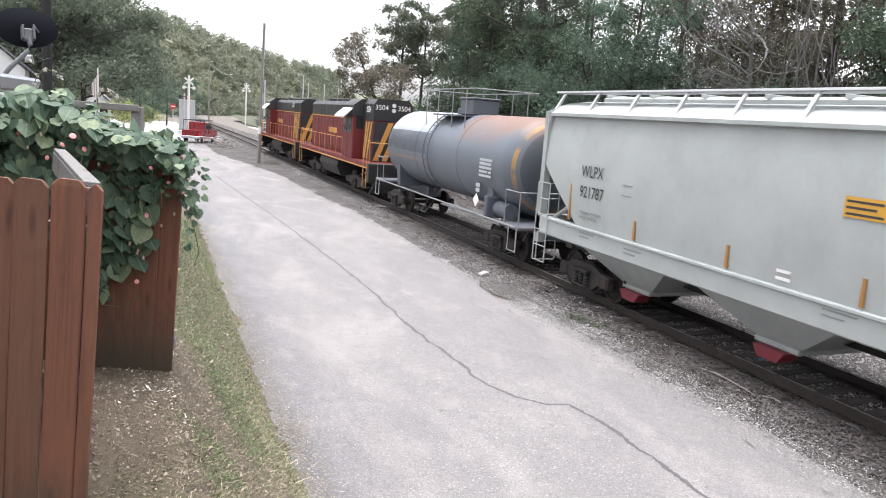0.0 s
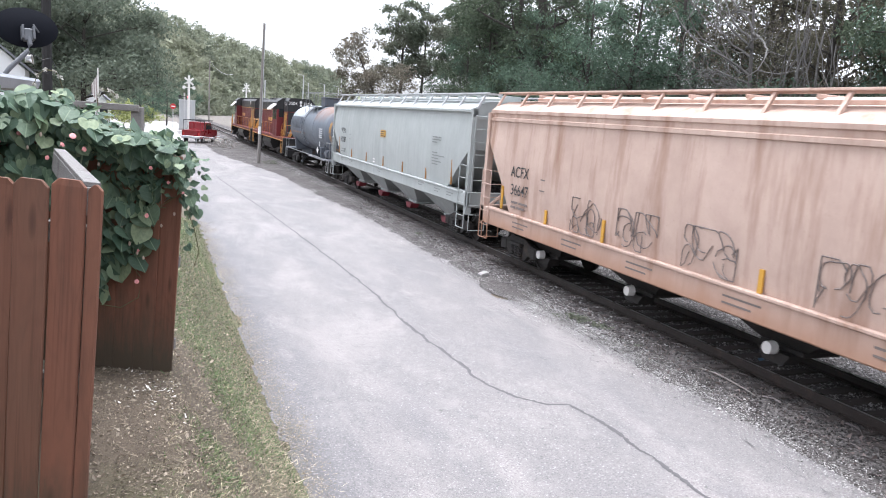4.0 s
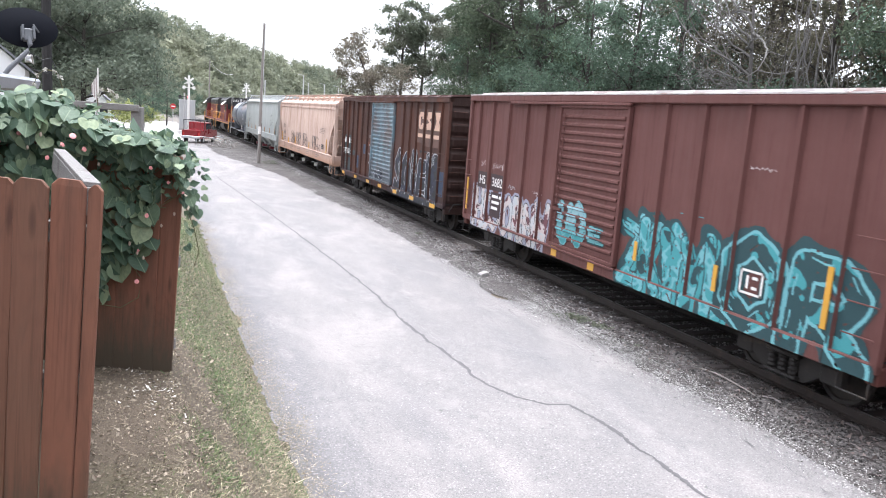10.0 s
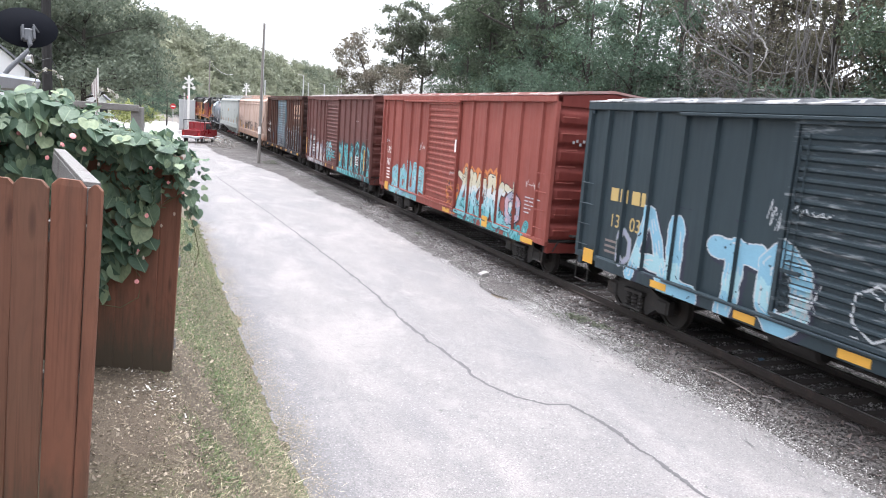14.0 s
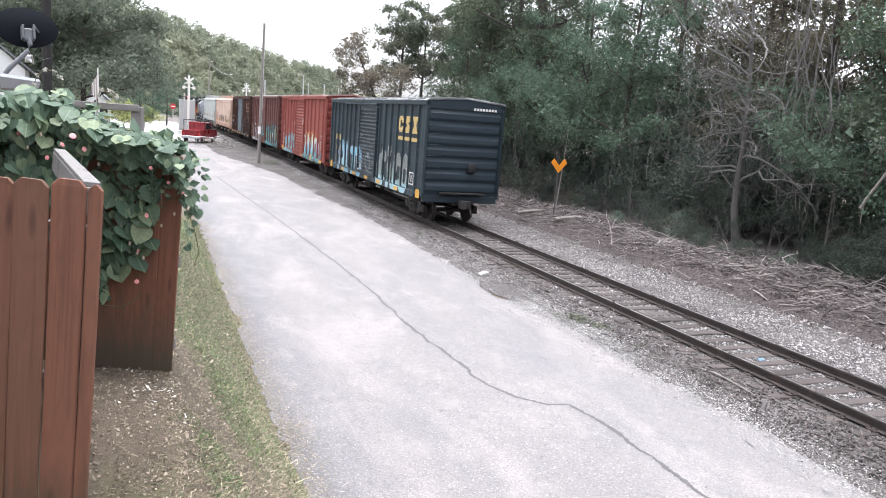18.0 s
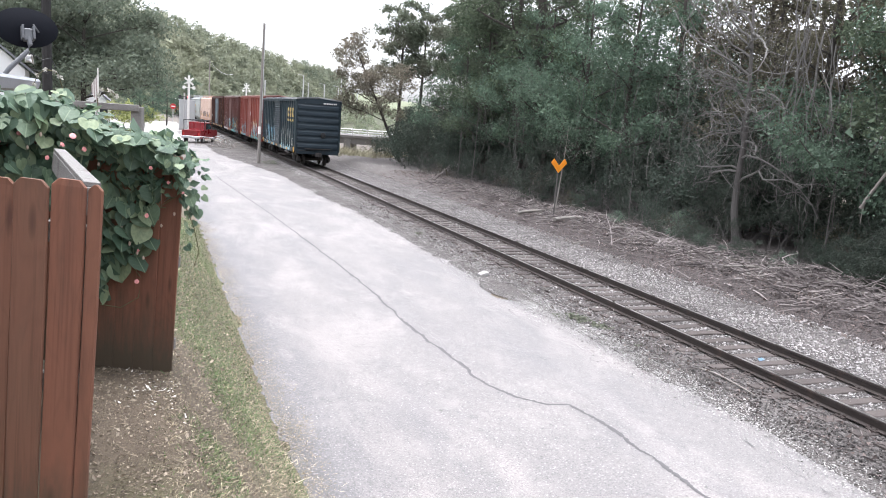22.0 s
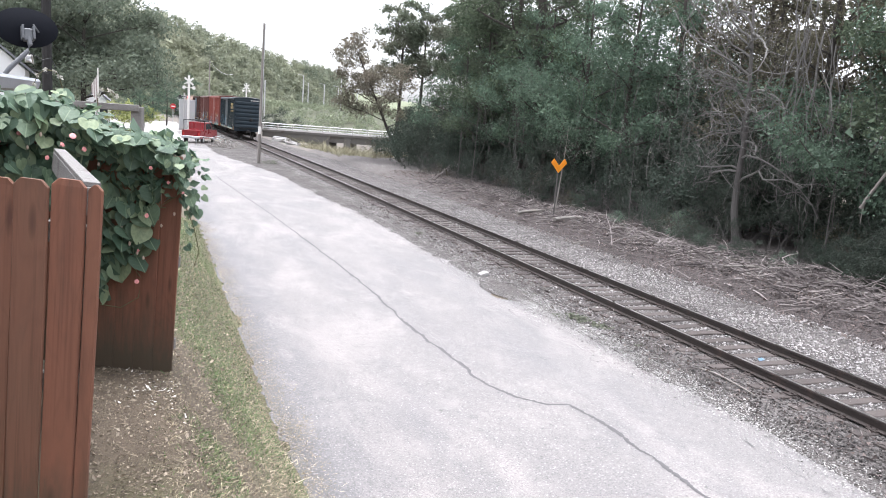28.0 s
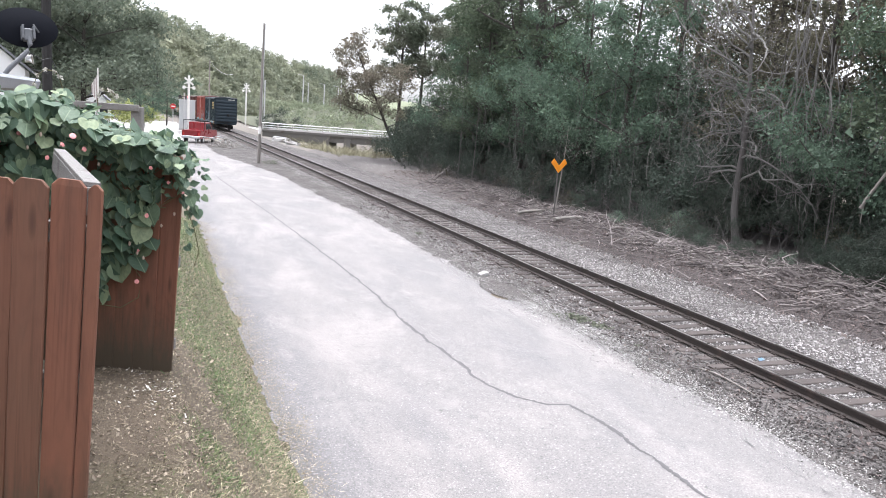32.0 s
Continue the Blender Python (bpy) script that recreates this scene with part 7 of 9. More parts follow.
    def turf(x, y):
        """How grassy the bank is at a spot, from 0 to 1."""
        k = smooth(-10.95, -10.6, x + 0.1 * math.sin(y)) * smooth(6.4, 8.0, y - 0.6 * (-9.9 - x))
        k = max(k, 1.5 * math.exp(-((x + 10.42) / 0.24) ** 2 - ((y - 5.1) / 0.6) ** 2))
        k = max(0.75 * k, 1.9 * math.exp(-((x + 10.14) / 0.26) ** 2 - ((y - 7.5) / 1.0) ** 2), 1.1 * math.exp(-((x + 9.85) / 0.2) ** 2 - ((y - 15.5) / 3.0) ** 2))
        return k + 0.28 * noise.noise((x * 2.2, y * 1.6, 4)) + 0.2 * noise.noise((x * 7, y * 5, 4))
    def green(rg):
        while True:
            x, y = rg.uniform(-10.9, -9.25), 4.0 + 24 * rg.random() ** 1.5
            if turf(x, y) > 0.25 + 0.45 * rg.random() or rg.random() < 0.03:
                return x, y, ground_z(x, y)
    def dry(rg):
        while True:
            x, y = rg.uniform(-10.8, -8.8), 4.0 + 24 * rg.random() ** 1.6
            if math.exp(-((x + 10.12) / 0.26) ** 2 - ((y - 7.6) / 1.1) ** 2) > 0.3 * rg.random() + 0.15:
                continue
            if (smooth(-10.3, -9.5, x) * (1 - 0.85 * smooth(7.5, 9.5, y) * (1 - smooth(-9.55, -9.3, x))) > rg.random() or rg.random() < 0.2 + 0.35 * (1 - smooth(5.5, 7.5, y)) * smooth(-10.7, -10.2, x)) and x < -9.1 + 0.34 * noise.noise((1, y * 0.9, 5)) + 0.19 * rg.normal():
                return x, y, max(ground_z(x, y) + 0.004, -0.306 if x > -9.3 else -9)
    me = blades(125000, green, 0.025, 3, 0.8, 0.12)
    me.materials.append(M["grass"])
    tagged(new("grass", me), "short worn green grass on the bank beside the road", "grass", kind="stuff")
    me = blades(80000, dry, 0.022, 33, 1.1, 0.12)
    me.materials.append(M["dry_straw"])
    tagged(new("dry_grass", me), "dry straw-coloured grass along the road's edge", "grass", kind="stuff")
    def thatch(rg):
        while True:
            x, y = rg.uniform(-11.5, -9.3), 3.6 + 12 * rg.random() ** 1.6 - abs(rg.normal(0, 0.5))
            if 0.5 + noise.noise((x * 3, y * 2.2, 8)) + 0.6 * noise.noise((x * 9, y * 7, 8)) > rg.random():
                return x, y, ground_z(x, y) + 0.006
    me = blades(80000, thatch, 0.011, 35, 1.3, 0.3)
    me.materials.append(M["thatch"])
    tagged(new("dead_thatch", me), "short dead brown thatch and clippings on bare earth", "litter", kind="stuff")
    def far(rg):
        x, y = rg.uniform(4.3, 12), rg.uniform(64, 84)
        return x, y, ground_z(x, y)
    me = blades(6500, far, 0.6, 4)
    me.materials.append(M["straw"])
    tagged(new("tall_grass", me), "tall yellowed grass by the creek", "grass", kind="stuff")
    # litter of pale petals and straw
    rg = np.random.default_rng(8)
    n = 15000
    xs, ys = rg.uniform(-11.4, -9.15, n), 3.6 + 14 * rg.random(n) ** 1.5
    q = leaf_mesh("fallen_petals", [(x, y, ground_z(x, y) + 0.008) for x, y in zip(xs, ys)], [0.01] * n, [1] * n, 0.022, M["petal_litter"], 8, 0.1)
    tagged(new("fallen_petals", q), "fallen pale petals and straw on bare earth", "litter", kind="stuff")
    def petals(rg):
        x, y = rg.normal(-10.88, 0.14), rg.normal(5.78, 0.22)
        return x, y, ground_z(x, y) + 0.012
    q = blades(110, petals, 0.02, 9, 1.0, 0.3)
    q.materials.append(M["plume_white"])
    tagged(new("white_petals", q), "fallen white petals below the fence", "litter", kind="stuff")
    # a scrap of blue plastic and a thin stick lost beside the rails
    q = Mesh().loft([[(-0.1, -0.05, 0.0), (0.05, -0.07, 0.02), (0.12, -0.02, 0.01)], [(-0.12, 0.0, 0.05), (0.02, 0.01, 0.07), (0.1, 0.03, 0.04)], [(-0.06, 0.07, 0.01), (0.04, 0.08, 0.03), (0.13, 0.07, 0.0)]], closed=False, caps=False)
    o = thing("plastic_scrap", "crumpled scrap of blue plastic between the rails", "litter", mesh=q, material=M["blue_plastic"])
    o.matrix_basis = pose(0.08, 10.65, -0.19) @ Matrix.Scale(0.7, 4)
    q = Mesh().tube([(-1.55, 10.45, -0.2), (-1.5, 10.1, -0.17), (-1.53, 9.7, -0.16), (-1.55, 9.35, -0.17), (-1.56, 9.05, -0.19)], 0.022, 6, 0.012)
    thing("fallen_stick", "thin pale stick lying in the cinders", "stick", mesh=q, material=M["pale_bark"])
    q = Mesh().box(-0.16, 0.16, -0.11, 0.11, -0.04, 0.08, 0.035)
    q.v = [(x + rng.uniform(-0.02, 0.02), y + rng.uniform(-0.02, 0.02), z + rng.uniform(-0.015, 0.015)) for x, y, z in q.v]
    o = thing("stone", "pale broken stone lying at the road's edge", "stone", mesh=q, material=M["concrete"])
    o.matrix_basis = pose(-2.25, 18.6, -0.26, 4, -6, 30)
    q = Mesh()
    for i in range(26):
        x, y, z, a = rng.uniform(-5.0, -3.4), rng.uniform(72.5, 77), 0.0, rng.uniform(0, 6.28)
        L, lift, pts = rng.uniform(1.2, 3.0), rng.uniform(0.1, 0.9), []
        for k in range(7):
            pts.append((x, y, -0.27 + lift * math.sin(math.pi * k / 6) + 0.05 * rng.random()))
            a += rng.gauss(0, 0.5)
            x, y = x + math.cos(a) * L / 6, y + math.sin(a) * L / 6
        q.tube(pts, rng.uniform(0.02, 0.05), 4, 0.012)
    thing("branch_heap", "heap of bent pale dead branches beside the road", "branches", kind="stuff", mesh=q, material=M["pale_bark"])
    # splinters, twigs and dead leaves among the cinders beside the rail
    q = Mesh()
    for i in range(420):
        y, x = 4 + 26 * rng.random() ** 1.5, rng.uniform(-2.0, -0.9)
        L, a, r = rng.uniform(0.08, 0.38), rng.gauss(1.5, 0.9), rng.uniform(0.005, 0.014)
        z = bed_z(x, y) + 0.015 + r
        q.tube([(x, y, z), (x + L * 0.5 * math.cos(a), y + L * 0.5 * math.sin(a), z + rng.uniform(0, 0.02)), (x + L * math.cos(a + 0.3), y + L * math.sin(a + 0.3), z)], r, 3, r * 0.5)
    thing("wood_splinters", "grey-brown splinters and twigs strewn beside the rail", "sticks", kind="stuff", mesh=q, material=M["stick"])
    rg = np.random.default_rng(28)
    n = 5000
    ys, xs = 4 + 30 * rg.random(n) ** 1.5, np.clip(rg.normal(-1.4, 0.35, n), -2.3, 1.3)
    q2 = leaf_mesh("dead_leaves", [(x, y, bed_z(x, y) + 0.02) for x, y in zip(xs, ys)], [0.02] * n, [1] * n, 0.05, M["litter"], 29, 0.4, True)
    tagged(new("dead_leaves", q2), "small dead brown leaves along the track", "litter", kind="stuff")
    # single weeds
    for x, y, s in ((-1.9, 13.8, 0.24), (-2.05, 14.2, 0.18), (-1.85, 13.35, 0.17), (-1.7, 13.1, 0.12), (-1.85, 13.3, 0.12), (-1.75, 12.0, 0.07), (-1.8, 25.3, 0.16), (-2.7, 56.0, 0.6), (-1.6, 11.4, 0.06), (-1.55, 8.9, 0.05)):
        me = leaf_mesh("foliage", [(rng.gauss(0, s * 0.5), rng.gauss(0, s * 0.5), s * 0.35) for _ in range(12)], [s * 0.5] * 12, [15] * 12, 0.045 + 0.05 * s, M["leaf_weed"], 5)
        w = thing("weed", "small green weed growing through the gravel", "weed", "weeds by the track")
        part("foliage", me, M["leaf_weed"], w)
        part("stem", Mesh().tube([(0, 0, 0), (0.02, 0.02, s * 0.3), (0, 0.05, s * 0.6)], 0.008, 4), M["twig"], w)
        w.matrix_basis = pose(x, y, -0.29)


M["stick"] = leaf_material("grey_brown_sticks", (0.033, 0.027, 0.0265), (0.33, 0.295, 0.285), 0.0, (0.09, 0.075, 0.073))
def blade_material(name, stops):
    m, t, b = shader(name, 0.8)
    col = ramp(t, island(t), stops)
    patch = noise_node(t, coords(t, world_space=True), 1.6, 4)
    col = mix(t, ramp(t, patch, [(0.4, 0.0), (0.7, 0.45)]), col, stops[1][1])
    link(t, col, b.inputs["Base Color"])
    b.inputs["Subsurface Weight"].default_value = 0.0
    return m


def pale_far(m):
    """Pale trodden gravel takes over from the dark litter further along the track."""
    t, b = m.node_tree, m.node_tree.nodes["Principled BSDF"]
    was = b.inputs["Base Color"].links[0].from_socket
    v = coords(t, world_space=True)
    sep = t.nodes.new("ShaderNodeSeparateXYZ")
    link(t, v, sep.inputs[0])
    along = calc(t, "ADD", calc(t, "MULTIPLY", sep.outputs[1], 0.01), calc(t, "MULTIPLY", noise_node(t, v, 0.5, 5, 0.7), 0.3))
    grit = mix(t, noise_node(t, v, 6, 6, 0.8), (0.06, 0.052, 0.049), (0.27, 0.25, 0.24))
    link(t, mix(t, ramp(t, along, [(0.44, 0.0), (0.64, 0.6)]), was, grit), b.inputs["Base Color"])
    return m


M["verge"] = gravel_material("verge_earth", (0.016, 0.0125, 0.0125), (0.09, 0.073, 0.07), 26, (0.04, 0.032, 0.031))
M["litter"] = leaf_material("dry_leaves", (0.02, 0.015, 0.0145), (0.31, 0.25, 0.232), 0.0)
M["grass"] = blade_material("verge_grass", [(0.0, (0.02, 0.035, 0.012)), (0.4, (0.068, 0.11, 0.036)), (0.85, (0.14, 0.19, 0.07)), (0.92, (0.3, 0.27, 0.165)), (1.0, (0.5, 0.44, 0.3))])
M["dry_straw"] = blade_material("dry_straw", [(0.0, (0.045, 0.034, 0.023)), (0.35, (0.15, 0.122, 0.08)), (0.75, (0.34, 0.29, 0.195)), (1.0, (0.62, 0.55, 0.41))])
M["thatch"] = blade_material("dead_thatch", [(0.0, (0.024, 0.017, 0.012)), (0.4, (0.08, 0.06, 0.042)), (0.85, (0.2, 0.158, 0.115)), (1.0, (0.4, 0.33, 0.245))])
M["plume_white"] = plain("white_petals", (0.75, 0.73, 0.7), 0.7, 0, 30, 0.1, 0)
M["blue_plastic"] = plain("blue_plastic", (0.13, 0.22, 0.33), 0.4, 0, 20, 0.15, 0)
M["straw"] = leaf_material("yellow_grass", (0.2, 0.185, 0.122), (0.38, 0.355, 0.25), 0.2)
M["petal_litter"] = leaf_material("pale_litter", (0.14, 0.105, 0.075), (0.58, 0.5, 0.4), 0.1)
M["leaf_weed"] = leaf_material("weed_leaves", (0.09, 0.1, 0.075), (0.23, 0.24, 0.185), 0.15)


def build_hill():
    crest = [(-150, 230, 40), (-70, 262, 36), (-16, 291, 31), (19, 353, 28.5), (53, 416, 25.8), (99, 485, 24.6), (150, 560, 22), (260, 660, 16)]
    def at(u):
        i = min(int(u), len(crest) - 2)
        return Vector(crest[i]).lerp(Vector(crest[i + 1]), u - i)
    rows = []
    for i in range(57):
        u = i / 8
        c = at(u)
        n = Vector((c.x + 60, c.y + 160, 0)).normalized()
        row = []
        for w in (1.0, 0.75, 0.5, 0.25, 0.0, -0.4, -1.2):
            p = c - n * 130 * w
            z = c.z * (1 - smooth(0, 1, abs(w))) - 5 + 2.5 * noise.noise((p.x * 0.03, p.y * 0.03, 0)) if w > -1 else -6
            row.append((p.x, p.y, z))
        rows.append(row)
    thing("hillside", "wooded hillside ground under the trees", "hill", kind="structure", mesh=Mesh().loft(rows, closed=False, caps=False), material=M["hill_soil"], smooth=True)
    rng = random.Random(3)
    cs, ss = [], []
    for i in range(1250):
        u, w = rng.uniform(0.7, 5.2), 0.9 * rng.random() ** 1.1
        c = at(u)
        n = Vector((c.x + 60, c.y + 160, 0)).normalized()
        p = c - n * 130 * w
        z = c.z * (1 - smooth(0, 1, w)) - 5
        r, up = rng.uniform(2.4, 4.4), rng.uniform(1.0, 6.5)
        for k in range(4):
            cs.append((p.x + rng.gauss(0, 0.38) * r, p.y + rng.gauss(0, 0.38) * r, z + up + (1.7, 1.0, 0.2, -0.8)[k] * r * 0.5))
            ss.append(r * (0.42, 0.62, 0.7, 0.6)[k] * rng.uniform(0.8, 1.1))
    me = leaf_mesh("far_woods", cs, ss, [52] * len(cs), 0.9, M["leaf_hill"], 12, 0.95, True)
    tagged(new("far_woods", me), "green deciduous woods covering the hillside, with haze put into their colour", "woods", kind="stuff")
    # grassy bank with scrub beyond the bridge
    rows = [[(x, y, z) for y, z in ((128, -0.6), (140, 2.0 * smooth(6, 16, x) - 0.4), (152, 4.4 * smooth(6, 20, x) - 0.4), (170, 4.6 * smooth(6, 20, x) - 0.4), (200, 1.0))] for x in (8, 14, 22, 34, 50, 70, 100, 140)]
    thing("grass_bank", "scrubby green embankment beyond the bridge", "embankment", kind="structure", mesh=Mesh().loft(rows, closed=False, caps=False), material=M["bank_soil"], smooth=True)
    cs = [(rng.uniform(10, 75), rng.uniform(130, 160), 0) for _ in range(800)]
    cs = [(x, y, -0.6 + 5.0 * smooth(126, 154, y) + 0.3) for x, y, _ in cs]
    me = leaf_mesh("bank_scrub", cs, [0.8] * len(cs), [34] * len(cs), 0.34, M["leaf_pale"], 13, 0.7, True)
    tagged(new("bank_scrub", me), "low scrub on the far embankment", "scrub", kind="stuff")


M["bank_soil"] = plain("rough_bank_grass", (0.075, 0.08, 0.05), 0.95, 0, 0.5, 0.5, 0.5, world_space=True, fine=3.0)
# hill ground lightened as well, its share of haze held in the colour
M["hill_soil"] = plain("hazed_hill_undergrowth", (0.17, 0.19, 0.12), 0.95, 0, 0.12, 0.4, 0.3, world_space=True)
pale_far(M["verge"])
pale_far(M["soil"])
build_hill()
build_woods()
build_scrub()


# ---- fences, creeper, house corner ----
def fence_material():
    m, t, b = shader("red_brown_stained_boards", 0.75)
    shift = t.nodes.new("ShaderNodeCombineXYZ")
    link(t, calc(t, "MULTIPLY", each(t), 31.0), shift.inputs[0])
    link(t, calc(t, "MULTIPLY", each(t), 57.0), shift.inputs[2])
    def own(scale):
        """Board coordinates, moved along for each board."""
        add = t.nodes.new("ShaderNodeVectorMath")
        link(t, coords(t), add.inputs[0])
        link(t, shift.outputs[0], add.inputs[1])
        mp = t.nodes.new("ShaderNodeMapping")
        mp.inputs["Scale"].default_value = scale
        link(t, add.outputs[0], mp.inputs["Vector"])
        return mp.outputs[0]
    v = own((7, 7, 0.9))
    g, blot, fine = noise_node(t, v, 1.4, 5, 0.6, 1.3), noise_node(t, own((3, 3, 1.0)), 1.3, 4), noise_node(t, own((60, 60, 1.2)), 1, 3)
    col = mix(t, g, (0.085, 0.037, 0.024), (0.25, 0.108, 0.066))
    col = mix(t, ramp(t, blot, [(0.35, 0.0), (0.75, 0.6)]), col, (0.135, 0.078, 0.05))
    col = mix(t, calc(t, "MULTIPLY", each(t), 0.5), col, (0.235, 0.09, 0.054))
    rings = noise_node(t, own((5, 5, 0.75)), 1.0, 2, 0.4, 0.6)
    arch = calc(t, "ABSOLUTE", calc(t, "SUBTRACT", calc(t, "FRACT", calc(t, "MULTIPLY", rings, 11.0)), 0.5))
    col = mix(t, ramp(t, arch, [(0.0, 0.16), (0.16, 0.0)]), col, (0.085, 0.038, 0.024))
    knot = t.nodes.new("ShaderNodeTexVoronoi")
    knot.inputs["Scale"].default_value = 1.0
    link(t, own((7, 7, 1.6)), knot.inputs["Vector"])
    col = mix(t, ramp(t, knot.outputs["Distance"], [(0.07, 0.8), (0.16, 0.0)]), col, (0.07, 0.027, 0.017))
    col = mix(t, ramp(t, noise_node(t, own((1.5, 1.5, 0.35)), 2.2, 5, 0.7), [(0.52, 0.0), (0.7, 0.6)]), col, (0.09, 0.05, 0.036))
    col = mix(t, ramp(t, fine, [(0.3, 0.35), (0.5, 0.0)]), col, (0.06, 0.022, 0.013))
    # damp green-brown staining, ragged, up from the boards' feet
    sep = t.nodes.new("ShaderNodeSeparateXYZ")
    link(t, coords(t), sep.inputs[0])
    damp = calc(t, "ADD", sep.outputs[2], calc(t, "MULTIPLY", calc(t, "ADD", g, noise_node(t, coords(t, (2.5, 2.5, 1.2)), 1.5, 5, 0.7)), 0.75))
    col = mix(t, ramp(t, calc(t, "MULTIPLY", damp, 0.5), [(0.42, 0.9), (0.7, 0.0)]), col, (0.066, 0.056, 0.038))
    link(t, col, b.inputs["Base Color"])
    bump(t, b, fine, 0.4, 0.006)
    return m


def creeper_material(veined=1.0):
    """Leaves, each of its own green; veined: how plainly the midrib shows."""
    m, t, b = shader("creeper_leaves", 0.55)
    b.inputs["Specular IOR Level"].default_value = 0.45
    v = coords(t)
    own = each(t) if veined else island(t)
    col = ramp(t, own, [(0.0, (0.045, 0.085, 0.058)), (0.5, (0.105, 0.165, 0.112)), (0.82, (0.18, 0.25, 0.155)), (1.0, (0.31, 0.37, 0.22))])
    col = mix(t, ramp(t, noise_node(t, v, 5, 4), [(0.35, 0.4), (0.65, 0.0)]), col, (0.06, 0.105, 0.06))
    sep = t.nodes.new("ShaderNodeSeparateXYZ")
    link(t, v, sep.inputs[0])
    side = calc(t, "ABSOLUTE", sep.outputs[0])
    rib = ramp(t, side, [(0.0, 0.75), (0.035, 0.0)])
    vein = calc(t, "ABSOLUTE", calc(t, "SUBTRACT", calc(t, "FRACT", calc(t, "MULTIPLY", calc(t, "SUBTRACT", sep.outputs[1], calc(t, "MULTIPLY", side, 0.6)), 4.5)), 0.5))
    col = mix(t, calc(t, "MULTIPLY", calc(t, "MAXIMUM", rib, ramp(t, vein, [(0.0, 0.3), (0.05, 0.0)])), veined), col, (0.27, 0.35, 0.22))
    link(t, col, b.inputs["Base Color"])
    tr = t.nodes.new("ShaderNodeBsdfTranslucent")
    link(t, col, tr.inputs[0])
    ms = t.nodes.new("ShaderNodeMixShader")
    ms.inputs[0].default_value = 0.3
    link(t, b.outputs[0], ms.inputs[1])
    link(t, tr.outputs[0], ms.inputs[2])
    link(t, ms.outputs[0], t.nodes["Material Output"].inputs[0])
    return m


M["fence"] = fence_material()
M["grey_wood"] = plain("weathered_grey_wood", (0.2, 0.19, 0.183), 0.9, 0, 5, 0.45, 0.8, fine=60, dirt=(0.08, 0.07, 0.064), dirt_at=0.58)
M["vine_leaf"] = creeper_material()
M["vine_inner"] = creeper_material(0.0)
M["plume"] = leaf_material("pale_plume", (0.4, 0.38, 0.34), (0.7, 0.68, 0.64), 0.3)
M["vine_stem"] = plain("green_brown_stems", (0.12, 0.11, 0.055), 0.8, 0, 9, 0.3, 0.2)
M["pink"] = plain("pink_petals", (0.68, 0.27, 0.27), 0.6, 0, 60, 0.3, 0.1, dirt=(0.78, 0.56, 0.5), dirt_at=0.58)
M["bud"] = plain("pale_buds", (0.42, 0.33, 0.27), 0.7, 0, 30, 0.2, 0)


def picket_mesh(w, h, rng, dog=0.028):
    """A dog-eared board, a little warped."""
    rings = []
    for z, k in ((0, 1), (h * 0.35, 1), (h * 0.7, 1), (h - dog, 1), (h, 0)):
        hw = w / 2 - (0 if k else dog)
        bow = 0.004 * math.sin(3 * z + rng.random())
        c = 0.005
        rings.append([(x, y + bow, z) for x, y in ((-hw + c, -0.009), (hw - c, -0.009), (hw, -0.009 + c), (hw, 0.009 - c), (hw - c, 0.009), (-hw + c, 0.009), (-hw, 0.009 - c), (-hw, -0.009 + c))])
    return Mesh().loft(rings).data("picket", M["fence"])


def panel(label, start, way, n, w, height, seed, lean=0.0, rails=True, gap=0.002):
    """A run of pickets from start (its foot) along way; the boards face the camera's side."""
    rng = random.Random(seed)
    root = thing("board_fence", label, "fence", "board fences")
    a = math.atan2(way[1], way[0])
    root.matrix_basis = Matrix.Translation(start) @ Matrix.Rotation(a, 4, "Z") @ Matrix.Rotation(lean, 4, "Y")
    for i in range(n):
        p = part("picket", picket_mesh(w - rng.uniform(gap, gap + (0.004 if gap > 0 else 0.0)), height + rng.uniform(-0.012, 0.012), rng), None, root)
        p.matrix_basis = pose((i + 0.5) * w, rng.uniform(-0.003, 0.003), rng.uniform(-0.01, 0.01), rng.uniform(-0.4, 0.4), rng.uniform(-0.12, 0.12) * (1 if gap > 0 else 0.0), rng.uniform(-1.2, 1.2))
    if rails:
        for z in (0.25, height * 0.52, height - 0.22):
            part("rail", Mesh().box(0, n * w, -0.052, -0.014, z - 0.045, z + 0.045, 0.004), M["grey_wood"], root, "weathered grey back rail")
    return root


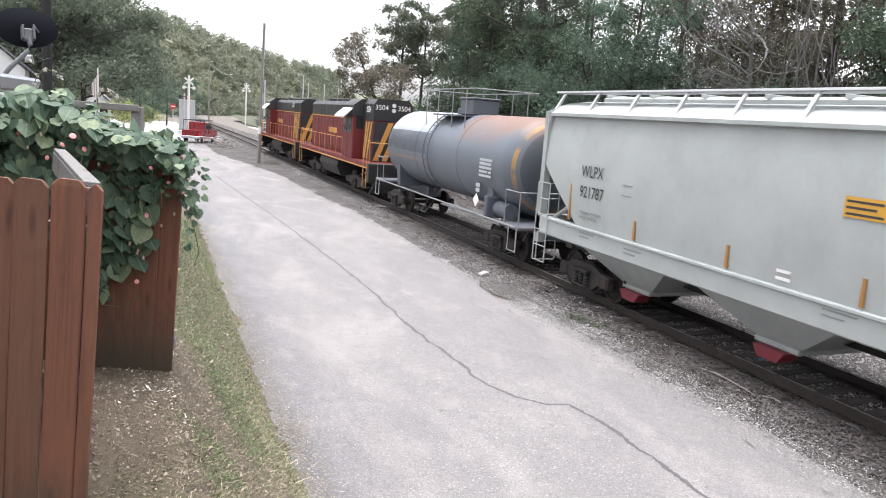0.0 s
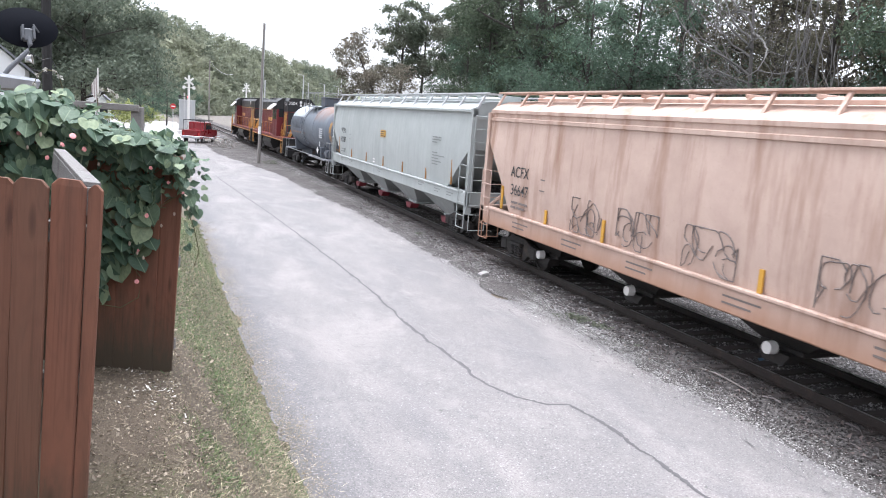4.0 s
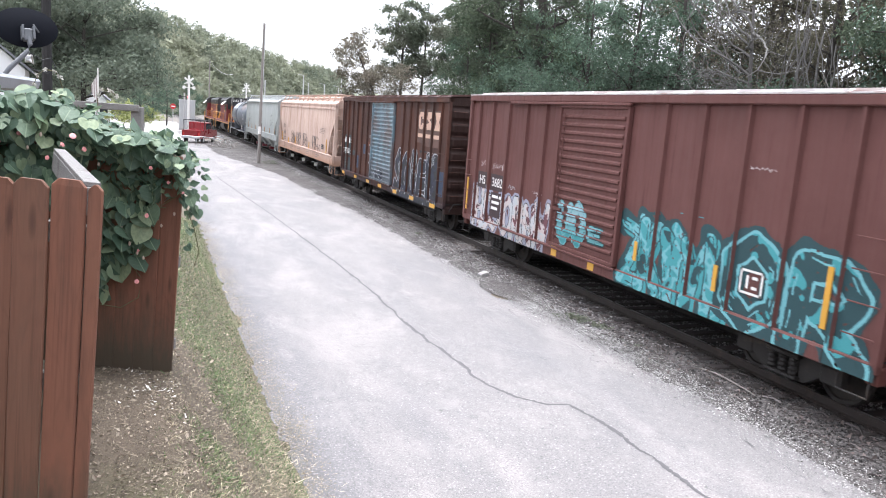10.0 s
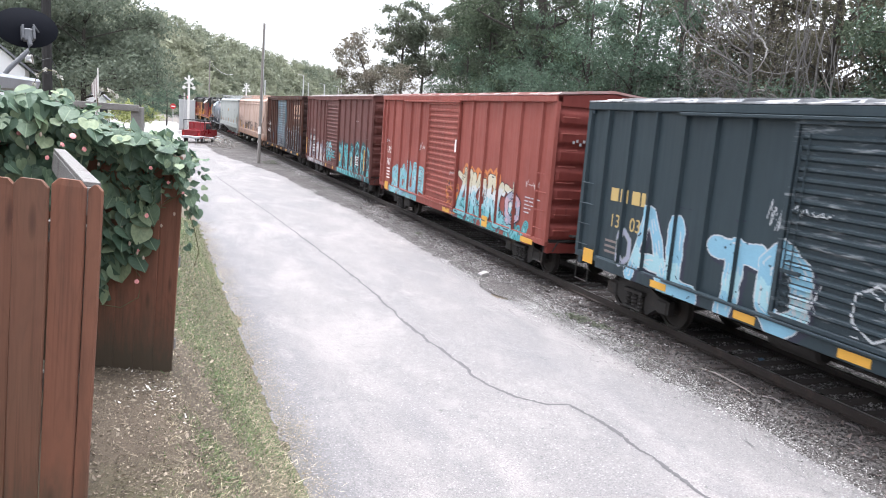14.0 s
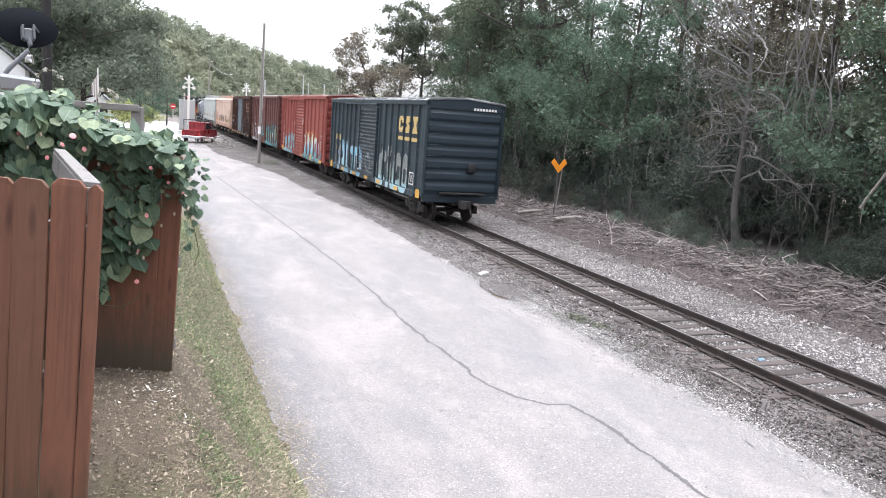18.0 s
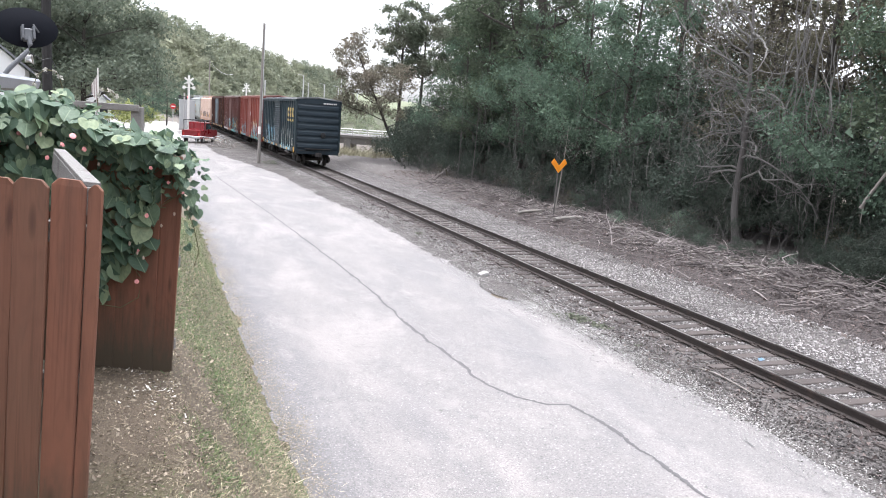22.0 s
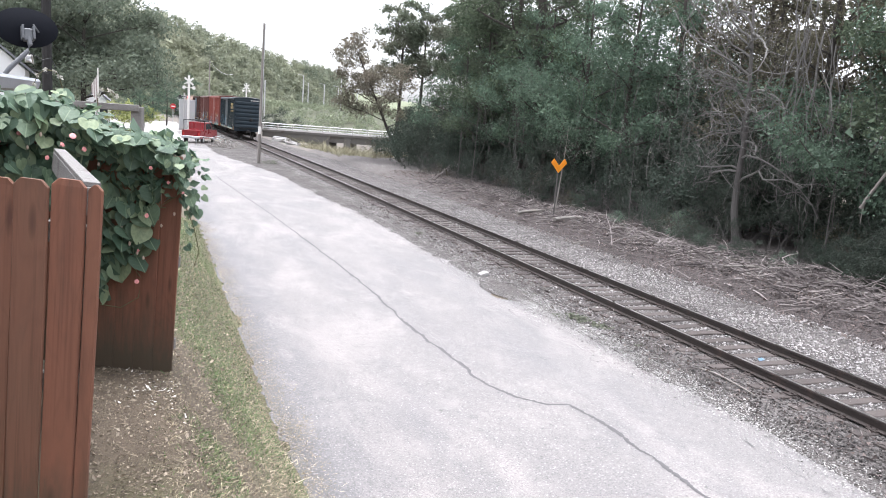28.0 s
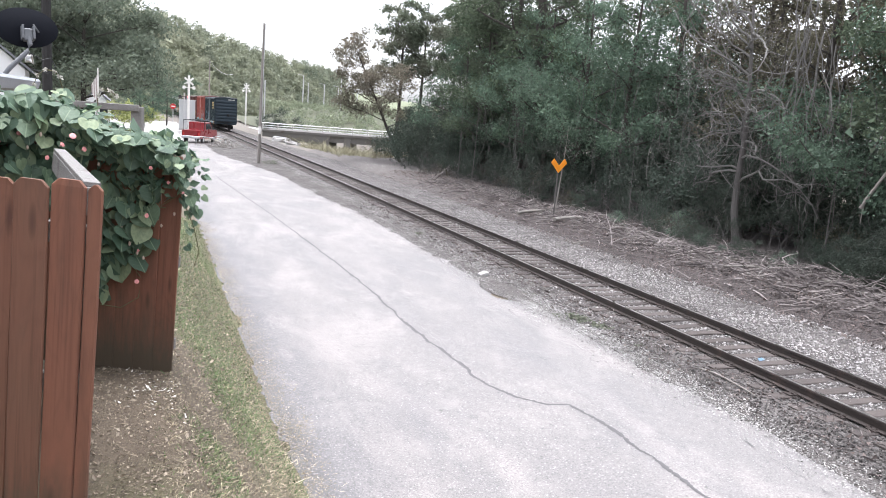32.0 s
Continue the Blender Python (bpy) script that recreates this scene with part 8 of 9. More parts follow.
def heart_leaf(k):
    """A heart-shaped leaf, folded along its middle, hanging from its stalk."""
    rng = random.Random(90 + k)
    half = [(0.0, 0.0), (0.06, 0.1), (0.17, 0.17), (0.32, 0.17), (0.46, 0.08), (0.54, -0.07), (0.55, -0.25), (0.49, -0.43), (0.38, -0.59), (0.24, -0.74), (0.1, -0.86), (0.0, -0.94)]
    vs, fs = [], []
    fold, curl, droop = rng.uniform(0.05, 0.3), rng.uniform(-0.25, 0.35), rng.uniform(0.0, 0.35)
    n = len(half)
    def at(x, y):
        return (x, y, curl * y * y * 0.5 + fold * abs(x) - droop * x * x + 0.03 * math.sin(7 * y + k) * abs(x) * 2)
    for s in (-1, 1):
        o = len(vs)
        vs += [at(s * x, y) for x, y in half]
        vs += [at(s * x * 0.5, min(y, 0.02) if i < 4 else y) for i, (x, y) in enumerate(half)]
        vs += [at(0, min(y, 0.0)) for _, y in half]
        for i in range(n - 1):
            for a, b in ((0, n), (n, 2 * n)):
                q = (o + a + i, o + a + i + 1, o + b + i + 1, o + b + i)
                fs.append(q if s > 0 else q[::-1])
    me = bpy.data.meshes.new("leaf")
    me.from_pydata(vs, [], fs)
    me.materials.append(M["vine_leaf"])
    for f in me.polygons:
        f.use_smooth = True
    return me


def flower_mesh():
    q = Mesh()
    rings = []
    for r, z in ((0.004, 0), (0.007, 0.02), (0.014, 0.032), (0.024, 0.038), (0.02, 0.04)):
        rings.append([(r * (1 + 0.05 * math.cos(5 * a)) * math.cos(a), r * (1 + 0.05 * math.cos(5 * a)) * math.sin(a), z) for a in [2 * math.pi * i / 20 for i in range(20)]])
    return q.loft(rings).data("flower", M["pink"], True)


def build_yard():
    # near panel: its foot at the yard's level
    way = Vector((-0.37, 0.14, 0)).normalized()
    a = Vector((-11.075, 3.42, 0)) + way * 0.011
    z0 = 1.70
    panel("red-brown stained board fence panel with dog-eared tops", (a.x + way.x * 0.178, a.y + way.y * 0.178, z0), way, 15, 0.151, 1.865, 5, lean=-0.057, gap=0.002)
    end = thing("fence_post", "narrow red-brown end board of the fence", "post")
    part("board", picket_mesh(0.062, 1.868, random.Random(3), 0.022), None, end)
    end.matrix_basis = Matrix.Translation((a.x + way.x * 0.143, a.y + way.y * 0.143, z0)) @ Matrix.Rotation(math.atan2(way[1], way[0]), 4, "Z") @ Matrix.Rotation(-0.057, 4, "Y")
    # the return running back from its end, weathered on the inside
    b0, b1 = Vector((-11.09, 3.47, z0)), Vector((-11.43, 5.55, z0))
    d = (b1 - b0).normalized()
    ret = panel("weathered grey return panel of the board fence", b0, d, 12, 0.163, 1.83, 6, lean=0.0, rails=False)
    ret.matrix_basis = Matrix.Translation(b0 + way * 0.075 + Vector((-d.y, d.x, 0)) * 0.115) @ Matrix.Rotation(math.atan2(d.y, d.x), 4, "Z") @ Matrix.Rotation(0.0895, 4, "X")
    part("top_rail", Mesh().box(0.06, 2.1, 0.012, 0.06, 1.72, 1.845, 0.004), M["grey_wood"], ret, "weathered grey top rail")
    part("cap", Mesh().box(0.07, 2.1, -0.012, 0.058, 1.845, 1.868, 0.003), M["grey_wood"], ret, "pale weathered cap board")
    post = thing("fence_post", "square weathered grey fence post", "post", mesh=Mesh().box(-0.055, 0.055, -0.045, 0.045, 0, 1.82, 0.006), material=M["grey_wood"])
    post.matrix_basis = pose(-11.24, 3.63, z0, 0, 0, 20)
    # far panel under the creeper
    c0, c1 = Vector((-10.737, 6.245, 1.72)), Vector((-12.3, 6.86, 1.72))
    d = (c1 - c0).normalized()
    panel("red-brown board fence panel overgrown with creeper", c0, d, 10, 0.162, 1.8, 7, lean=-0.045, gap=0.0)
    p2 = thing("fence_post", "red-brown fence post under the creeper", "post", mesh=Mesh().box(-0.05, 0.05, -0.12, -0.03, -0.05, 1.78, 0.005), material=M["fence"])
    p2.matrix_basis = Matrix.Translation(c0 + d * 0.1) @ Matrix.Rotation(math.atan2(d.y, d.x), 4, "Z") @ Matrix.Rotation(-0.045, 4, "Y")
    p3 = thing("thin_post", "thin pale upright post by the fence", "post", mesh=Mesh().tube([(0, 0, 0), (0.01, 0, 2.2)], 0.02, 8), material=M["white"])
    p3.matrix_basis = pose(-11.93, 6.0, 1.7)
    # creeper
    rng = random.Random(21)
    vine = thing("creeper", "leafy green flowering creeper sprawling over the board fence", "climbing plant")
    leaves = [heart_leaf(k) for k in range(6)]
    side = Vector((d.y, -d.x, 0))
    if side.y > 0:
        side = -side
    spots = []
    def top_z(u):
        """Height of the creeper's upper surface, u metres along the panel."""
        return float(np.interp(u, (-0.2, 0.0, 0.3, 0.62, 1.08, 1.5, 1.9), (3.5, 3.6, 3.66, 3.8, 3.97, 3.9, 3.84))) + 0.03 * math.sin(9 * u)
    while len(spots) < 900:
        r = rng.random()
        u = rng.uniform(-0.14, 1.9)
        if r < 0.76:
            lo = top_z(u) - 0.2 if u < 0.62 else 3.4 - 0.45 * smooth(0.62, 0.9, u)
            z = lo + (top_z(u) - lo) * rng.random() ** 0.7
            off = 0.05 + 0.28 * rng.random() * (0.4 + smooth(0.4, 1.2, u)) if z < top_z(u) - 0.1 else rng.uniform(-0.3, 0.3)
        elif r < 0.93 and rng.random() < 0.72:
            z = 2.36 + 1.04 * rng.random() ** 0.75
            u = rng.uniform(0.5 - 0.36 * smooth(2.5, 2.8, z), 0.72)
            off = 0.03 + 0.08 * rng.random()
        elif r > 0.93:
            z = 2.75 + 0.75 * rng.random() ** 0.6
            u = -0.1 + 0.06 * rng.gauss(0, 1) * smooth(2.6, 3.4, z) - 0.03
            off = rng.uniform(-0.1, 0.12)
        else:
            continue
        p = c0 + d * u + side * off
        spots.append((Vector((p.x, p.y, z)), u))
    joined_v, joined_f = [], []
    order = sorted(spots, key=lambda q: q[0].y)
    for i, (p, u) in enumerate(order):
        s = min(1.3, max(0.5, rng.lognormvariate(0, 0.3))) * (0.12 if p.z < 3.3 else 0.102) * (0.5 if u < 0.0 else 1.0)
        upright = rng.uniform(-50, 5) if p.z < top_z(u) - 0.08 else rng.uniform(-85, -30)
        m = Matrix.Translation(p) @ Matrix.Rotation(math.atan2(side.x, -side.y) * -1 + rng.gauss(0, 0.6), 4, "Z") @ Matrix.Rotation(radians(90 + upright), 4, "X") @ Matrix.Rotation(rng.gauss(0, 0.45), 4, "Z") @ Matrix.Scale(s, 4)
        if i < 300:
            o = part("leaf", leaves[i % 6], None, vine)
            o.matrix_basis = m
        else:
            me = leaves[i % 6]
            n = len(joined_v)
            joined_v += [tuple(m @ q.co) for q in me.vertices]
            joined_f += [tuple(n + k for k in f.vertices) for f in me.polygons]
    tagged(part("inner_leaves", Mesh().add(joined_v, joined_f), M["vine_inner"], vine), kind="stuff")
    # dense small growth behind the large leaves
    cs = [tuple(c0 + d * u + Vector((0, 0, top_z(u) - 1.72 - 0.22 + rng.uniform(-0.1, 0.12))) + side * rng.uniform(-0.15, 0.05)) for u in np.linspace(0.05, 1.9, 22)]
    part("undergrowth", leaf_mesh("undergrowth", cs, [0.2] * len(cs), [60] * len(cs), 0.085, M["vine_inner"], 31), M["vine_inner"], vine)
    def stem(pts, r):
        part("stem", Mesh().tube(pts, r, 4), M["vine_stem"], vine)
    for k in range(26):
        u, z = rng.uniform(0.05, 1.7), rng.uniform(3.2, 3.5)
        pts = []
        for i in range(7):
            p = c0 + d * u + side * 0.05
            pts.append((p.x, p.y, z))
            u, z = max(-0.08, u + rng.uniform(-0.14, 0.14)), min(top_z(u), z + rng.uniform(-0.14, 0.12))
        stem(pts, 0.004)
    for k in range(3):
        u, z = 0.5 + 0.08 * k, 3.3
        pts = []
        while z > 2.3 - 0.05 * k:
            p = c0 + d * u + side * 0.03
            pts.append((p.x, p.y, z))
            u, z = u + rng.uniform(-0.04, 0.05), z - 0.14
        stem(pts, 0.005)
    p = c0 + d * 0.3 + side * 0.03
    stem([(p.x - 0.02, p.y, 2.62), (p.x + 0.06, p.y, 2.5), (p.x + 0.03, p.y, 2.35), (p.x - 0.1, p.y, 2.27), (p.x - 0.25, p.y, 2.3)], 0.004)
    for k in range(1):
        q0 = c0 - d * (0.1 + 0.05 * k)
        stem([(q0.x, q0.y, 3.1), (q0.x + 0.06, q0.y - 0.05, 2.95), (q0.x + 0.1, q0.y - 0.02, 2.75), (q0.x + 0.06, q0.y, 2.62)], 0.003)
    # open trumpets, and small buds on the hanging growth
    fm = flower_mesh()
    for u, z, off, k in ((0.69, 3.78, 0.2, 0.6), (0.63, 3.6, 0.34, 1.0), (0.72, 3.54, 0.34, 0.75), (0.58, 3.52, 0.3, 0.8), (0.12, 3.41, 0.2, 0.65), (0.79, 3.45, 0.36, 0.7), (1.02, 3.62, 0.34, 0.65), (1.16, 3.54, 0.34, 0.6),
                         (-0.03, 3.31, 0.16, 0.6), (-0.12, 3.23, 0.12, 0.45), (0.18, 3.04, 0.14, 0.8), (0.22, 2.76, 0.12, 0.5), (0.26, 2.5, 0.08, 0.75)):
        o = part("flower", fm, None, vine, "small pink trumpet flower")
        pp = c0 + d * u + side * off
        o.matrix_basis = Matrix.Translation((pp.x, pp.y, z)) @ Matrix.Rotation(radians(75 + rng.uniform(-35, 30)), 4, "X") @ Matrix.Rotation(rng.uniform(-0.8, 0.8), 4, "Y") @ Matrix.Scale(k, 4)
    bud = Mesh().loft([[(r * math.cos(a), r * math.sin(a), z) for a in [math.pi * i / 4 for i in range(8)]] for r, z in ((0.002, 0), (0.009, 0.008), (0.01, 0.02), (0.004, 0.034))]).data("bud", M["bud"], True)
    for u, z, off in ((0.33, 2.86, 0.12), (0.36, 2.93, 0.12), (0.3, 2.79, 0.12), (0.24, 2.72, 0.12), (0.2, 2.68, 0.1), (0.06, 2.95, 0.1), (-0.04, 3.05, 0.1), (0.85, 3.6, 0.36), (0.95, 3.5, 0.36), (0.5, 3.4, 0.2), (0.35, 3.5, 0.2)):
        o = part("bud", bud, None, vine, "pale unopened flower bud")
        pp = c0 + d * u + side * off
        o.matrix_basis = Matrix.Translation((pp.x, pp.y, z)) @ Matrix.Rotation(rng.uniform(-0.7, 0.7), 4, "X")
    # two feathery seed heads rising from it
    for pts in ([(-11.56, 6.9, 3.9), (-11.6, 6.9, 4.05), (-11.63, 6.9, 4.09), (-11.7, 6.9, 4.1), (-11.76, 6.9, 4.05), (-11.78, 6.9, 3.98)],
                [(-11.32, 6.8, 3.75), (-11.31, 6.8, 3.93), (-11.28, 6.8, 3.975), (-11.22, 6.8, 3.97), (-11.17, 6.8, 3.93)]):
        sh = thing("seed_head", "feathery pale seed head arching above the creeper", "grass")
        part("stalk", Mesh().tube([(pts[0][0], pts[0][1], 3.4)] + pts, 0.004, 4), M["vine_stem"], sh)
        part("plume", leaf_mesh("plume", pts[1:], [0.014] * (len(pts) - 1), [70] * (len(pts) - 1), 0.013, M["plume"], 17), M["plume"], sh)
    # grey rail and post further on
    q = thing("wooden_rail", "weathered grey wooden rail on a thick post", "rail")
    part("post", Mesh().box(-0.08, 0.08, -0.08, 0.08, -0.1, 2.05, 0.01), M["grey_wood"], q)
    part("rail", Mesh().box(-1.6, 0.05, -0.13, -0.08, 1.98, 2.08, 0.008), M["grey_wood"], q)
    part("post", Mesh().box(-1.7, -1.5, -0.11, 0.11, -0.1, 2.06, 0.01), M["grey_wood"], q)
    q.matrix_basis = pose(-11.1, 12.6, ground_z(-11.1, 12.6), 0, 0, -14)
    # porch roof corner with its gutter and the dish on it
    roof = thing("porch_roof", "grey porch roof corner with a pale metal gutter", "roof")
    part("roof_deck", Mesh().prism([(-18, 5.6), (-12.2, 4.02), (-12.2, 3.95), (-18, 5.5)], "y", 4.5, 9.5), M["shingle"], roof)
    part("gutter", Mesh().prism([(-12.2, 4.03), (-12.07, 4.05), (-12.05, 4.02), (-12.08, 3.93), (-12.2, 3.91)], "y", 4.5, 9.55), M["gutter"], roof, "pale metal gutter")
    part("fascia", Mesh().prism([(-18, 5.55), (-12.1, 3.98), (-12.1, 3.8), (-18, 5.3)], "y", 9.5, 9.56), M["gutter"], roof)
    part("porch_beam", Mesh().box(-12.75, -12.6, 4.6, 9.4, 3.6, 3.85, 0.01), M["gutter"], roof)
    part("porch_post", Mesh().box(-12.75, -12.6, 9.2, 9.35, 1.7, 3.62, 0.01), M["gutter"], roof)
    dish = thing("satellite_dish", "dark grey satellite dish on a bent arm", "satellite dish")
    q = Mesh()
    rings = []
    for i in range(8):
        r = 0.32 * i / 7 + 0.001
        rings.append([(r * math.cos(b) * 1.02, 0.5 * r * r - 0.05, r * math.sin(b) * 0.7) for b in [2 * math.pi * k / 28 for k in range(28)]])
    for i in range(7, -1, -1):
        r = 0.32 * i / 7 + 0.001
        rings.append([(r * math.cos(b) * 1.02, 0.5 * r * r - 0.062, r * math.sin(b) * 0.7) for b in [2 * math.pi * k / 28 for k in range(28)]])
    part("reflector", q.loft(rings), M["dish"], dish, smooth=True)
    q = Mesh().box(-0.05, 0.05, -0.15, -0.06, -0.18, -0.04, 0.012)
    for sx in (-0.055, 0.055):
        q.box(sx - 0.012, sx + 0.012, -0.17, -0.05, -0.16, -0.01, 0.004)
    q.tube([(0, -0.12, -0.08), (0.01, -0.14, -0.22), (-0.02, -0.14, -0.3), (-0.2, -0.14, -0.5), (-0.25, -0.12, -0.57)], 0.026, 10)
    q.tube([(0.06, -0.1, 0.02), (0.12, -0.05, -0.05)], 0.01, 6)
    part("mount", q, M["dish_arm"], dish, "grey bent steel mounting arm")
    q = Mesh().tube([(0.04, 0.0, -0.3), (0.1, 0.3, -0.32), (0.08, 0.42, -0.25)], 0.012, 6).box(0.04, 0.12, 0.4, 0.46, -0.28, -0.2, 0.01)
    part("feed_arm", q, M["galv"], dish)
    cable = Mesh().tube([(-0.02, -0.14, -0.3), (0.12, -0.13, -0.38), (0.22, -0.1, -0.34), (0.26, -0.1, -0.44), (0.18, -0.1, -0.52), (0.0, -0.1, -0.48)], 0.006, 5)
    part("cable", cable, M["blackp"], dish)
    dish.matrix_basis = pose(-12.23, 9.9, 4.61, -12, 0, 16)


M["shingle"] = plain("grey_shingles", (0.16, 0.165, 0.18), 0.9, 0, 6, 0.3, 0.5)
M["gutter"] = plain("pale_grey_gutter", (0.3, 0.31, 0.34), 0.5, 0.2, 4, 0.15, 0.1)
M["dish_arm"] = plain("dull_grey_arm", (0.12, 0.125, 0.135), 0.55, 0.2, 6, 0.2, 0.1)
M["dish"] = plain("dark_grey_dish", (0.009, 0.01, 0.014), 0.9, 0, 5, 0.2, 0.1)
M["dish"].node_tree.nodes["Principled BSDF"].inputs["Specular IOR Level"].default_value = 0.12
build_yard()


# ---- over by the crossing ----
def build_far():
    def pole(x, y, h, r, label, mt, lean=0.0, name="utility_pole", lean_y=0.0):
        o = thing(name, label, name.replace("_", " "))
        part("shaft", Mesh().tube([(0, 0, -0.3), (lean * h * 0.5, lean_y * h * 0.5, h * 0.5), (lean * h, lean_y * h, h)], r, 10, r * 0.7), mt, o, smooth=True)
        o.matrix_basis = pose(x, y, -0.33)
        return o
    p = pole(-3.5, 56.6, 10.05, 0.125, "tall weathered wooden utility pole beside the road", M["pole_wood"], 0.012)
    part("marker", Mesh().tube([(-0.02, -0.16, 2.2), (-0.02, -0.16, 2.75)], 0.11, 8), M["white"], p, "pale meter box")
    part("conduit", Mesh().tube([(0.12, -0.06, 3.0), (0.17, -0.06, 9.6)], 0.035, 6), M["galv"], p, "pale conduit up the pole")
    pole(5.8, 122.8, 8.2, 0.13, "thin pale pole beyond the crossing", M["galv"], 0.0, "street_pole")
    q = pole(-1.4, 140.0, 11.3, 0.14, "wooden pole with a drooping wire", M["pole_wood"])
    part("wire", Mesh().tube([(0, 0, 11.2), (0.9, 0, 10.2), (2.0, 0, 9.4), (3.2, 0, 9.1), (4.0, 0, 9.3)], 0.03, 4), M["galv"], q)
    for x, y, h in ((21.1, 173, 8.4), (27.0, 178, 7.0), (29.1, 170, 9.4), (30.8, 180, 6.8), (24.0, 182, 7.2), (33.0, 174, 7.4), (35.5, 180, 6.0)):
        o = pole(x, y, h + 3.2, 0.16, "pale light pole beyond the embankment", M["galv"], 0, "street_pole")
        part("arm", Mesh().tube([(0, 0, h + 3.1), (-0.8, 0, h + 3.3), (-1.2, 0, h + 3.25)], 0.05, 5), M["galv"], o)
    pole(-14.3, 30.1, 12.5, 0.19, "dark wooden utility pole behind the dish", M["tarred_wood"])
    # crossing signal with crossbuck and lamps
    for x, y, h in ((-6.35, 104.5, 7.4), (6.6, 155.0, 8.4)):
        o = thing("crossing_signal", "white railway crossing signal with lamp heads", "crossing signal", "crossing signals")
        part("mast", Mesh().tube([(0, 0, -0.2), (0, 0, h)], 0.15, 8), M["white"], o)
        for a in (38, -38):
            b = Mesh().box(-0.7, 0.7, -0.19, -0.165, -0.11, 0.11)
            c, s = math.cos(radians(a)), math.sin(radians(a))
            b.v = [(x0 * c - z0 * s, y0 + (0.03 if a > 0 else 0), x0 * s + z0 * c + h - 0.75) for x0, y0, z0 in b.v]
            part("crossbuck_blade", b, M["white"], o)
        part("lamp_bar", Mesh().box(-0.75, 0.75, -0.26, -0.2, h - 1.6, h - 1.5), M["white"], o)
        for s in (-1, 1):
            part("signal_lamp", Mesh().lathe([(-0.1, 0), (-0.1, 0.2), (0.05, 0.22), (0.07, 0.22), (0.06, 0)], "y", (s * 0.6, -0.28, h - 1.55), 14), M["white"], o)
        o.matrix_basis = pose(x, y, -0.33)
    # low warning lights, cabinet, stop sign
    o = thing("crossing_gate", "crossing lights with one red lamp lit", "crossing signal")
    part("mast", Mesh().tube([(0, 0, -0.2), (0, 0, 5.2)], 0.09, 8), M["galv"], o)
    part("lamp_bar", Mesh().box(-0.75, 0.75, -0.1, -0.02, 4.6, 4.7), M["blackp"], o)
    part("lamp", Mesh().lathe([(-0.12, 0), (-0.12, 0.22), (0.06, 0.22), (0.06, 0)], "y", (-0.55, -0.1, 4.65), 14), M["blackp"], o)
    part("lit_lamp", Mesh().lathe([(-0.14, 0), (-0.14, 0.14), (0.06, 0.2), (0.06, 0)], "y", (0.55, -0.1, 4.65), 14), M["red_lamp"], o, "glowing red lamp")
    o.matrix_basis = pose(-6.7, 109.5, -0.33)
    o = thing("signal_cabinet", "pale grey metal signal cabinet", "cabinet")
    part("body", Mesh().box(-1.05, 1.05, -0.6, 0.6, 0.3, 4.2, 0.05), M["cabinet"], o)
    part("base", Mesh().box(-1.1, 1.1, -0.65, 0.65, -0.3, 0.32), M["concrete"], o)
    part("cap", Mesh().box(-1.12, 1.12, -0.68, 0.68, 4.2, 4.3, 0.02), M["cabinet"], o)
    o.matrix_basis = pose(-6.2, 112.5, -0.33)
    o = thing("stop_sign", "red octagonal road sign on a post", "road sign")
    part("post", Mesh().box(-0.05, 0.05, -0.03, 0.03, -0.3, 3.3), M["galv"], o)
    part("plate", Mesh().prism([(0.42 * math.cos(radians(22.5 + 45 * i)), 3.2 + 0.42 * math.sin(radians(22.5 + 45 * i))) for i in range(8)], "y", -0.06, -0.03), M["sign_red"], o)
    part("band", Mesh().box(-0.28, 0.28, -0.068, -0.062, 3.12, 3.28), M["white"], o)
    o.matrix_basis = pose(-7.9, 118.5, -0.33)
    # flag on its staff
    o = thing("flag", "faded striped flag hanging on a white staff", "flag")
    part("staff", Mesh().tube([(0.12, 0, 0), (0, 0, 5.6)], 0.035, 6), M["white"], o)
    for i in range(7):
        q = Mesh().prism([(0.04 - 0.05 * i, 5.3 - i * 0.08), (0.08 - 0.055 * i, 3.6 + 0.1 * i), (0.03 - 0.055 * i, 3.6 + 0.12 * i), (-0.005 - 0.05 * i, 5.3 - i * 0.1)], "y", -0.02 * i, -0.02 * i + 0.02)
        part("stripe", q, M["white"] if i % 2 else M["flag_red"], o)
    o.matrix_basis = pose(-13.55, 44.7, 1.1 - 1.43 * 1.0)
    # sign post by the track
    o = thing("track_sign", "orange-yellow notched sign on a grey post by the track", "railway sign")
    part("post", Mesh().tube([(0, 0, -0.2), (0.02, 0, 2.15)], 0.035, 7), M["twig"], o)
    for s in (-1, 1):
        b = Mesh().prism([(0.0, 1.95), (s * 0.42, 2.38), (s * 0.28, 2.55), (0.0, 2.26)], "y", -0.06, -0.035)
        part("blade", b, M["sign_orange"], o, "orange-yellow painted blade")
    o.matrix_basis = pose(5.25, 28.1, ground_z(5.25, 28.1), 0, 0, 8)
    # bridge over the creek
    br = thing("road_bridge", "pale concrete road bridge with pipe railings", "bridge")
    A, B = Vector((3.6, 108.4, 0)), Vector((40, 94.5, 0))
    ang = math.atan2(B.y - A.y, B.x - A.x)
    L = (B - A).length
    part("deck", Mesh().box(0, L, 0, 8, 0.35, 0.7, 0.03), M["bridge_dark"], br)
    part("girder", Mesh().box(0, L, 0.3, 0.8, -0.5, 0.36, 0.02), M["bridge_dark"], br, "stained concrete girder")
    part("girder_far", Mesh().box(0, L, 7.2, 7.7, -0.5, 0.36, 0.02), M["bridge_dark"], br)
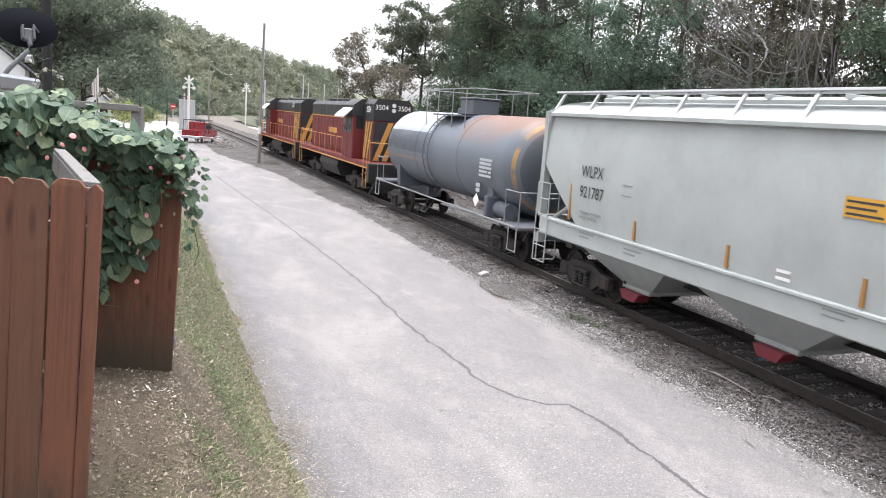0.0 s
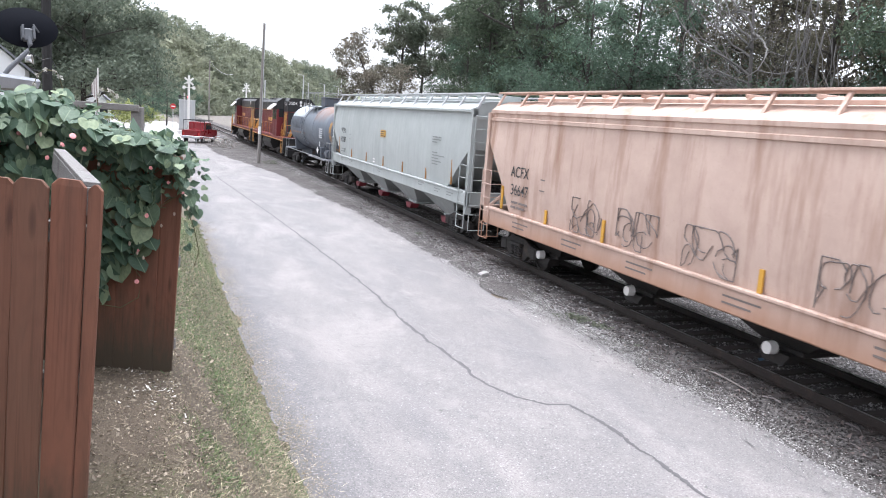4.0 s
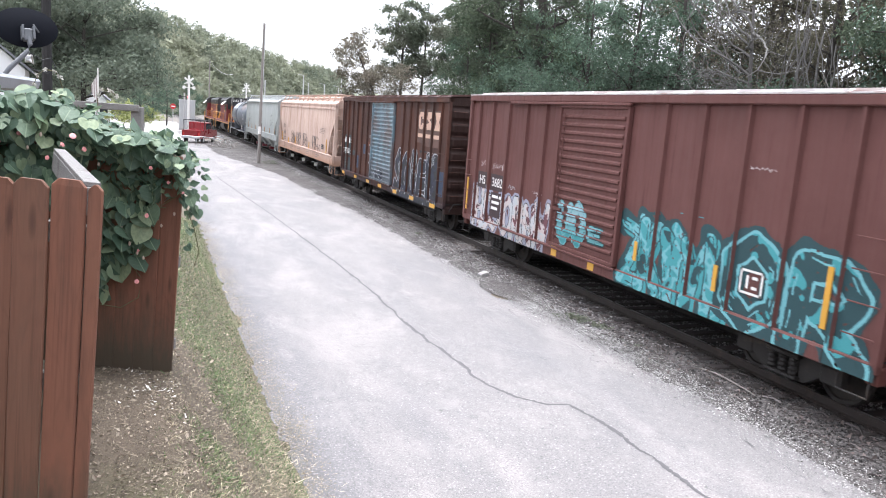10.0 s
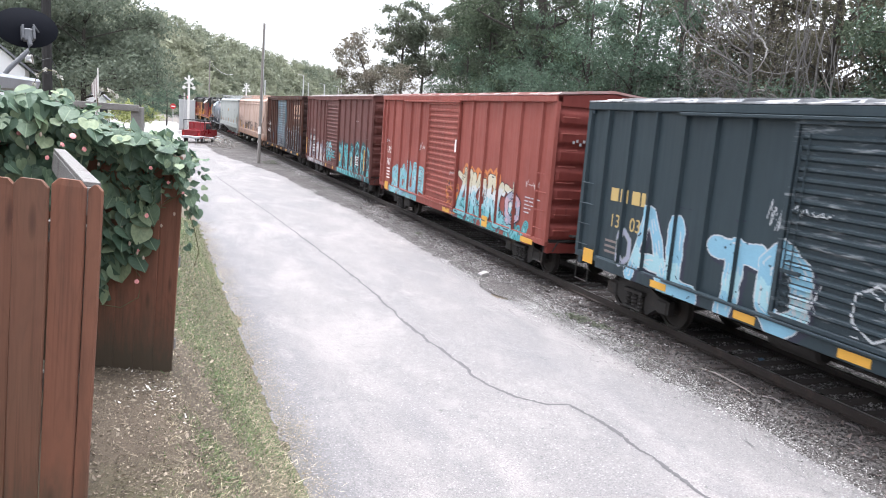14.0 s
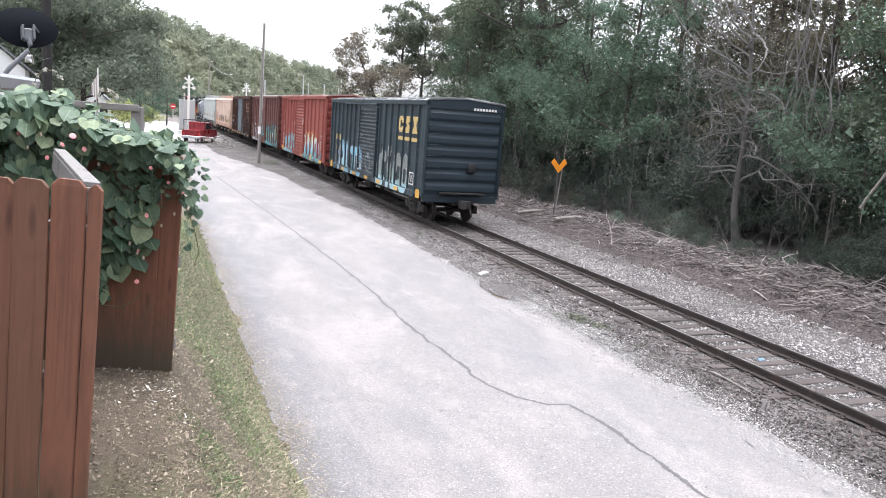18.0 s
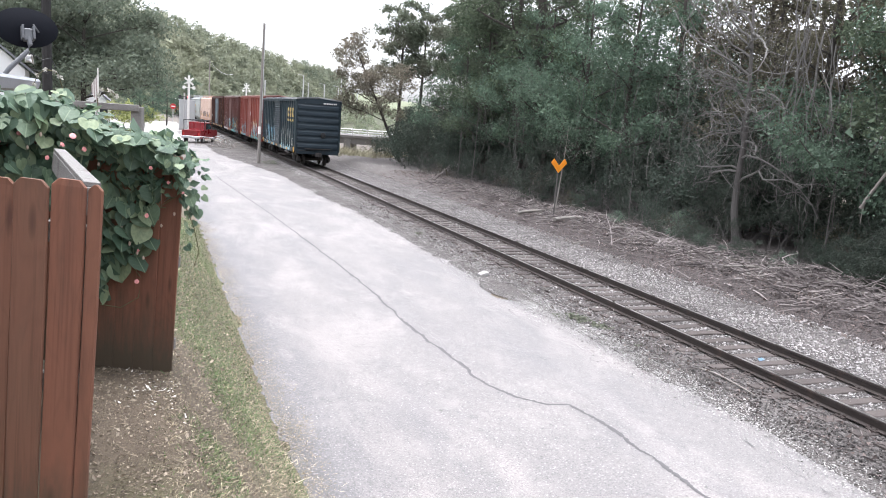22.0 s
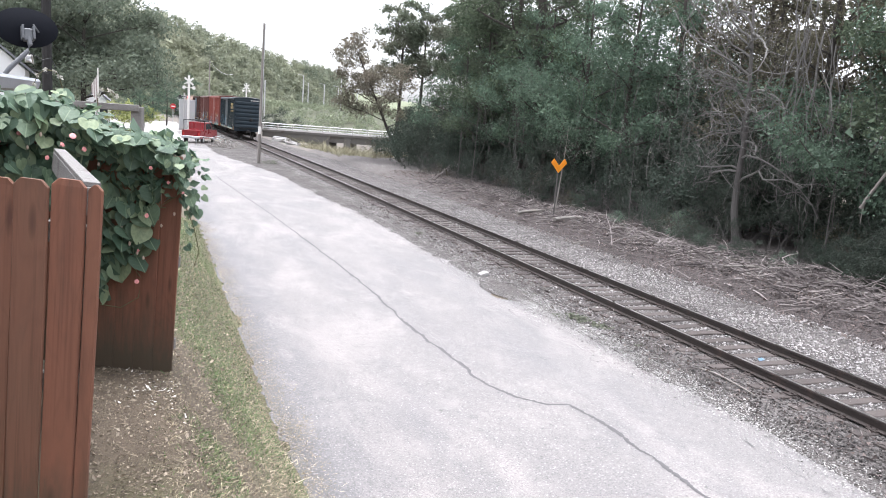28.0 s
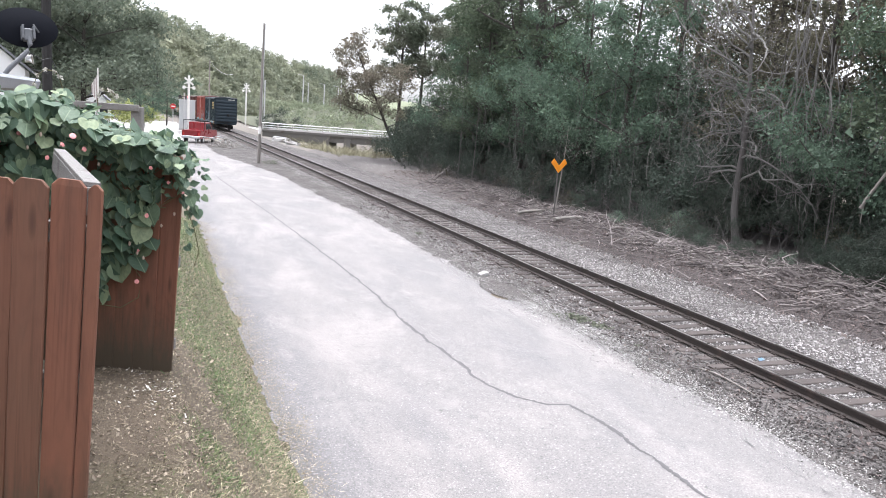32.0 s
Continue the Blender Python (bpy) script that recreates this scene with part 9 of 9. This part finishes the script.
    for x in (0.2, 11.5):
        part("abutment", Mesh().box(x, x + (9.3 if x < 1 else 1.0), 0.1, 7.9, -3.2, 0.36, 0.05), M["bridge_dark"], br)
    for i in range(18):
        part("rail_post", Mesh().box(i * 2.1, i * 2.1 + 0.16, 0.05, 0.21, 0.6, 1.6, 0.02), M["concrete"], br)
    for z in (0.95, 1.25, 1.58):
        part("railing", Mesh().tube([(0, 0.12, z), (L, 0.12, z)], 0.055, 6), M["galv"], br)
    br.matrix_basis = Matrix.Translation(A) @ Matrix.Rotation(ang, 4, "Z")
    # rubble and pipes where the bridge meets the track
    rng = random.Random(31)
    for i in range(16):
        s = rng.uniform(0.3, 0.8)
        q = Mesh().box(-s, s, -s * 0.7, s * 0.7, -s * 0.4, s * 0.4, 0.12)
        q.v = [(x + rng.uniform(-0.12, 0.12), y + rng.uniform(-0.12, 0.12), z + rng.uniform(-0.1, 0.1)) for x, y, z in q.v]
        o = thing("rubble_block", "pale broken concrete block on the bank", "rubble", "rubble by the bridge", mesh=q, material=M["concrete"])
        x, y = rng.uniform(3.8, 6.2), rng.uniform(84, 100)
        o.matrix_basis = pose(x, y, ground_z(x, y) + 0.15, rng.uniform(-15, 15), rng.uniform(-15, 15), rng.uniform(0, 180))
    # hoop pipes beside the road
    for x, y, r, w in ((-4.2, 78, 0.7, 2.6), (-3.4, 84, 0.6, 1.8), (5.0, 92, 0.6, 2.4)):
        o = thing("pipe_hoop", "bent pale pipe barrier beside the road", "barrier", "pipe barriers", mesh=Mesh().tube([(0, 0, -0.2), (0.1, 0, r), (0.5, 0, r + 0.12), (w - 0.5, 0, r), (w, 0, r - 0.2), (w, 0, -0.2)], 0.05, 7), material=M["galv"])
        o.matrix_basis = pose(x - w, y, -0.33, 0, 0, rng.uniform(-20, 20))
    # houses
    def house(x, y, w, dpt, h, ridge, label, turn, wall):
        o = thing("house", label, "house", "houses")
        part("wall", Mesh().prism([(-w / 2, 0), (-w / 2, h), (0, ridge), (w / 2, h), (w / 2, 0)], "y", 0, dpt), wall, o)
        for s in (-1, 1):
            part("roof", Mesh().prism([(0, ridge + 0.05), (s * (w / 2 + 0.4), h - 0.2), (s * (w / 2 + 0.4), h - 0.05), (0, ridge + 0.22)], "y", -0.4, dpt + 0.4), M["shingle"], o)
        for xx in (-w / 4, w / 4):
            wi = part("window", Mesh().box(xx - 0.5, xx + 0.5, -0.03, 0.02, 1.2, 2.5), M["glass"], o)
            part("frame", Mesh().box(xx - 0.58, xx + 0.58, -0.05, -0.02, 1.1, 1.2).box(xx - 0.58, xx + 0.58, -0.05, -0.02, 2.5, 2.6).box(xx - 0.58, xx - 0.5, -0.05, -0.02, 1.2, 2.5).box(xx + 0.5, xx + 0.58, -0.05, -0.02, 1.2, 2.5), M["white"], wi)
        o.matrix_basis = pose(x, y, ground_z(x, y), 0, 0, turn)
        return o
    house(-21.8, 52.5, 7.5, 9, 5.4, 8.6, "white clapboard house with a grey gable roof", 6, M["siding"])
    house(-17.8, -12, 8.6, 20, 4.2, 6.5, "white clapboard house behind the porch", 0, M["siding"])
    house(-17.3, 106, 3.0, 4, 3.2, 4.6, "small white outbuilding far beyond the road", 0, M["siding"])
    # red pickup with a rack, parked beside the road
    car = thing("pickup_truck", "red pickup truck with a rack, parked by the road", "pickup truck")
    part("body", Mesh().prism([(-2.6, 0.5), (-2.6, 1.3), (-1.0, 1.34), (-0.6, 1.38), (2.4, 1.34), (2.6, 1.1), (2.6, 0.5)], "y", -0.95, 0.95), M["truck_red"], car)
    part("cab", Mesh().prism([(-1.0, 1.25), (-0.85, 2.1), (0.7, 2.12), (1.25, 1.35)], "y", -0.85, 0.85), M["truck_red"], car)
    part("window", Mesh().prism([(-0.8, 1.4), (-0.72, 1.98), (0.6, 2.0), (1.02, 1.42)], "y", -0.87, 0.87), M["glass"], car)
    for s in (-1, 1):
        part("rack_rail", Mesh().tube([(-2.5, s * 0.85, 1.15), (-2.5, s * 0.85, 2.3), (1.3, s * 0.85, 2.34)], 0.035, 6), M["blackp"], car)
        for x in (-1.2, 0.2, 1.2):
            part("rack_post", Mesh().tube([(x, s * 0.85, 1.2), (x, s * 0.85, 2.33)], 0.03, 6), M["blackp"], car)
        part("tail_light", Mesh().box(-2.63, -2.6, s * 0.78 - 0.08, s * 0.78 + 0.08, 0.8, 1.1), M["sign_red"], car)
        part("headlight", Mesh().box(2.56, 2.63, s * 0.7 - 0.16, s * 0.7 + 0.16, 0.75, 0.95), M["white"], car)
    for x in (-2.5, -0.8, 0.6):
        part("rack_bar", Mesh().tube([(x, -0.85, 2.33), (x, 0.85, 2.33)], 0.035, 6), M["blackp"], car)
    part("bed", Mesh().box(-2.5, -1.0, -0.8, 0.8, 1.16, 1.2), M["blackp"], car)
    part("bumper", Mesh().box(-2.72, -2.6, -0.9, 0.9, 0.5, 0.75, 0.03), M["galv"], car)
    for x in (-1.7, 1.6):
        for s in (-1, 1):
            w = part("wheel", Mesh().lathe([(-0.12, 0), (-0.12, 0.3), (-0.1, 0.37), (0.1, 0.37), (0.12, 0.3), (0.12, 0)], "y", (x, s * 0.85, 0.37), 16), M["blackp"], car)
            part("rim", Mesh().lathe([(-0.01, 0), (-0.01, 0.2), (0.01, 0.2), (0.01, 0)], "y", (x, s * 0.97, 0.37), 12), M["galv"], w)
    car.matrix_basis = Matrix.Translation((-6.15, 82.5, -0.33)) @ Matrix.Rotation(radians(68), 4, "Z") @ Matrix.Scale(1.0, 4)


M["tarred_wood"] = plain("tarred_pole_wood", (0.022, 0.021, 0.022), 0.95, 0, 4, 0.3, 0.4)
M["pole_wood"] = plain("grey_pole_wood", (0.21, 0.192, 0.178), 0.9, 0, 3, 0.3, 0.4)
M["cabinet"] = plain("pale_grey_cabinet", (0.42, 0.43, 0.44), 0.5, 0.1, 2, 0.12, 0.1)
M["sign_red"] = plain("sign_red", (0.5, 0.03, 0.03), 0.5, 0, 5, 0.1, 0)
M["flag_red"] = plain("faded_red_cloth", (0.4, 0.33, 0.33), 0.8, 0, 5, 0.2, 0)
M["sign_orange"] = plain("orange_sign_paint", (0.85, 0.3, 0.02), 0.5, 0, 8, 0.15, 0.1)
M["bridge_dark"] = plain("stained_concrete", (0.12, 0.113, 0.106), 0.9, 0, 0.8, 0.3, 0.3, dirt=(0.08, 0.07, 0.06))
M["siding"] = plain("white_clapboard", (0.75, 0.76, 0.77), 0.7, 0, 2, 0.08, 0.1)
M["truck_red"] = plain("red_car_body", (0.22, 0.012, 0.018), 0.3, 0, 2, 0.15, 0)
lamp_m, lamp_t, lamp_b = shader("red_signal_lamp", 0.4)
lamp_b.inputs["Base Color"].default_value = (0.6, 0.02, 0.02, 1)
lamp_b.inputs["Emission Color"].default_value = (1.0, 0.05, 0.06, 1)
lamp_b.inputs["Emission Strength"].default_value = 2.0
M["red_lamp"] = lamp_m
build_far()


# ---- what moves ----
def run(t):
    """How far the train has gone from its place at 12 s, in metres."""
    k = (t - 12) / 16
    return 6.5667 * (t - 12) + 3.1468 * k * k - 4.9341 * k ** 3 + 0.1932 * k ** 4


def motions():
    for car, y in CARS:
        rows = []
        for i in range(65):
            t = 0.5 * i
            yy = y + run(t)
            rows.append((t, pose(bend(yy), yy, 0, 0, 0, math.degrees(2e-4 * max(0.0, yy - 20)))))
        walk(car, rows)
    first = WHEELSETS[0]
    walk(first, [(i / 15, pose(0, 0, 0, -math.degrees((run(i / 15) - run(0)) / 0.457))) for i in range(481)])
    for w in WHEELSETS[1:]:
        w.rotation_mode = "QUATERNION"
        w.animation_data_create()
        w.animation_data.action = first.animation_data.action
        w.animation_data.action_slot = first.animation_data.action_slot


motions()
